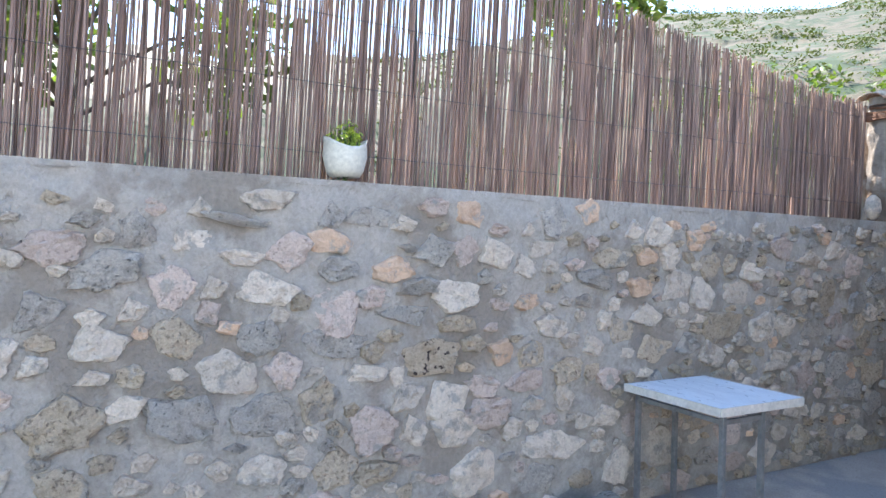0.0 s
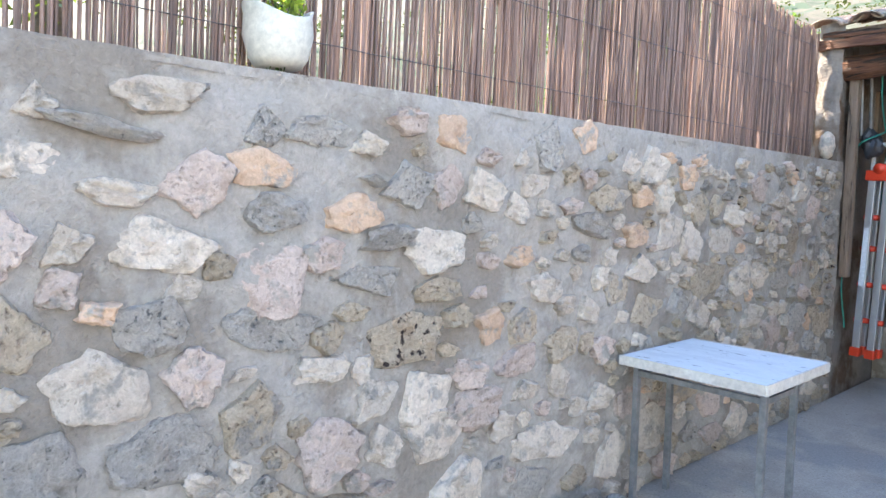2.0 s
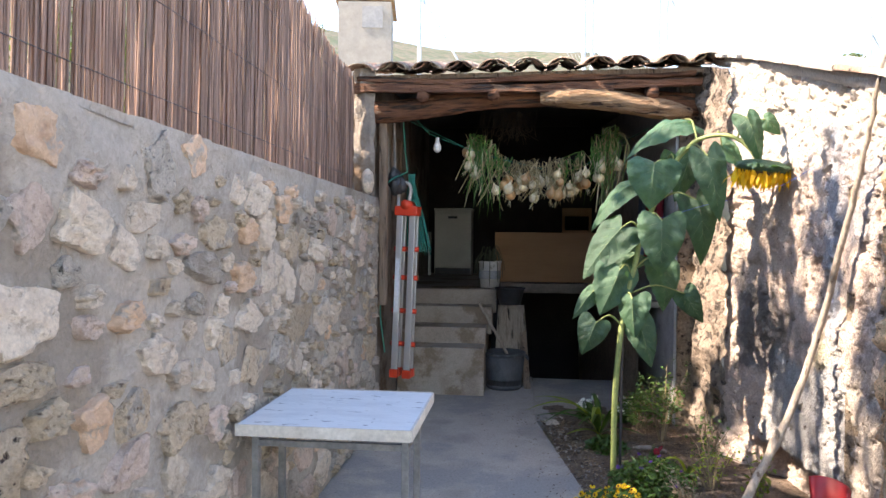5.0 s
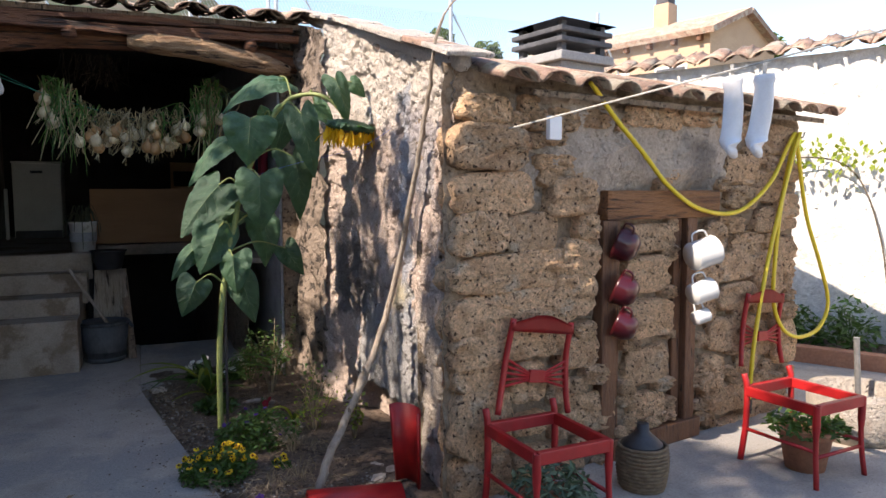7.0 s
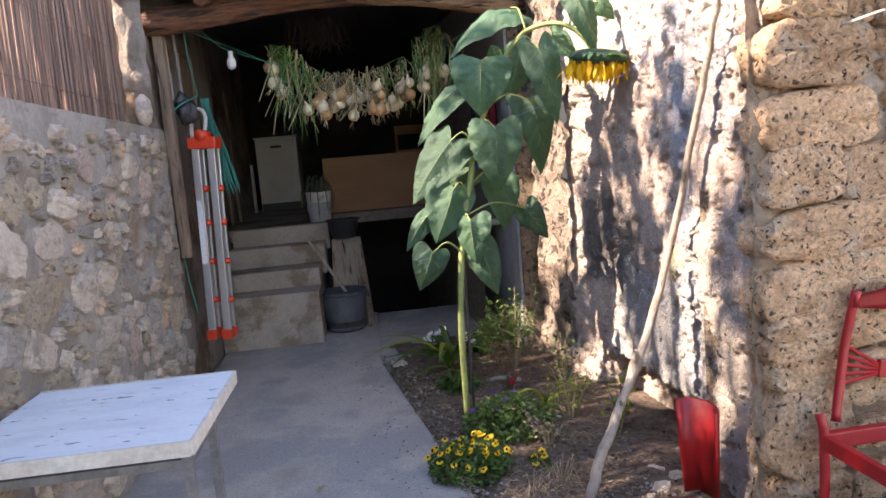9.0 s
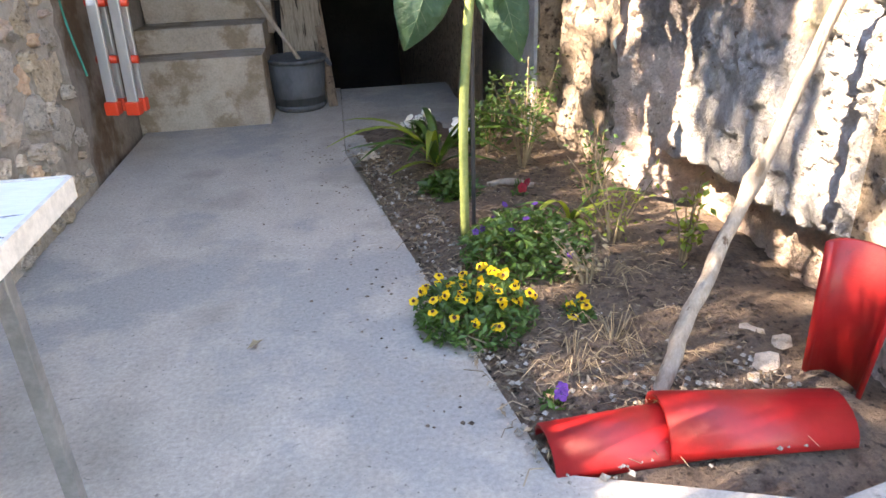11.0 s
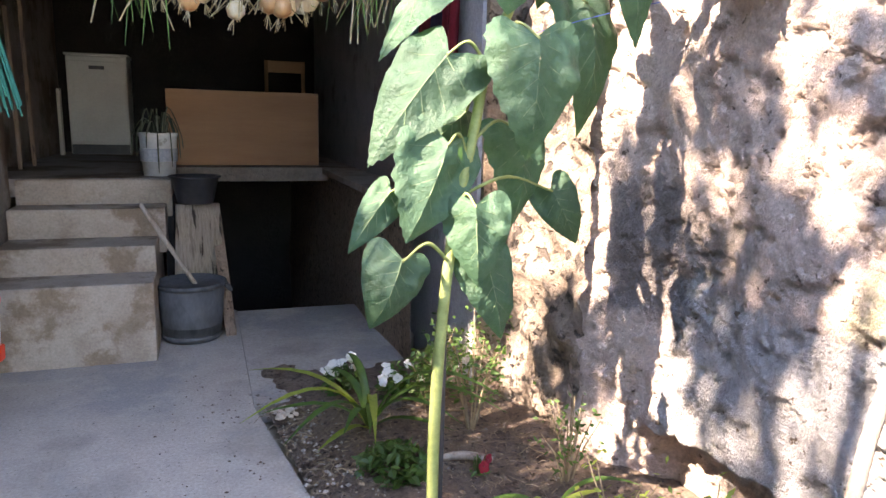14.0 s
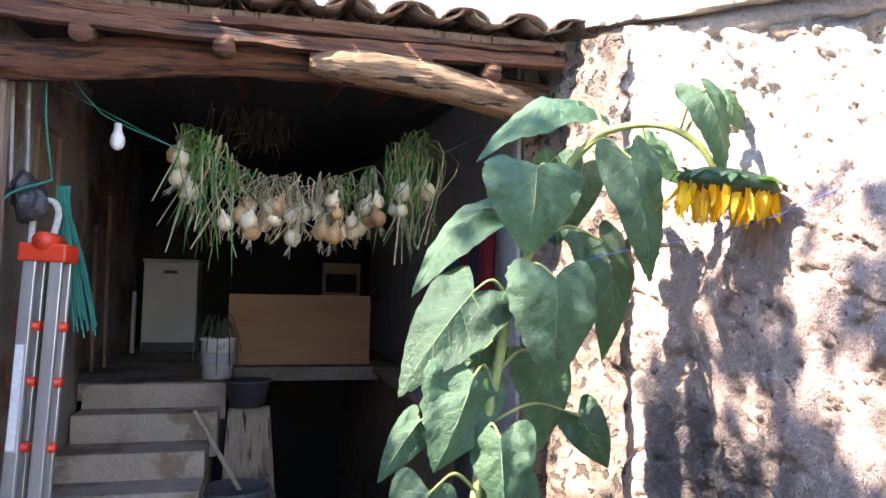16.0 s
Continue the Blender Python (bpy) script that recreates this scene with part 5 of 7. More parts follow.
def strap_plant(x, y, n, length, label, seed, wide=0.017):
    rnd = random.Random(seed)
    t = thing("strap_leaf_plant", pose(x, y, 0), label, "plant")
    for k in range(n):
        a = rnd.uniform(0, 6.28)
        ln, lift = length * rnd.uniform(0.6, 1.1), rnd.uniform(0.35, 0.95)
        bm = bmesh.new()
        rows = []
        for i in range(9):
            s = i / 8
            p = Vector((math.cos(a) * ln * s * (0.5 + 0.5 * s) * 0.9, math.sin(a) * ln * s * (0.5 + 0.5 * s) * 0.9, ln * lift * (1.5 * s - 1.05 * s * s)))
            w = wide * min(1, 3.5 * (1 - s)) * (0.6 + 0.4 * min(1, s * 4)) + 0.0008
            sd = Vector((-math.sin(a), math.cos(a), 0))
            rows.append([bm.verts.new(p - sd * w), bm.verts.new(p - Vector((0, 0, w * 0.5))), bm.verts.new(p + sd * w)])
        for r0, r1 in zip(rows, rows[1:]):
            for j in (0, 1):
                bm.faces.new((r0[j], r0[j + 1], r1[j + 1], r1[j]))
        part("blade", bm, M_GREEN if rnd.random() < 0.8 else M_YLEAF, t, "", True)
    return t


strap_plant(-1.03, 6.0, 16, 0.70, "arching green strap-leaved plant in the bed", 3)
strap_plant(-0.58, 5.12, 7, 0.38, "small strap-leaved plant by the wall", 5, 0.014)


def shrub(x, y, high, spread, label, leaf, seed, n=160, size=0.022):
    rnd = random.Random(seed)
    t = thing("shrub", pose(x, y, 0), label, "shrub")
    bm = bmesh.new()
    lf = bmesh.new()
    for k in range(10):
        a = rnd.uniform(0, 6.28)
        e = Vector((math.cos(a) * spread * rnd.random(), math.sin(a) * spread * rnd.random(), high * rnd.uniform(0.6, 1.0)))
        tube(bm, [(0, 0, -0.04), e * 0.5 + Vector((0.01, 0.01, high * 0.06)), e], [0.005, 0.0035, 0.0015], 5, False)
        for j in range(n // 10):
            s = rnd.uniform(0.35, 1.05)
            p = e * s + Vector((rnd.gauss(0, 0.03), rnd.gauss(0, 0.03), rnd.gauss(0, 0.03)))
            m = Euler((rnd.uniform(-1, 1), rnd.uniform(-1, 1), rnd.uniform(0, 6.28))).to_matrix()
            vs = [lf.verts.new(p + m @ Vector(q) * size * rnd.uniform(0.7, 1.2)) for q in ((0, -0.8, 0), (0.42, 0, 0.1), (0, 1, 0), (-0.42, 0, 0.1))]
            lf.faces.new((vs[0], vs[1], vs[2]))
            lf.faces.new((vs[0], vs[2], vs[3]))
    part("twig", bm, M_DRY, t)
    part("foliage", lf, leaf, t)


shrub(-0.60, 5.85, 0.55, 0.26, "thin leafy shrub against the dark rubble", M_GREEN, 11, 240)
shrub(-0.72, 6.15, 0.45, 0.26, "dark leafy shrub behind the strap-leaved plant", M_GREEN, 18, 420)
shrub(-0.45, 6.35, 0.45, 0.2, "thin leafy shrub in the shade", M_GREEN, 12, 200)
shrub(-0.50, 4.85, 0.32, 0.18, "twiggy half-bare shrub at the wall foot", M_YLEAF, 13, 120, 0.018)
shrub(-0.30, 4.65, 0.32, 0.10, "yellow-green sprig growing from the wall", M_YLEAF, 14, 60, 0.028)
shrub(-0.70, 4.55, 0.20, 0.16, "low dry twiggy plant", M_DRY, 15, 120, 0.016)
shrub(-0.42, 5.3, 0.4, 0.18, "thin half-dry shrub by the wall", M_GREEN, 16, 120, 0.018)

# straw, twigs and pebbles on the soil
M_TWIG = mat("brown twig", [(0.12, 0.08, 0.05), (0.33, 0.245, 0.16), (0.20, 0.14, 0.09)], 7, bump=0.1, vary=0.5, island=True)
cf = bmesh.new()
rc = random.Random(63)
for k in range(1500):
    y = 3.7 + 2.7 * rc.random()
    x = -1.12 - 0.14 * (y - 3.7) + rc.random() * (0.85 + 0.12 * (y - 3.7))
    m = Matrix.Translation((x, y, 0.018 + 0.018 * nz(x, y, 0, 5))) @ Euler((rc.gauss(0, 0.35), rc.gauss(0, 0.35), rc.uniform(0, 6.28))).to_matrix().to_4x4()
    z = rc.uniform(0.005, 0.018)
    q = [cf.verts.new(m @ Vector(c)) for c in ((0, -z, 0), (z * 0.45, 0, 0.004), (0, z, 0), (-z * 0.45, 0, 0.004))]
    cf.faces.new(q)
tagged(part("leaf_litter", cf, M_TWIG, None), "brown crumbled leaf litter on the soil", "litter", "", "stuff")
lr = random.Random(31)
db = bmesh.new()
for k in range(1500):
    v = lr.random()
    y = 3.7 + 2.6 * v
    x = -1.12 - 0.14 * (y - 3.7) + lr.random() * (0.75 + 0.12 * (y - 3.7))
    a, ln = lr.uniform(0, 6.28), 0.012 + 0.09 * lr.random() ** 2.5
    z = 0.012 + 0.018 * nz(x, y, 0, 5) + lr.uniform(0.004, 0.02)
    tube(db, [(x, y, z), (x + math.cos(a) * ln * 0.5, y + math.sin(a) * ln * 0.5, z + lr.uniform(0, 0.018)), (x + math.cos(a + 0.4) * ln, y + math.sin(a + 0.4) * ln, z)], lr.uniform(0.0008, 0.0019), 4, False)
tagged(part("straw_litter", db, M_TWIG, None), "scattered dry straw and twigs on the soil", "litter", "", "stuff")
db = bmesh.new()
for cx, cy in ((-0.90, 4.10), (-0.74, 4.2), (-0.62, 4.6)):
    for k in range(28):
        a, d = lr.uniform(0, 6.28), lr.uniform(0, 0.05)
        e = lr.uniform(0.04, 0.15)
        tube(db, [(cx + math.cos(a) * d, cy + math.sin(a) * d, 0.0), (cx + math.cos(a) * (d + e * 0.5), cy + math.sin(a) * (d + e * 0.5), lr.uniform(0.03, 0.09)), (cx + math.cos(a) * (d + e), cy + math.sin(a) * (d + e), lr.uniform(0.0, 0.05))], 0.0016, 4, False)
tagged(part("dry_grass", db, M_DRY, None), "tufts of dry bent grass in the bed", "dry grass", "", "stuff")
verts, faces = [], []
for k in range(1800):
    y = 3.65 + 2.9 * lr.random()
    x = -1.12 - 0.14 * (y - 3.7) + lr.random() * (0.8 + 0.12 * (y - 3.7))
    s = lr.uniform(0.004, 0.014)
    z = 0.012 + 0.018 * nz(x, y, 0, 5)
    i = len(verts)
    verts += [(x + s * q[0] * lr.uniform(0.6, 1.2), y + s * q[1] * lr.uniform(0.6, 1.2), z + s * q[2] * 0.7) for q in ((1, 0, 0), (0, 1, 0), (-1, 0, 0), (0, -1, 0), (0, 0, 1), (0, 0, -1))]
    faces += [(i + a, i + b, i + c) for a, b, c in ((0, 1, 4), (1, 2, 4), (2, 3, 4), (3, 0, 4), (1, 0, 5), (2, 1, 5), (3, 2, 5), (0, 3, 5))]
me = bpy.data.meshes.new("pebbles")
me.from_pydata(verts, [], faces)
me.materials.append(mat("pebble", [(0.2, 0.17, 0.14), (0.42, 0.38, 0.33)], 30, vary=0.4, island=True, bump=0.2))
tagged(new("pebbles", me), "small pale pebbles and clods on the soil", "pebbles", "", "stuff")
lfm = bmesh.new()
tuft(lfm, random.Random(3), 2, 0.01, 0.004, 0.035, 0.15)
ob = part("dead_leaf", lfm, M_DRY, None)
ob.matrix_world = pose(-1.84, 4.41, 0.012)
tagged(ob, "single curled dead leaf on the concrete", "leaf")
cr = random.Random(77)
verts, faces = [], []
for k in range(140):
    y = 3.9 + 3.0 * cr.random()
    x = -1.14 - 0.15 * (y - 3.7) - abs(cr.gauss(0, 0.2)) - 0.02
    s = cr.uniform(0.0025, 0.008)
    i = len(verts)
    verts += [(x + s * q[0] * cr.uniform(0.6, 1.6), y + s * q[1] * cr.uniform(0.6, 1.6), 0.001 + s * 0.5 * (1 + q[2])) for q in ((1, 0, -1), (0, 1, -1), (-1, 0, -1), (0, -1, -1), (0, 0, 0.4))]
    faces += [(i + a, i + b, i + 4) for a, b in ((0, 1), (1, 2), (2, 3), (3, 0))]
me = bpy.data.meshes.new("soil_crumbs")
me.from_pydata(verts, [], faces)
me.materials.append(M_SOIL)
tagged(new("soil_crumbs", me), "dark crumbs of soil spilt on the concrete", "crumbs", "", "stuff")

# ---- shed: ladder, onions, bucket, board ----
M_ALU = mat("scuffed aluminium", [(0.52, 0.52, 0.52), (0.66, 0.66, 0.66)], 6, rough=0.38, metal=0.75, bump=0.03, stretch=(1, 1, 0.2), grain=0.15)
M_REDP = mat("orange-red plastic", [(0.62, 0.04, 0.015), (0.72, 0.06, 0.02)], 6, rough=0.4, bump=0.0, grain=0.1)
M_NET = mat("green net", [(0.01, 0.16, 0.12), (0.02, 0.24, 0.18)], 30, bump=0.3)
M_ZINC = mat("weathered black rubber tub", [(0.032, 0.035, 0.038), (0.085, 0.09, 0.098), (0.052, 0.056, 0.06)], 7, rough=0.7, bump=0.2, fine=40, stretch=(1, 1, 0.5))
M_ONION = mat("onion skin", [(0.55, 0.42, 0.22), (0.72, 0.62, 0.42), (0.62, 0.48, 0.26)], 12, rough=0.4, bump=0.1, vary=0.25, stretch=(1, 1, 0.3))
M_ONION2 = mat("brown onion skin", [(0.36, 0.19, 0.08), (0.50, 0.30, 0.14)], 12, rough=0.4, bump=0.1, vary=0.25, stretch=(1, 1, 0.3))
M_OGREEN = mat("green onion leaf", [(0.05, 0.17, 0.035), (0.14, 0.30, 0.07)], 6, rough=0.5, bump=0.05, vary=0.4, island=True, translucent=0.2)
M_OSTRAW = mat("dry onion leaf", [(0.34, 0.27, 0.15), (0.52, 0.44, 0.28)], 6, bump=0.1, vary=0.35, island=True, translucent=0.15)
M_BOARD = mat("plywood board", [(0.30, 0.145, 0.065), (0.38, 0.20, 0.092)], 2.5, rough=0.6, bump=0.05, stretch=(0.4, 1, 3), grain=0.15)
M_APPL = mat("dusty white enamel", [(0.50, 0.49, 0.46), (0.60, 0.59, 0.55)], 3, rough=0.5, bump=0.05, grain=0.2)

ld = thing("folding_ladder", pose(-2.64, 6.33, 0.33, 0, 2.0, -8), "folded aluminium ladder with orange-red plastic joints hung on the wall", "ladder")
for x in (-0.055, 0.055):
    for y in (0.0, 0.09):
        part("rail", boxed(x - 0.027, x + 0.027, y - 0.012, y + 0.012, 0.05, 1.38, None, 0.005), M_ALU, ld)
        part("foot", boxed(x - 0.036, x + 0.036, y - 0.03, y + 0.03, 0.0, 0.07, pose(0, 0, 0), 0.01), M_REDP, ld)
for z in (0.28, 0.56, 0.84, 1.08):
    for x in (-0.055, 0.055):
        rb_ = bmesh.new()
        tube(rb_, [(x - 0.05, 0.04, z), (x + 0.05, 0.04, z)], 0.021, 10)
        part("rung", rb_, M_REDP, ld, "", True)
part("hinge_block", boxed(-0.10, 0.10, -0.03, 0.11, 1.36, 1.44, None, 0.012), M_REDP, ld)
hb = bmesh.new()
tube(hb, [(0, -0.045, 1.45), (0, 0.12, 1.45)], 0.04, 16)
part("hinge", hb, M_REDP, ld, "", True)
lb = boxed(-0.075, -0.04, -0.0145, -0.0125, 0.55, 1.0)
part("sticker", lb, mat("white label", [(0.7, 0.72, 0.75), (0.78, 0.78, 0.8)], 5, bump=0), ld, "white paper label")
kb = bmesh.new()
tube(kb, arc([(-0.11, 0.1, 1.42), (-0.10, 0.1, 1.60), (-0.04, 0.1, 1.64), (0.0, 0.1, 1.58), (-0.03, 0.1, 1.42)], 6), 0.014, 8)
part("rope_loop", kb, M_ROPE, ld, "thick pale rope loop")
sp = bmesh.new()
tube(sp, [(-2.78, 6.32, 0.95), (-2.80, 6.30, 2.15)], 0.011, 8)
tagged(part("metal_rod", sp, M_ALU, None), "thin bright metal rod leaning beside the ladder", "rod")
cn = bmesh.new()
tube(cn, [(-2.77, 6.40, 2.02), (-2.77, 6.34, 2.62)], 0.014, 6)
tube(cn, [(-2.71, 6.42, 2.02), (-2.71, 6.36, 2.58)], 0.012, 6)
tagged(part("chain", cn, M_STEEL, None), "dull chain hanging from the beam", "chain")
nt_ = bmesh.new()
nr = random.Random(6)
for k in range(46):
    a0, a1 = nr.uniform(-0.03, 0.03), nr.uniform(-0.12, 0.12)
    y1 = nr.uniform(-0.04, 0.04)
    tube(nt_, arc([(-2.58 + a0, 6.5, 2.05), (-2.56 + a1 * 0.6, 6.5 + y1, 1.75), (-2.52 + a1, 6.5 + y1, 1.35 + nr.uniform(0, 0.12))], 4), 0.004, 4, False)
tagged(part("green_net", nt_, M_NET, None), "bunched green net hanging behind the ladder", "net")
gr = bmesh.new()
tube(gr, arc([(-2.62, 6.30, 2.60), (-2.61, 6.30, 2.3), (-2.60, 6.4, 2.06)], 5), 0.005, 6)
tube(gr, arc([(-2.60, 6.4, 2.06), (-2.75, 6.28, 1.95), (-2.79, 6.27, 1.7), (-2.77, 6.26, 1.3), (-2.80, 6.27, 0.9), (-2.76, 6.27, 0.55)], 6), 0.006, 6)
tagged(part("green_rope", gr, M_NET, None), "green rope knotted to the beam and hanging down", "rope")
dk = bmesh.new()
bmesh.ops.create_icosphere(dk, subdivisions=3, radius=0.1)
for v in dk.verts:
    v.co = Vector((v.co.x * 0.75, v.co.y * 0.8, v.co.z * 1.15)) * (1 + 0.55 * noise.noise(v.co * 9) + 0.2 * noise.noise(v.co * 25)) + Vector((-2.70, 6.42, 1.98))
tagged(part("hanging_bag", dk, M_BLACK, None), "dark cloth bag hanging by the post", "bag")

# bulb on its wire
bl = thing("light_bulb", pose(-2.36, 6.5, 2.30), "unlit white bulb hanging on a thin green wire", "light bulb")
part("bulb", lathe(bmesh.new(), [(0.01, -0.065), (0.028, -0.05), (0.034, -0.028), (0.03, 0.0), (0.018, 0.025), (0.017, 0.06), (0.006, 0.065)], 18), mat("white bulb glass", [(0.8, 0.8, 0.8), (0.85, 0.85, 0.85)], 5, rough=0.3, bump=0), bl, "", True)
wb = bmesh.new()
tube(wb, arc([(-0.25, -0.2, 0.32), (-0.1, -0.1, 0.13), (0.0, 0.0, 0.065), (0.45, 0.06, -0.09), (0.9, 0.1, -0.2)], 6), 0.003, 5)
part("wire", wb, M_NET, bl)

# string of onions
on = thing("onion_string", pose(-1.45, 6.62, 2.12), "string of onions with green and dry leaves hung across the shed", "onions")
orr = random.Random(17)
ws = bmesh.new()
LINE = arc([(-1.2, 0, 0.42), (-0.62, 0, 0.14), (-0.3, 0, -0.04), (0.05, 0, -0.06), (0.35, 0, 0.02), (0.65, 0, 0.2), (1.05, 0, 0.42)], 8)
tube(ws, LINE, 0.003, 5)
part("string", ws, M_NET, on)
for k in range(44):
    u = orr.choice((-0.6, -0.36, -0.2, -0.06, 0.1, 0.25, 0.4, 0.55)) + orr.gauss(0, 0.05)
    c = min(LINE, key=lambda p: abs(p.x - u))
    rad = orr.uniform(0.034, 0.056)
    z = c.z - orr.uniform(0.02, 0.22)
    m = Matrix.Translation((u, orr.uniform(-0.14, 0.03), z)) @ Euler((orr.uniform(-0.5, 0.5), orr.uniform(-0.5, 0.5), 0)).to_matrix().to_4x4()
    bm = lathe(bmesh.new(), [(rad * 0.15, -rad * 0.95), (rad * 0.7, -rad * 0.7), (rad, -0.05 * rad), (rad * 0.8, rad * 0.6), (rad * 0.3, rad * 1.05), (rad * 0.15, rad * 1.7)], 12, m)
    o = part("onion", bm, M_ONION if orr.random() < 0.7 else M_ONION2, on, "", True)
    rb_ = bmesh.new()
    for j in range(9):
        e = Vector((orr.uniform(-0.02, 0.02), orr.uniform(-0.02, 0.02), -rad - orr.uniform(0.02, 0.07)))
        tube(rb_, [m @ Vector((0, 0, -rad * 0.9)), m @ e], 0.0012, 3, False)
    tagged(part("root_tuft", rb_, M_OSTRAW, o), kind="stuff")
og, os_ = bmesh.new(), bmesh.new()
for k in range(300):
    u = orr.choice((-0.58, -0.53, -0.46, -0.36, -0.25, -0.1, 0.05, 0.16, 0.3, 0.46, 0.52, 0.56)) + orr.gauss(0, 0.025)
    c = min(LINE, key=lambda p: abs(p.x - u))
    g = (u < -0.33 or u > 0.42 or (0.12 < u < 0.3 and orr.random() < 0.4)) and orr.random() < 0.62
    up = orr.uniform(0.02, 0.16) * (1.3 if abs(u) > 0.4 else 1.0)
    down = orr.uniform(0.08, 0.42) * (1.1 if abs(u) > 0.4 else 0.55)
    dx, dy = orr.gauss(0, 0.045), orr.uniform(-0.12, 0.05)
    p0 = Vector((u, dy * 0.3, c.z - 0.02))
    bm = og if g else os_
    bend = Vector((orr.gauss(0, 0.035), orr.gauss(0, 0.03), 0))
    tube(bm, arc([p0, p0 + Vector((dx * 0.4, dy * 0.4, up)) + bend, p0 + Vector((dx * 0.9, dy, up * 0.4 - 0.03)) - bend, p0 + Vector((dx * 1.1, dy * 1.1, -down)) + bend * 1.6], 3), [0.007, 0.0075, 0.0075, 0.007, 0.0065, 0.006, 0.005, 0.004, 0.003, 0.001] if g else 0.0036, 4, False, 0.6)
part("green_leaves", og, M_OGREEN, on, "long green onion tops")
part("dry_leaves", os_, M_OSTRAW, on, "straw-coloured dry onion tops")
db = bmesh.new()
for k in range(60):
    p0 = Vector((-0.30 + orr.gauss(0, 0.12), 0.9 + orr.uniform(-0.1, 0.1), 0.55))
    p1 = p0 + Vector((orr.gauss(0, 0.05), orr.gauss(0, 0.04), -orr.uniform(0.1, 0.2)))
    tube(db, [p0, p1, p1 + Vector((orr.gauss(0, 0.06), orr.gauss(0, 0.05), -orr.uniform(0.02, 0.16)))], 0.0035, 3, False)
tagged(part("dried_herb", db, M_BARK, None), "dark bunch of dried herbs hanging from the ceiling", "dried herbs", "", "stuff")
bpy.data.objects["dried_herb"].matrix_world = pose(-1.45, 6.62, 2.2)

# bucket, stick, stump, basin, white pail
tb = thing("rubber_tub", pose(-1.80, 7.62, 0.0), "scuffed black rubber tub on the concrete", "tub")
part("tub_body", lathe(bmesh.new(), [(0.165, 0), (0.175, 0.015), (0.205, 0.34), (0.196, 0.34), (0.18, 0.05)], 26), M_ZINC, tb, "", True)
part("rim", lathe(bmesh.new(), [(0.2055, 0.335), (0.215, 0.34), (0.216, 0.362), (0.206, 0.367), (0.197, 0.35)], 26), M_ZINC, tb, "thick folded rim", True)
part("band", lathe(bmesh.new(), [(0.176, 0.012), (0.183, 0.018), (0.183, 0.035), (0.178, 0.04)], 26), M_ZINC, tb, "raised foot band", True)
for sx in (-1, 1):
    hb = bmesh.new()
    tube(hb, arc([(sx * 0.205, -0.06, 0.34), (sx * 0.235, -0.03, 0.30), (sx * 0.235, 0.03, 0.30), (sx * 0.205, 0.06, 0.34)], 5), 0.011, 8)
    part("handle", hb, M_ZINC, tb, "", True)
st = bmesh.new()
tube(st, [(-1.74, 7.63, 0.05), (-1.77, 7.6, 0.34), (-2.05, 7.44, 0.87)], [0.015, 0.015, 0.013], 8)
tagged(part("stick", st, M_BRANCH, None, "", True), "wooden stick leaning out of the tub", "stick")
sb = bmesh.new()
box(sb, -0.15, 0.15, -0.06, 0.06, 0, 0.80)
bmesh.ops.subdivide_edges(sb, edges=sb.edges[:], cuts=7, use_grid_fill=True)
for v in sb.verts:
    n0 = noise.noise(Vector((v.co.x * 14, v.co.y * 14, v.co.z * 3)))
    v.co += Vector((0.018 * n0, 0.03 * n0, 0))
    v.co.x *= 1.08 - 0.22 * (v.co.z / 0.8) * (1 if v.co.x < 0 else 0.7)
sb.transform(pose(-1.745, 7.95, 0.0, -4, 0, 6))
tagged(part("wood_stump", sb, mat("grey split trunk", [(0.30, 0.23, 0.17), (0.55, 0.46, 0.36), (0.42, 0.34, 0.26)], 7, bump=1.0, fine=30, stretch=(5, 5, 0.5), spots=(0.07, 0.05, 0.035), spot_scale=6, spot_at=0.58), None, "", True), "upright weathered split tree trunk beside the steps", "trunk")
bs = thing("basin", pose(-1.755, 8.0, 0.805), "black plastic basin on the tree trunk", "basin")
part("basin_body", lathe(bmesh.new(), [(0.11, 0), (0.115, 0.01), (0.15, 0.165), (0.165, 0.17), (0.165, 0.182), (0.145, 0.182), (0.11, 0.02)], 24), M_BLACK, bs, "", True)
pl = thing("paint_pail", pose(-1.99, 8.42, 0.955), "white plastic pail with trailing dry plant on the landing", "pail")
part("pail_body", lathe(bmesh.new(), [(0.105, 0), (0.125, 0.27), (0.13, 0.275), (0.13, 0.295), (0.12, 0.295), (0.1, 0.03)], 24), mat("scuffed white plastic", [(0.55, 0.54, 0.51), (0.66, 0.65, 0.62)], 5, rough=0.5, bump=0.05, grain=0.25, spots=(0.36, 0.34, 0.3), spot_scale=12, spot_at=0.64), pl, "", True)
part("label", lathe(bmesh.new(), [(0.1185, 0.10), (0.1215, 0.10), (0.126, 0.19), (0.123, 0.19)], 24), mat("grey label", [(0.28, 0.30, 0.34), (0.4, 0.41, 0.43)], 30, bump=0), pl, "grey printed band")
pb = bmesh.new()
for k in range(16):
    a = orr.uniform(0, 6.28)
    e = orr.uniform(0.12, 0.2)
    tube(pb, arc([(0.03 * math.cos(a), 0.03 * math.sin(a), 0.2), (0.08 * math.cos(a), 0.08 * math.sin(a), 0.36 + orr.uniform(0, 0.12)), (e * math.cos(a), e * math.sin(a), 0.3), (e * 1.1 * math.cos(a), e * 1.1 * math.sin(a), orr.uniform(0.0, 0.2))], 4), [0.007] * 9 + [0.005] * 3 + [0.002], 4, False, 0.4)
part("leaves", pb, mat("dull dark leaf", [(0.05, 0.06, 0.04), (0.10, 0.11, 0.07)], 6, bump=0), pl, "limp dark leaves")

bd = boxed(-1.97, -0.73, 9.33, 9.355, 0.965, 1.585, None, 0.003)
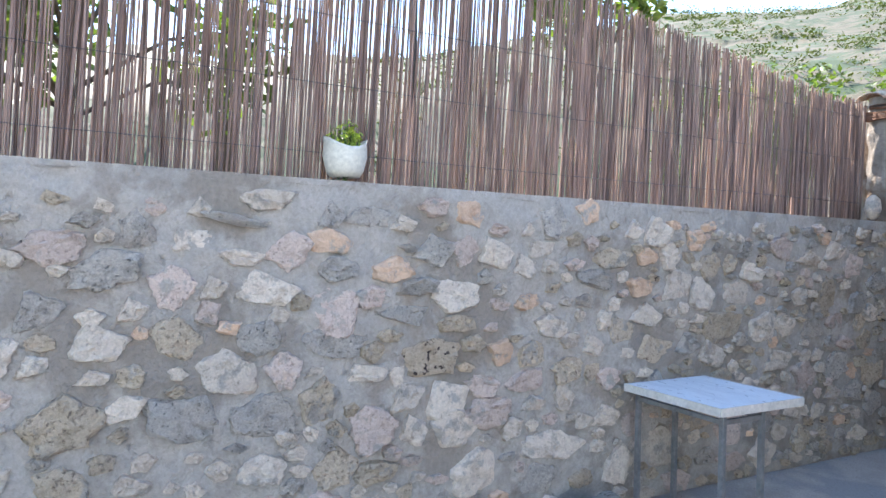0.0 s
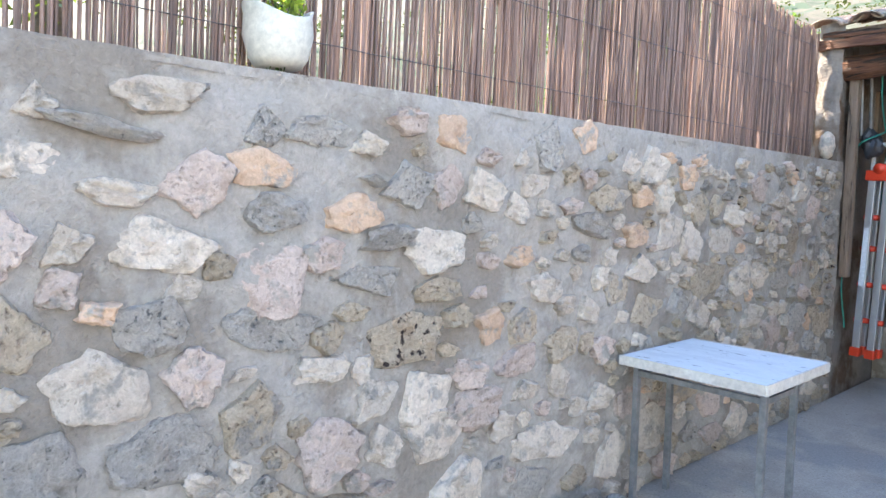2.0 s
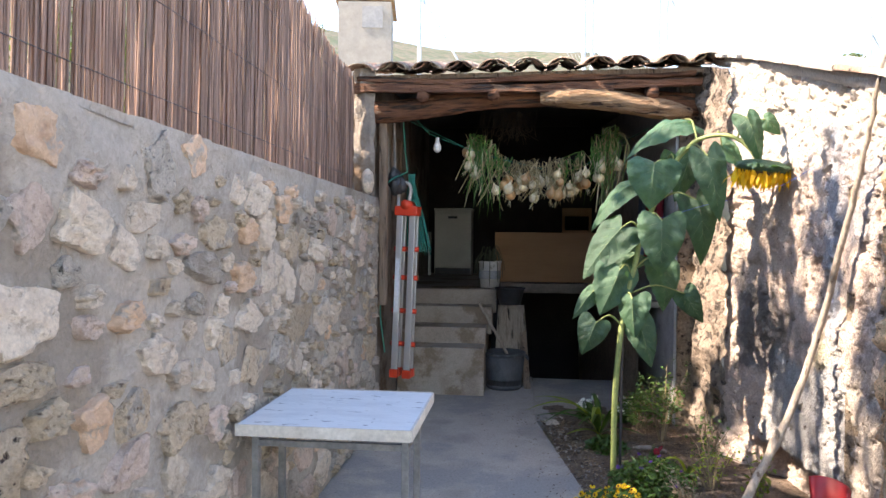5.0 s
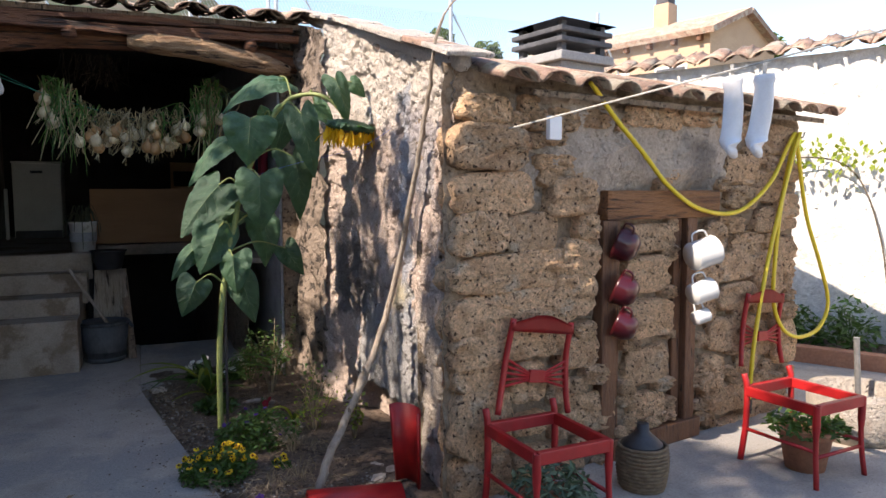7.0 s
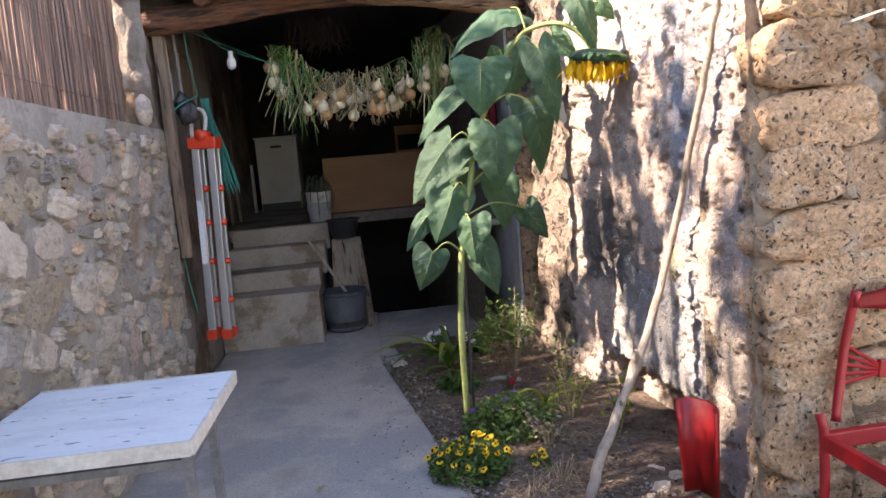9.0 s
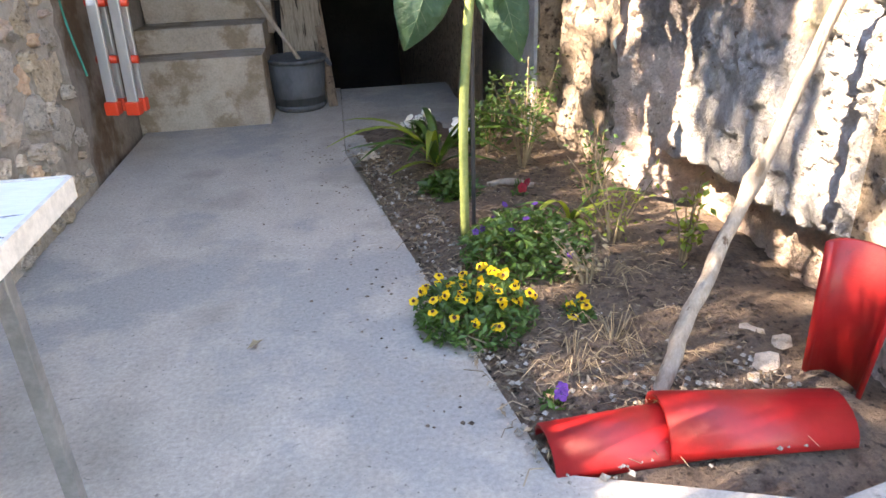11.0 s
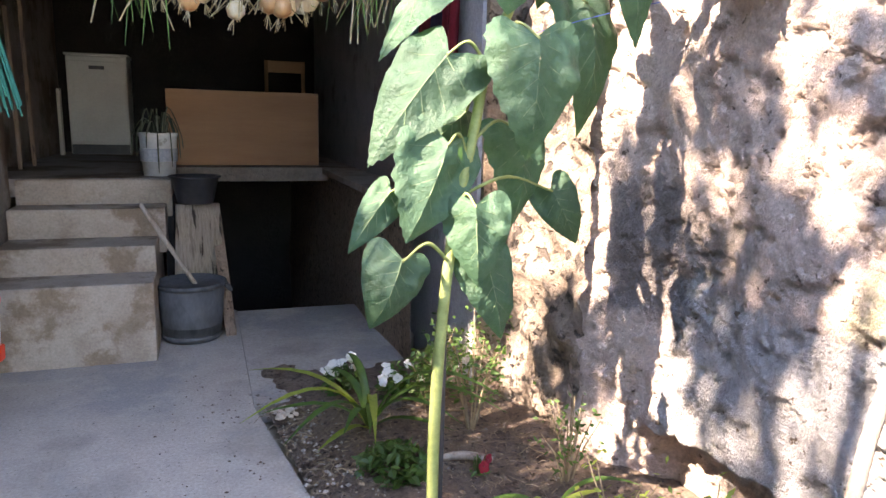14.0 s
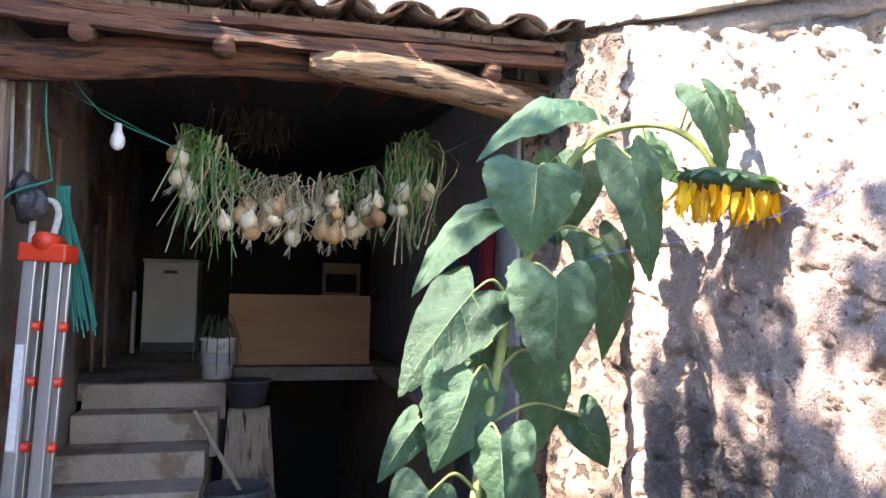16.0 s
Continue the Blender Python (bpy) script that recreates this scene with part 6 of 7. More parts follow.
tagged(part("plywood_board", bd, M_BOARD, None), "plain brown plywood board standing on edge", "board")
fd = thing("dishwasher", pose(-2.68, 11.3, 0.955), "old dusty white dishwasher against the back wall", "dishwasher")
part("body", boxed(-0.28, 0.28, -0.2, 0.28, 0.0, 0.98, None, 0.012), M_APPL, fd)
part("door", boxed(-0.275, 0.275, -0.225, -0.203, 0.12, 0.93, None, 0.008), M_APPL, fd)
part("top", boxed(-0.29, 0.29, -0.235, 0.285, 0.982, 1.005, None, 0.006), M_APPL, fd)
part("handle", boxed(-0.07, 0.07, -0.236, -0.226, 0.85, 0.885), M_BLACK, fd, "dark recessed grip")
part("plinth", boxed(-0.27, 0.27, -0.205, -0.2005, 0.0, 0.10), M_BLACK, fd)
pb = bmesh.new()
box(pb, -3.03, -3.0, 10.9, 11.0, 0.955, 1.6, None, 0.004)
tagged(part("pale_plank", pb, M_APPL, None), "narrow pale plank leaning by the dishwasher", "plank")
ck = thing("old_chair", pose(-0.85, 10.6, 0.955), "old wooden chair standing behind the board", "chair")
for sx in (-1, 1):
    part("stile", boxed(sx * 0.19 - 0.018, sx * 0.19 + 0.018, 0.18, 0.215, 0, 1.0), M_BOARD, ck)
    part("leg", boxed(sx * 0.19 - 0.018, sx * 0.19 + 0.018, -0.2, -0.165, 0, 0.43), M_BOARD, ck)
part("seat", boxed(-0.21, 0.21, -0.21, 0.22, 0.43, 0.46, None, 0.006), M_BOARD, ck)
part("top_rail", boxed(-0.17, 0.17, 0.185, 0.21, 0.88, 1.0, None, 0.006), M_BOARD, ck)
part("back_rail", boxed(-0.17, 0.17, 0.185, 0.21, 0.62, 0.68, None, 0.006), M_BOARD, ck)

# clothes on the inner wall
def garment(y, z0, z1, wide, col, label, seed):
    rnd = random.Random(seed)
    bm = grid(14, 10, lambda u, v: (-0.52 + 0.035 * math.sin(u * 17 + seed) + 0.02 * v, y + (u - 0.5) * wide * (0.75 + 0.25 * (1 - v)), z0 + (z1 - z0) * v + 0.015 * math.sin(u * 9 + seed)))
    bmesh.ops.solidify(bm, geom=bm.faces[:], thickness=0.012)
    m = mat("cloth", [tuple(c * 0.75 for c in col), col], 9, bump=0.2, fine=90)
    tagged(part("hanging_jacket", bm, m, None, "", True), label, "jacket", "clothes on the shed wall")


garment(7.30, 1.35, 1.92, 0.26, (0.16, 0.22, 0.32), "faded blue denim jacket hung on the shed wall", 1)
garment(6.92, 1.34, 2.08, 0.16, (0.30, 0.015, 0.03), "dark red jacket hung on the shed wall", 2)
garment(6.72, 1.34, 2.05, 0.16, (0.05, 0.03, 0.06), "dark purple jacket hung on the shed wall", 3)
garment(6.54, 1.30, 2.02, 0.14, (0.34, 0.02, 0.04), "dark red coat hung on the shed wall", 4)
for y in (7.30, 6.92, 6.72, 6.54):
    hk = bmesh.new()
    tube(hk, [(-0.40, y, 2.05), (-0.53, y, 2.05)], 0.006, 6)
    tagged(part("coat_hook", hk, M_STEEL, None), "small iron coat hook in the shed wall", "hook")
for x, y, t in ((-2.98, 8.9, 2.1), (-2.97, 9.3, 2.4), (-2.90, 7.6, 2.2), (-2.95, 8.3, 2.3)):
    tl = bmesh.new()
    tube(tl, [(x + 0.03, y, 0.96 if y > 8.2 else 0.6), (x, y + 0.06, t)], 0.016, 7)
    tagged(part("tool_handle", tl, M_WOODV, None), "worn wooden tool handle against the shed wall", "tool handle", "tool handles")
fx = boxed(-2.86, -2.82, 6.9, 7.3, 1.75, 2.45, None, 0.05)
tagged(part("wall_panel", fx, M_WOODV, None), "brown rounded wooden panel on the shed wall", "panel")
vs = lathe(bmesh.new(), [(0.02, 0), (0.06, 0.02), (0.085, 0.08), (0.07, 0.15), (0.02, 0.18)], 14, pose(-2.83, 5.9, 1.84) @ Matrix.Diagonal((0.6, 1, 1.1, 1)))
tagged(part("pale_stone", vs, M_STONE["c"], None, "", True), "pale rounded stone on the wall beside the fence", "stone")

# ---- chimney, neighbours and far things ----
M_GREYCEM = mat("grey cement", [(0.30, 0.30, 0.30), (0.40, 0.39, 0.38)], 5, bump=0.2)
M_SLATE = mat("dark cowl slabs", [(0.06, 0.065, 0.075), (0.12, 0.12, 0.13)], 8, bump=0.2)
ch = thing("chimney", pose(2.2, 6.2, 2.1, 0, 0, 12), "square grey cement chimney with stacked dark cowl", "chimney")
part("shaft", boxed(-0.28, 0.28, -0.28, 0.28, -0.5, 0.58, None, 0.01), M_GREYCEM, ch)
part("collar", boxed(-0.34, 0.34, -0.34, 0.34, 0.58, 0.66, None, 0.012), M_GREYCEM, ch)
for k, z in enumerate((0.74, 0.83)):
    part("cowl_slab", boxed(-0.33, 0.33, -0.33, 0.33, z, z + 0.045, None, 0.01), M_SLATE, ch)
for x in (-0.25, 0.25):
    for y in (-0.25, 0.25):
        part("cowl_post", boxed(x - 0.03, x + 0.03, y - 0.03, y + 0.03, 0.66, 0.93), M_SLATE, ch)
cp = grid(2, 2, lambda u, v: ((u - 0.5) * 0.72, (v - 0.5) * 0.72, 1.03 - 0.10 * max(abs(u - 0.5), abs(v - 0.5)) * 2))
bmesh.ops.solidify(cp, geom=cp.faces[:], thickness=0.035)
part("cap", cp, M_SLATE, ch)

YARD = pose(4.4, 5.5, 0, 0, 0, -62)       # whitewashed wall beyond the building
solid("wall_white", grid(120, 40, lambda u, v: YARD @ Vector((-3.2 + 11 * u, 0.03 * nz(u * 40, v * 12) + 0.02 * nz(u * 120, v * 30), -0.1 + 2.92 * v))), M_WHITEWALL, "whitewashed rubble wall in full sun", smooth=True)
solid("wall_white_body", boxed(-3.2, 7.8, 0.06, 0.4, -0.1, 2.79, YARD), M_WHITEWALL, "body of the whitewashed wall")
tile_roof("wall_coping", "pale clay canal tiles on top of the white wall", YARD @ pose(-3.1, -0.12, 2.79, 18, 0, 0), 42, 1, 0.26)
solid("planter_curb", boxed(-2.0, 7.0, -0.75, -0.62, -0.1, 0.14, YARD, 0.01), M_TERRA, "low brick kerb of the planting strip")
solid("planter_soil", boxed(-2.0, 7.0, -0.62, 0.0, -0.1, 0.1, YARD), M_SOIL, "soil of the planting strip")
pr = random.Random(9)
for x in (-0.9, -0.35, 0.15, 0.6, 1.15, 1.7, 2.4):
    sh = thing("border_plant", YARD @ pose(x, -0.33, 0.1), "bushy green border plant below the white wall", "plant", "plants below the white wall")
    part("foliage", tuft(bmesh.new(), pr, 320, 0.26, pr.uniform(0.3, 0.5), 0.045, 0.9), M_GREEN, sh)
    part("stem", stems(bmesh.new(), pr, 10, 0.2, 0.35, 0.004), M_GREEN, sh)
vn = thing("climbing_vine", YARD @ pose(0.4, -0.06, 1.35), "sparse climbing vine on the white wall", "vine")
bm = bmesh.new()
for k in range(150):
    p = Vector((pr.gauss(0, 0.42), pr.uniform(-0.22, -0.05), pr.gauss(0.45, 0.1)))
    m = Euler((pr.uniform(0.6, 1.6), pr.uniform(-0.6, 0.6), pr.uniform(0, 6))).to_matrix()
    q = [bm.verts.new(p + m @ Vector(c) * 0.035) for c in ((0, -1, 0), (0.7, 0, 0.1), (0, 1, 0), (-0.7, 0, 0.1))]
    bm.faces.new(q)
part("foliage", bm, M_YLEAF, vn)
bm = bmesh.new()
tube(bm, arc([(0.5, -0.03, -1.3), (0.4, -0.04, -0.3), (0.1, -0.06, 0.4), (-0.6, -0.06, 0.5)], 6), 0.008, 6)
part("stem", bm, M_BARK, vn)


def house(name, m, w, d, h, wall, label, over=0.35, rise=1.2):
    """A plain house with eaves, rafter ends, a ridge roof and windows on its front."""
    t = thing(name, m, label, "house")
    part("wall", boxed(-w / 2, w / 2, -d / 2, d / 2, -6, h), wall, t)
    for x0, x1 in ((-w / 2, -w / 2 + 0.2), (w / 2 - 0.2, w / 2)):
        gb = bmesh.new()
        v = [[gb.verts.new((x, q, z)) for q, z in ((-d / 2, h), (d / 2, h), (0, h + rise))] for x in (x0, x1)]
        gb.faces.new(v[0])
        gb.faces.new(v[1][::-1])
        for k in range(3):
            gb.faces.new((v[0][k], v[1][k], v[1][(k + 1) % 3], v[0][(k + 1) % 3]))
        bmesh.ops.recalc_face_normals(gb, faces=gb.faces)
        part("gable", gb, wall, t)
    for sg in (-1, 1):
        rb_ = bmesh.new()
        a = math.atan2(rise, d / 2)
        box(rb_, -w / 2 - over, w / 2 + over, -0.0, (d / 2 + over) / math.cos(a), 0.0, 0.16)
        rb_.transform(Matrix.Translation((0, 0, h + rise)) @ Matrix.Rotation(math.pi if sg < 0 else 0, 4, "Z") @ Matrix.Rotation(-a, 4, "X"))
        part("roof", rb_, M_TILE, t)
    k = -w / 2
    while k <= w / 2:
        part("rafter_end", boxed(k - 0.06, k + 0.06, -d / 2 - over + 0.04, -d / 2, h - 0.22, h - 0.06), M_FRAME, t)
        k += 0.75
    for x in (-w * 0.28, w * 0.08, w * 0.34):
        wn_ = part("window", boxed(x - 0.5, x + 0.5, -d / 2 - 0.03, -d / 2 + 0.02, h - 1.9, h - 0.75), M_WHITEPAINT, t)
        part("pane", boxed(x - 0.43, x + 0.43, -d / 2 - 0.042, -d / 2 - 0.034, h - 1.83, h - 0.82), M_SLATE, wn_)
    cb_ = part("chimney_stack", boxed(w * 0.12, w * 0.12 + 0.5, -0.4, 0.1, h + rise * 0.5, h + rise + 0.7), M_OCHRE, t)
    part("chimney_cowl", boxed(w * 0.12 + 0.05, w * 0.12 + 0.45, -0.35, 0.05, h + rise + 0.7, h + rise + 1.0), M_SLATE, cb_)
    return t


house("house", pose(13.27, 18.8, 0, 0, 0, -72), 7.0, 3.9, 5.75, M_OCHRE, "ochre rendered house with timber eaves and clay roof", 0.22, 0.75)
house("house", pose(14.5, 42, 0, 0, 0, 8), 8.0, 6.0, 7.0, mat("brick red render", [(0.34, 0.06, 0.05), (0.42, 0.09, 0.07)], 1.5, bump=0.1), "distant red house behind the roofs", 0.3, 0.9)
for x, y, h, r, s in ((10, 27, 8.0, 1.6, 41), (20, 33, 9.9, 2.6, 42), (24, 33, 9.3, 2.4, 43), (27, 26, 9.0, 2.2, 44), (31, 22, 8.8, 2.4, 45), (13.5, 31, 8.8, 1.5, 46)):
    tree(x, y, 0, h, r, s, 5200, 0.22, "distant green tree behind the houses", 0.5)
tree(-5.4, 10.8, 2.0, 2.1, 1.2, 47, 3000, 0.06, "leafy green tree on the terrace")
tree(-7.2, 9.6, 2.0, 2.2, 1.3, 48, 3000, 0.06, "leafy green tree on the terrace")

hut = thing("block_hut", pose(-8.4, 30.2, 8.4, 0, 0, 8), "small grey block hut with tiled roof on the hillside", "hut")
part("wall", boxed(-1.1, 1.1, -1.0, 1.0, -2.5, 3.0), M_BLOCK, hut)
part("window", boxed(-0.1, 0.75, -1.03, -1.0, 1.9, 2.8), M_GREYCEM, hut, "blocked grey window")
part("roof", boxed(-1.25, 1.25, -1.2, 1.2, 3.0, 3.15, pose(0, 0, 0, -4), 0.03), M_TILE, hut)
M_GALV = mat("pale blue-grey galvanised tube", [(0.46, 0.52, 0.56), (0.56, 0.62, 0.66)], 6, rough=0.5, metal=0.3, bump=0)
fc = thing("wire_fence", pose(0, 0, 2.6), "galvanised wire mesh fence with posts and gate frame", "fence")
for x, top in ((-3.8, 4.3), (-0.42, 4.2), (1.2, 4.2), (5.05, 3.3), (9.0, 3.3)):
    pb = bmesh.new()
    tube(pb, [(x, 15, -0.1), (x, 15, top)], 0.045, 8)
    part("post", pb, M_GALV, fc)
    if x != -0.42:
        sb = bmesh.new()
        tube(sb, [(x, 15, top - 0.3), (x + 1.1, 15, top - 2.2)], 0.022, 6)
        part("brace", sb, M_GALV, fc)
gb = bmesh.new()
tube(gb, [(-0.26, 15, 0), (-0.26, 15, 4.3), (1.05, 15, 4.15), (1.05, 15, 0)], 0.042, 8)
part("gate_frame", gb, M_GALV, fc)
mb = bmesh.new()
for k in range(150):
    x0 = 0.5 + 0.12 * k * 0.55
    for s in (-1, 1):
        a, b = (x0, 15, 0.2), (x0 + s * 1.35, 15, 2.9)
        tube(mb, [a, b], 0.003, 3, False)
tagged(part("mesh", mb, M_GALV, fc, "fine wire mesh"), kind="stuff")

# low bushes scattered over the hillside
hr = random.Random(77)
verts, faces = [], []
for k in range(750):
    c = Vector(hill(hr.uniform(0.35, 0.615), hr.random() ** 0.8 * 0.75))
    s = hr.uniform(0.3, 1.0) * (0.4 + c.length / 90)
    for j in range(38):
        p = c + Vector((hr.gauss(0, 0.55), hr.gauss(0, 0.55), abs(hr.gauss(0.1, 0.4)))) * s
        m = Euler((hr.uniform(-1, 1), hr.uniform(-1, 1), hr.uniform(0, 6.28))).to_matrix()
        i = len(verts)
        verts += [p + m @ Vector(q) * s * 0.17 for q in ((0, -1, 0), (0.6, 0, 0.1), (0, 1, 0), (-0.6, 0, 0.1))]
        faces.append((i, i + 1, i + 2, i + 3))
me = bpy.data.meshes.new("hillside_scrub")
me.from_pydata(verts, [], faces)
me.materials.append(mat("scrub leaf", [(0.035, 0.055, 0.018), (0.09, 0.11, 0.04), (0.055, 0.075, 0.028)], 0.8, bump=0, vary=0.2, translucent=0.2, island=True))
tagged(new("hillside_scrub", me), "low green and grey bushes scattered over the hillside", "bushes", kind="stuff")


# ---- stones laid in the walls ----
def stone_mesh(seed, square):
    """A craggy stone face of unit width and height, proud towards -y."""
    rnd = random.Random(seed)
    bm = bmesh.new()
    block = square > 3
    n = 30
    o = rnd.random() * 90
    rings = []
    rough = 0.10 if block else 0.20
    m = rnd.choice((4, 5, 5, 6))
    ph = rnd.uniform(0.0, 0.15)
    cs = [(2 * math.pi * (k + rnd.uniform(-0.24, 0.24)) / m + 0.4, rnd.uniform(0.85, 1.32)) for k in range(m)]
    corners = [(cs[-1][0] - 2 * math.pi, cs[-1][1])] + cs + [(cs[0][0] + 2 * math.pi, cs[0][1])]
    prof = ((1.08, 0.8), (1.0, -0.25), (0.985, -0.62), (0.955, -0.84), (0.87, -0.93), (0.70, -0.97), (0.50, -1.0), (0.30, -1.0), (0.12, -1.0))
    if block:
        prof = ((1.03, 0.8), (1.01, 0.0), (0.998, -0.45), (0.975, -0.74), (0.93, -0.89), (0.78, -0.96), (0.56, -0.99), (0.34, -1.0), (0.12, -1.0))
    for i, (rr, dep) in enumerate(prof):
        ring = []
        for k in range(n):
            a = 2 * math.pi * (k + 0.5) / n
            ca, sa = math.cos(a), math.sin(a)
            if block:
                q = (abs(ca) ** square + abs(sa) ** square) ** (-1 / square) * 0.5 * rr
            else:
                j = max(i2 for i2 in range(len(corners)) if corners[i2][0] <= a)
                (a0, r0), (a1, r1) = corners[j], corners[j + 1]
                q = 0.5 * rr * r0 * r1 * math.sin(a1 - a0) / (r0 * math.sin(a - a0) + r1 * math.sin(a1 - a))
            q *= 1 + rough * nz(ca * 1.3 + o, sa * 1.3, i * 0.25) + rough * 0.8 * nz(ca * 4 + o, sa * 4, i * 0.4) + rough * 0.4 * nz(ca * 10 + o, sa * 10, i * 0.7)
            d = dep + (0.0 if i < 1 else (0.60 if not block else 0.34) * nz(ca * rr * 2.2 + o, sa * rr * 2.2, 7) + (0.42 if not block else 0.26) * nz(ca * rr * 5 + o, sa * rr * 5, 3) + 0.22 * nz(ca * rr * 11 + o, sa * rr * 11, 9) - 0.30 * max(0.0, 0.16 - abs(nz(ca * rr * 2.4, sa * rr * 2.4 + o, 15))) * 4)
            ring.append(bm.verts.new((ca * q, d, sa * q)))
        rings.append(ring)
    for a, b in zip(rings, rings[1:]):
        for k in range(n):
            bm.faces.new((a[k], a[(k + 1) % n], b[(k + 1) % n], b[k]))
    bm.faces.new(rings[-1])
    bmesh.ops.recalc_face_normals(bm, faces=bm.faces)
    me = bpy.data.meshes.new("stone")
    bm.to_mesh(me)
    bm.free()
    for p in me.polygons:
        p.use_smooth = True
    return me


STONES = {k: [stone_mesh(i * 7 + ord(k), 2.6 if k != "b" else 4.5) for i in range(12)] for k in "copgthb"}
for k, ms in STONES.items():
    for me in ms:
        me.materials.append(M_STONE[k])
taken = {0: [], 1: []}
rs = random.Random(4)


def laid(wall, u, z, w, h, kind, proud=None):
    """One stone in a wall: its place along the wall, height, width, height and kind."""
    which = 0 if wall is WEST else 1
    if which == 1 and u - w / 2 < -0.12:
        w, u = w - (-0.12 - u + w / 2), (u + w / 2 - 0.12) / 2
    taken[which].append((u, z, w, h))
    ob = new("stone", rs.choice(STONES[kind]))
    ob.parent = bpy.data.objects["wall_west" if which == 0 else "wall_front"]
    d = proud or (rs.uniform(0.014, 0.034) if which == 0 else rs.uniform(0.050, 0.080))
    ob.matrix_world = wall @ Matrix.LocRotScale((u, 0, z), Euler((rs.uniform(-0.11, 0.11), rs.uniform(-0.25, 0.25), rs.uniform(-0.11, 0.11)) if which == 0 else (0, rs.uniform(-0.05, 0.05), 0)), (w * 1.08, d, h * 1.08) if which == 0 else (w * 1.10, d, h * 1.07))


def fill(wall, u0, u1, z0, z1, wmin, wmax, kinds, tries, gap):
    which = 0 if wall is WEST else 1
    for _ in range(tries):
        w = rs.uniform(wmin, wmax)
        h = w * rs.uniform(0.5, 0.95)
        u, z = rs.uniform(u0, u1), rs.uniform(z0, z1)
        if z + h / 2 > z1 or z - h / 2 < z0 - 0.05 or u - w / 2 < u0 or u + w / 2 > u1:
            continue
        if all(((u - a) / ((w + c) / 2 + gap)) ** 2 + ((z - b) / ((h + d) / 2 + gap)) ** 2 > 1.0 for a, b, c, d in taken[which]):
            laid(wall, u, z, w, h, rs.choice(kinds))


laid(WEST, 1.06, 1.77, 0.27, 0.09, 'c')
laid(WEST, 0.92, 1.67, 0.28, 0.04, 'g')
laid(WEST, 0.95, 1.50, 0.22, 0.07, 'c')
laid(WEST, 1.39, 1.57, 0.20, 0.11, 'o')
laid(WEST, 1.37, 1.71, 0.12, 0.12, 'g')
laid(WEST, 1.57, 1.71, 0.20, 0.11, 'g')
laid(WEST, 2.16, 1.75, 0.17, 0.14, 'o')
laid(WEST, 1.94, 1.78, 0.16, 0.09, 'p')
laid(WEST, 2.34, 1.67, 0.11, 0.08, 'p')
laid(WEST, 2.73, 1.71, 0.17, 0.20, 'g')
laid(WEST, 2.97, 1.78, 0.18, 0.14, 'o')
laid(WEST, 1.42, 1.45, 0.20, 0.13, 'g')
laid(WEST, 1.71, 1.44, 0.20, 0.12, 'o')
laid(WEST, 1.06, 1.35, 0.25, 0.14, 'c')
laid(WEST, 1.58, 1.31, 0.17, 0.11, 'p')
laid(WEST, 1.40, 1.23, 0.24, 0.22, 'p')
laid(WEST, 1.96, 1.54, 0.21, 0.20, 'g')
laid(WEST, 2.13, 1.54, 0.13, 0.15, 'p')
laid(WEST, 2.31, 1.52, 0.22, 0.17, 'c')
laid(WEST, 2.62, 1.56, 0.16, 0.09, 'c')
laid(WEST, 2.09, 1.30, 0.29, 0.17, 'c')
laid(WEST, 1.85, 1.36, 0.20, 0.10, 'g')
laid(WEST, 1.79, 1.21, 0.26, 0.13, 'g')
laid(WEST, 2.08, 1.16, 0.22, 0.09, 't')
laid(WEST, 1.40, 1.08, 0.28, 0.12, 'g')
laid(WEST, 1.94, 0.99, 0.30, 0.20, 'h')
laid(WEST, 1.57, 0.92, 0.23, 0.10, 'c')
laid(WEST, 1.74, 0.90, 0.09, 0.09, 'c')
laid(WEST, 1.61, 1.04, 0.11, 0.09, 't')
laid(WEST, 1.33, 0.80, 0.22, 0.20, 't')
laid(WEST, 1.15, 0.96, 0.16, 0.16, 'p')
laid(WEST, 0.68, 1.13, 0.19, 0.21, 't')
laid(WEST, 0.88, 0.98, 0.25, 0.21, 'c')
laid(WEST, 1.05, 1.12, 0.20, 0.15, 'g')
laid(WEST, 0.73, 0.77, 0.30, 0.19, 'g')
laid(WEST, 1.06, 0.76, 0.29, 0.18, 'g')
laid(WEST, 1.80, 0.79, 0.20, 0.14, 'c')
laid(WEST, 2.03, 0.75, 0.22, 0.19, 'c')
laid(WEST, 1.61, 0.64, 0.24, 0.20, 'p')
laid(WEST, 1.83, 0.60, 0.16, 0.16, 'c')
laid(WEST, 2.07, 0.60, 0.25, 0.18, 'c')
laid(WEST, 2.26, 0.82, 0.21, 0.11, 'p')
laid(WEST, 2.30, 0.68, 0.29, 0.16, 'p')
laid(WEST, 2.46, 0.56, 0.14, 0.11, 'c')
laid(WEST, 2.77, 0.42, 0.46, 0.16, 'c')
laid(WEST, 2.54, 1.26, 0.16, 0.10, 'o')
laid(WEST, 2.70, 1.12, 0.22, 0.14, 'c')
laid(WEST, 2.37, 0.98, 0.16, 0.14, 'o')
laid(WEST, 2.55, 0.81, 0.23, 0.12, 'p')
laid(WEST, 2.81, 0.69, 0.14, 0.15, 'c')
laid(WEST, 2.83, 0.86, 0.20, 0.14, 't')
laid(WEST, 3.13, 0.56, 0.18, 0.14, 'c')
laid(WEST, 3.01, 0.98, 0.17, 0.13, 'c')
laid(WEST, 3.24, 1.07, 0.18, 0.15, 't')
laid(WEST, 3.44, 1.16, 0.22, 0.15, 'c')
laid(WEST, 3.70, 1.35, 0.24, 0.22, 'c')
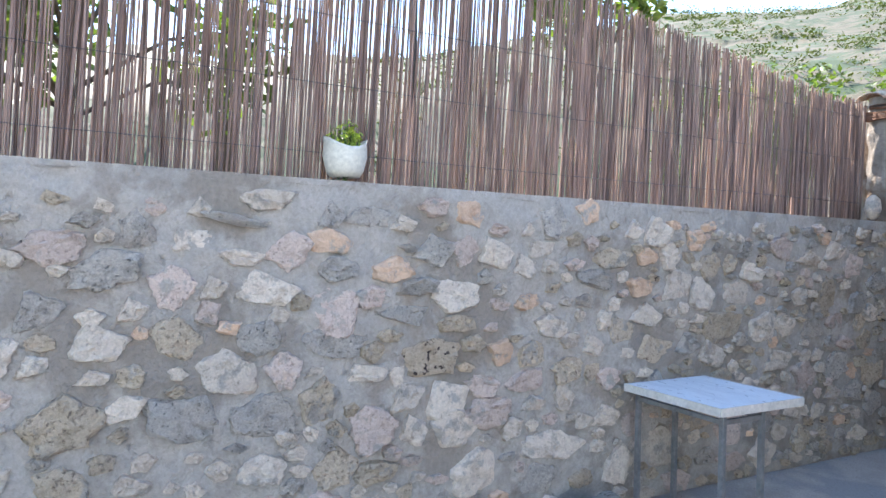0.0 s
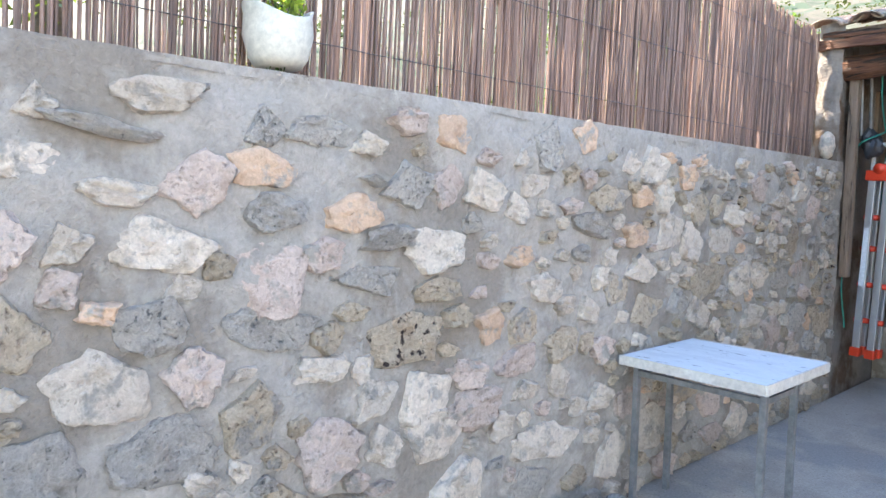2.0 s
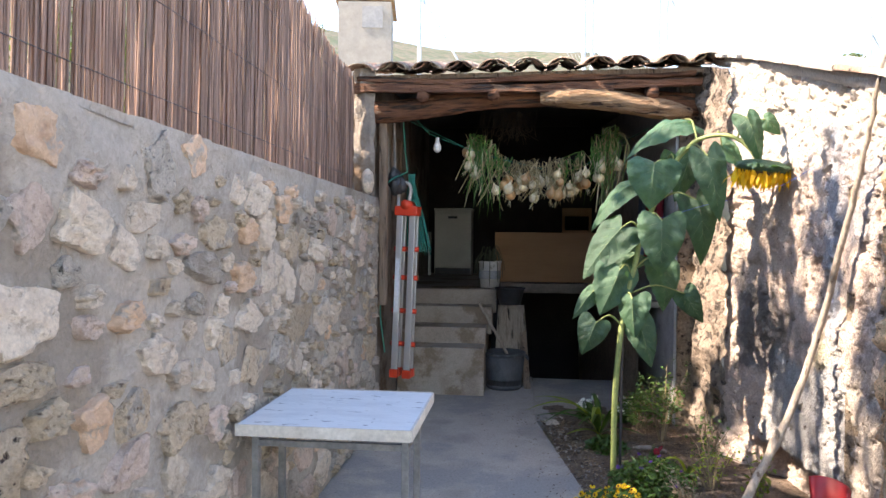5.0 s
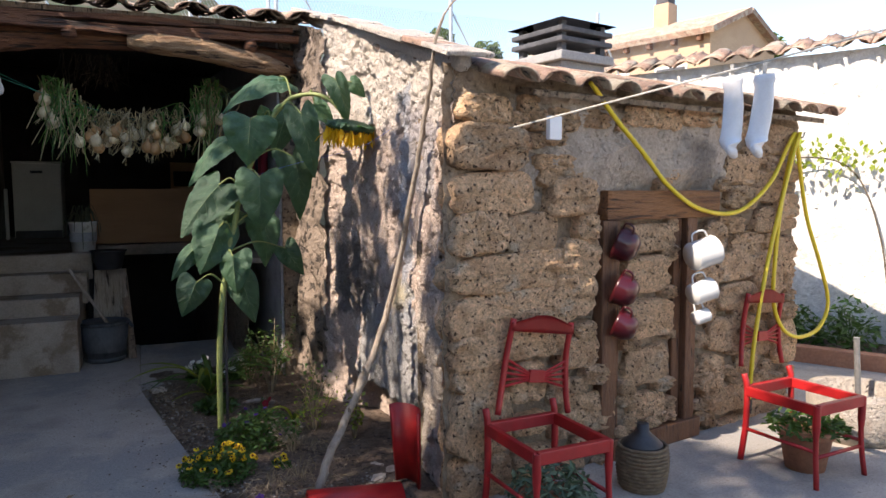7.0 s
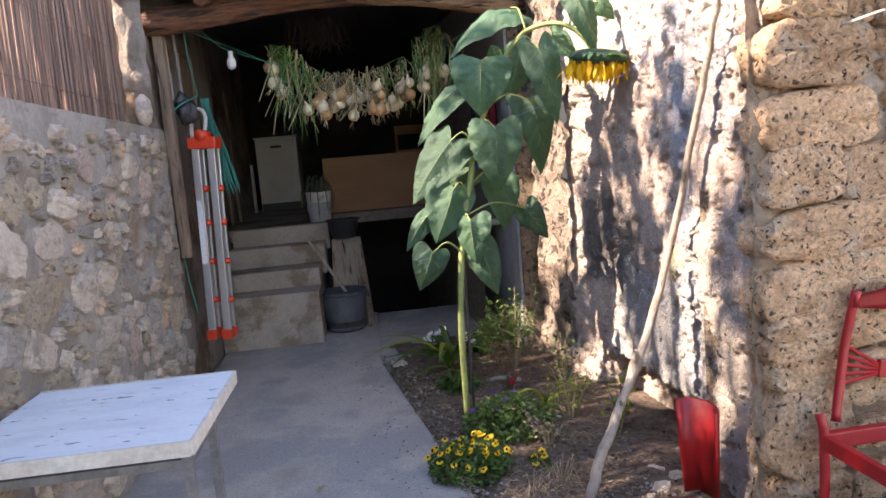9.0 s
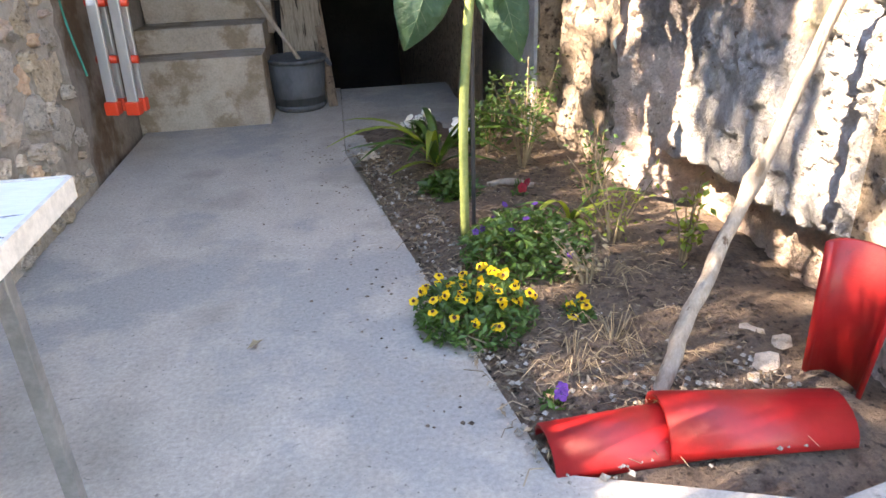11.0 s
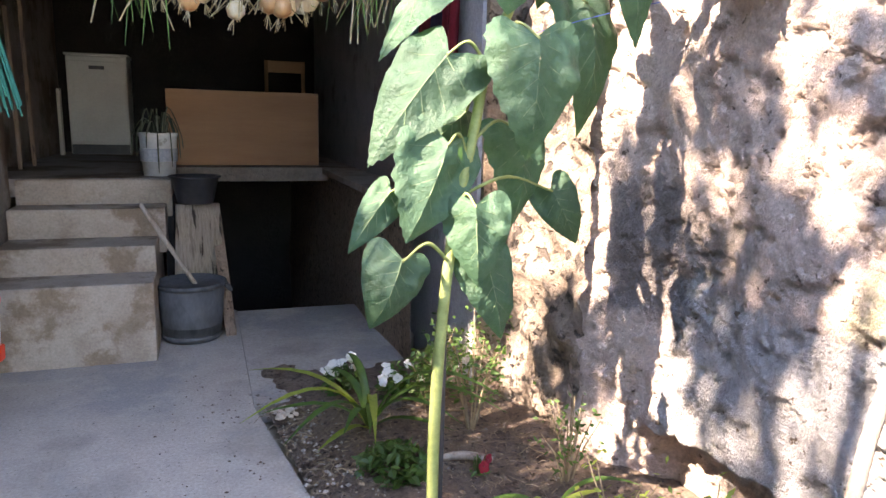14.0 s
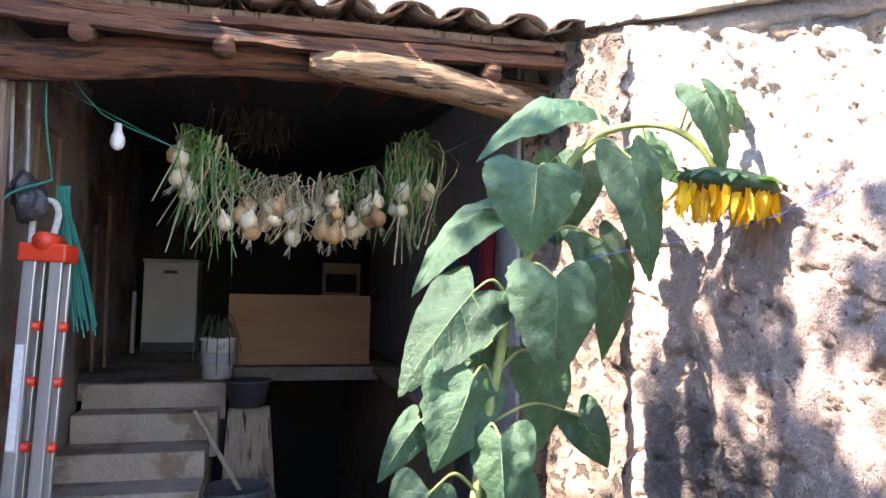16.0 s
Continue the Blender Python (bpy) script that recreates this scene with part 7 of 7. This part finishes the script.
laid(WEST, 3.39, 1.34, 0.17, 0.13, 'o')
laid(WEST, 3.01, 1.39, 0.25, 0.10, 'g')
laid(WEST, 3.52, 1.67, 0.19, 0.18, 'c')
laid(WEST, 3.63, 1.53, 0.13, 0.15, 'c')
laid(WEST, 3.45, 1.52, 0.14, 0.10, 'o')
laid(WEST, 3.86, 1.63, 0.17, 0.14, 'o')
laid(WEST, 4.41, 1.42, 0.19, 0.12, 'c')
laid(WEST, 4.25, 1.29, 0.22, 0.14, 'c')
laid(WEST, 4.14, 1.06, 0.33, 0.20, 't')
laid(WEST, 4.71, 0.80, 0.25, 0.16, 'c')
fill(WEST, -0.4, 6.05, 0.04, 1.74, 0.16, 0.28, "ccpgptgc", 700, 0.014)
fill(WEST, -0.4, 6.05, 0.03, 1.78, 0.07, 0.15, "cctgpcgtpccto", 2600, 0.008)
fill(WEST, 3.2, 6.1, 0.03, 1.76, 0.05, 0.1, "cgpthgh", 900, 0.006)
taken[1] += [(0.92, 0.3, 0.12, 0.5), (0.92, 0.7, 0.12, 0.5), (0.92, 1.1, 0.12, 0.5), (1.58, 0.3, 0.14, 0.5), (1.58, 0.7, 0.14, 0.5), (1.58, 1.1, 0.14, 0.5), (1.4, 1.43, 1.0, 0.14), (1.05, 1.44, 0.4, 0.22), (1.7, 1.44, 0.4, 0.22), (1.4, 0.05, 0.8, 0.1), (0.78, 1.75, 0.40, 0.20), (1.25, 1.74, 0.55, 0.26), (1.7, 1.72, 0.45, 0.28), (1.0, 1.6, 0.4, 0.16), (1.95, 1.80, 0.2, 0.16)]
laid(FRONT, 0.05, 1.74, 0.53, 0.22, 'b')
laid(FRONT, 0.08, 1.51, 0.54, 0.20, 'b')
laid(FRONT, 0.02, 1.32, 0.34, 0.20, 'b')
laid(FRONT, 0.36, 1.31, 0.32, 0.20, 'b')
laid(FRONT, 0.64, 1.49, 0.32, 0.19, 'b')
laid(FRONT, 0.26, 1.12, 0.78, 0.18, 'b')
laid(FRONT, 0.26, 0.92, 0.82, 0.21, 'b')
laid(FRONT, 0.06, 1.92, 0.26, 0.13, 'b')
laid(FRONT, 0.56, 1.60, 0.28, 0.11, 'b')
laid(FRONT, 0.51, 1.67, 0.24, 0.08, 'b')
laid(FRONT, 0.17, 0.75, 0.62, 0.17, 'b')
laid(FRONT, 0.02, 0.63, 0.33, 0.17, 'b')
laid(FRONT, 0.01, 0.39, 0.38, 0.32, 'b')
laid(FRONT, 0.01, 0.11, 0.38, 0.20, 'b')
laid(FRONT, 0.77, 0.30, 0.39, 0.21, 'b')
laid(FRONT, 0.64, 0.97, 0.31, 0.22, 'b')
laid(FRONT, 0.70, 1.17, 0.26, 0.20, 'b')
laid(FRONT, 0.57, 0.45, 0.17, 0.12, 'b')
laid(FRONT, 0.49, 0.74, 0.24, 0.15, 'b')
laid(FRONT, 2.09, 1.03, 0.38, 0.18, 'b')
laid(FRONT, 2.22, 1.17, 0.32, 0.15, 'b')
laid(FRONT, 2.44, 1.00, 0.33, 0.25, 'b')
laid(FRONT, 2.10, 0.84, 0.38, 0.17, 'b')
laid(FRONT, 2.47, 0.79, 0.30, 0.18, 'b')
laid(FRONT, 1.99, 0.60, 0.30, 0.21, 'b')
laid(FRONT, 2.06, 0.17, 0.43, 0.18, 'b')
laid(FRONT, 2.45, 0.10, 0.48, 0.20, 'b')
laid(FRONT, 2.12, 1.66, 0.32, 0.19, 'b')
laid(FRONT, 2.41, 1.55, 0.32, 0.20, 'b')
laid(FRONT, 2.13, 1.48, 0.28, 0.15, 'b')
laid(FRONT, 2.46, 1.32, 0.32, 0.17, 'b')
laid(FRONT, 0.56, 1.89, 0.20, 0.11, 'b')
laid(FRONT, 0.79, 1.91, 0.21, 0.10, 'b')
laid(FRONT, 1.14, 1.94, 0.25, 0.11, 'b')
laid(FRONT, 1.40, 1.94, 0.23, 0.12, 'b')
laid(FRONT, 1.67, 1.97, 0.30, 0.12, 'b')
laid(FRONT, 1.99, 1.97, 0.27, 0.12, 'b')
laid(FRONT, 2.56, 1.86, 0.31, 0.19, 'b')
laid(FRONT, 2.30, 1.77, 0.26, 0.13, 'b')
laid(FRONT, 1.25, 0.50, 0.36, 0.21, 'b')
laid(FRONT, 1.25, 0.78, 0.40, 0.21, 'b')
laid(FRONT, 1.25, 1.04, 0.36, 0.20, 'b')
laid(FRONT, 1.25, 1.25, 0.40, 0.16, 'b')
laid(FRONT, 1.25, 0.26, 0.31, 0.14, 'b')
laid(FRONT, 1.24, -0.04, 0.35, 0.15, 'b')
laid(FRONT, 0.39, 0.87, 0.23, 0.12, 'b')
laid(FRONT, 1.66, -0.09, 0.39, 0.16, 'b')
laid(FRONT, 2.14, -0.08, 0.51, 0.18, 'b')
laid(FRONT, 1.85, 0.37, 0.23, 0.22, 'b')
laid(FRONT, 2.67, 0.47, 0.28, 0.29, 'b')
laid(FRONT, 2.64, 1.08, 0.21, 0.24, 'b')
fill(FRONT, -0.05, 2.8, 0.0, 1.98, 0.2, 0.34, "bbbb", 900, 0.0)
fill(FRONT, -0.05, 2.8, -0.02, 2.0, 0.09, 0.18, "bbbb", 2500, -0.004)
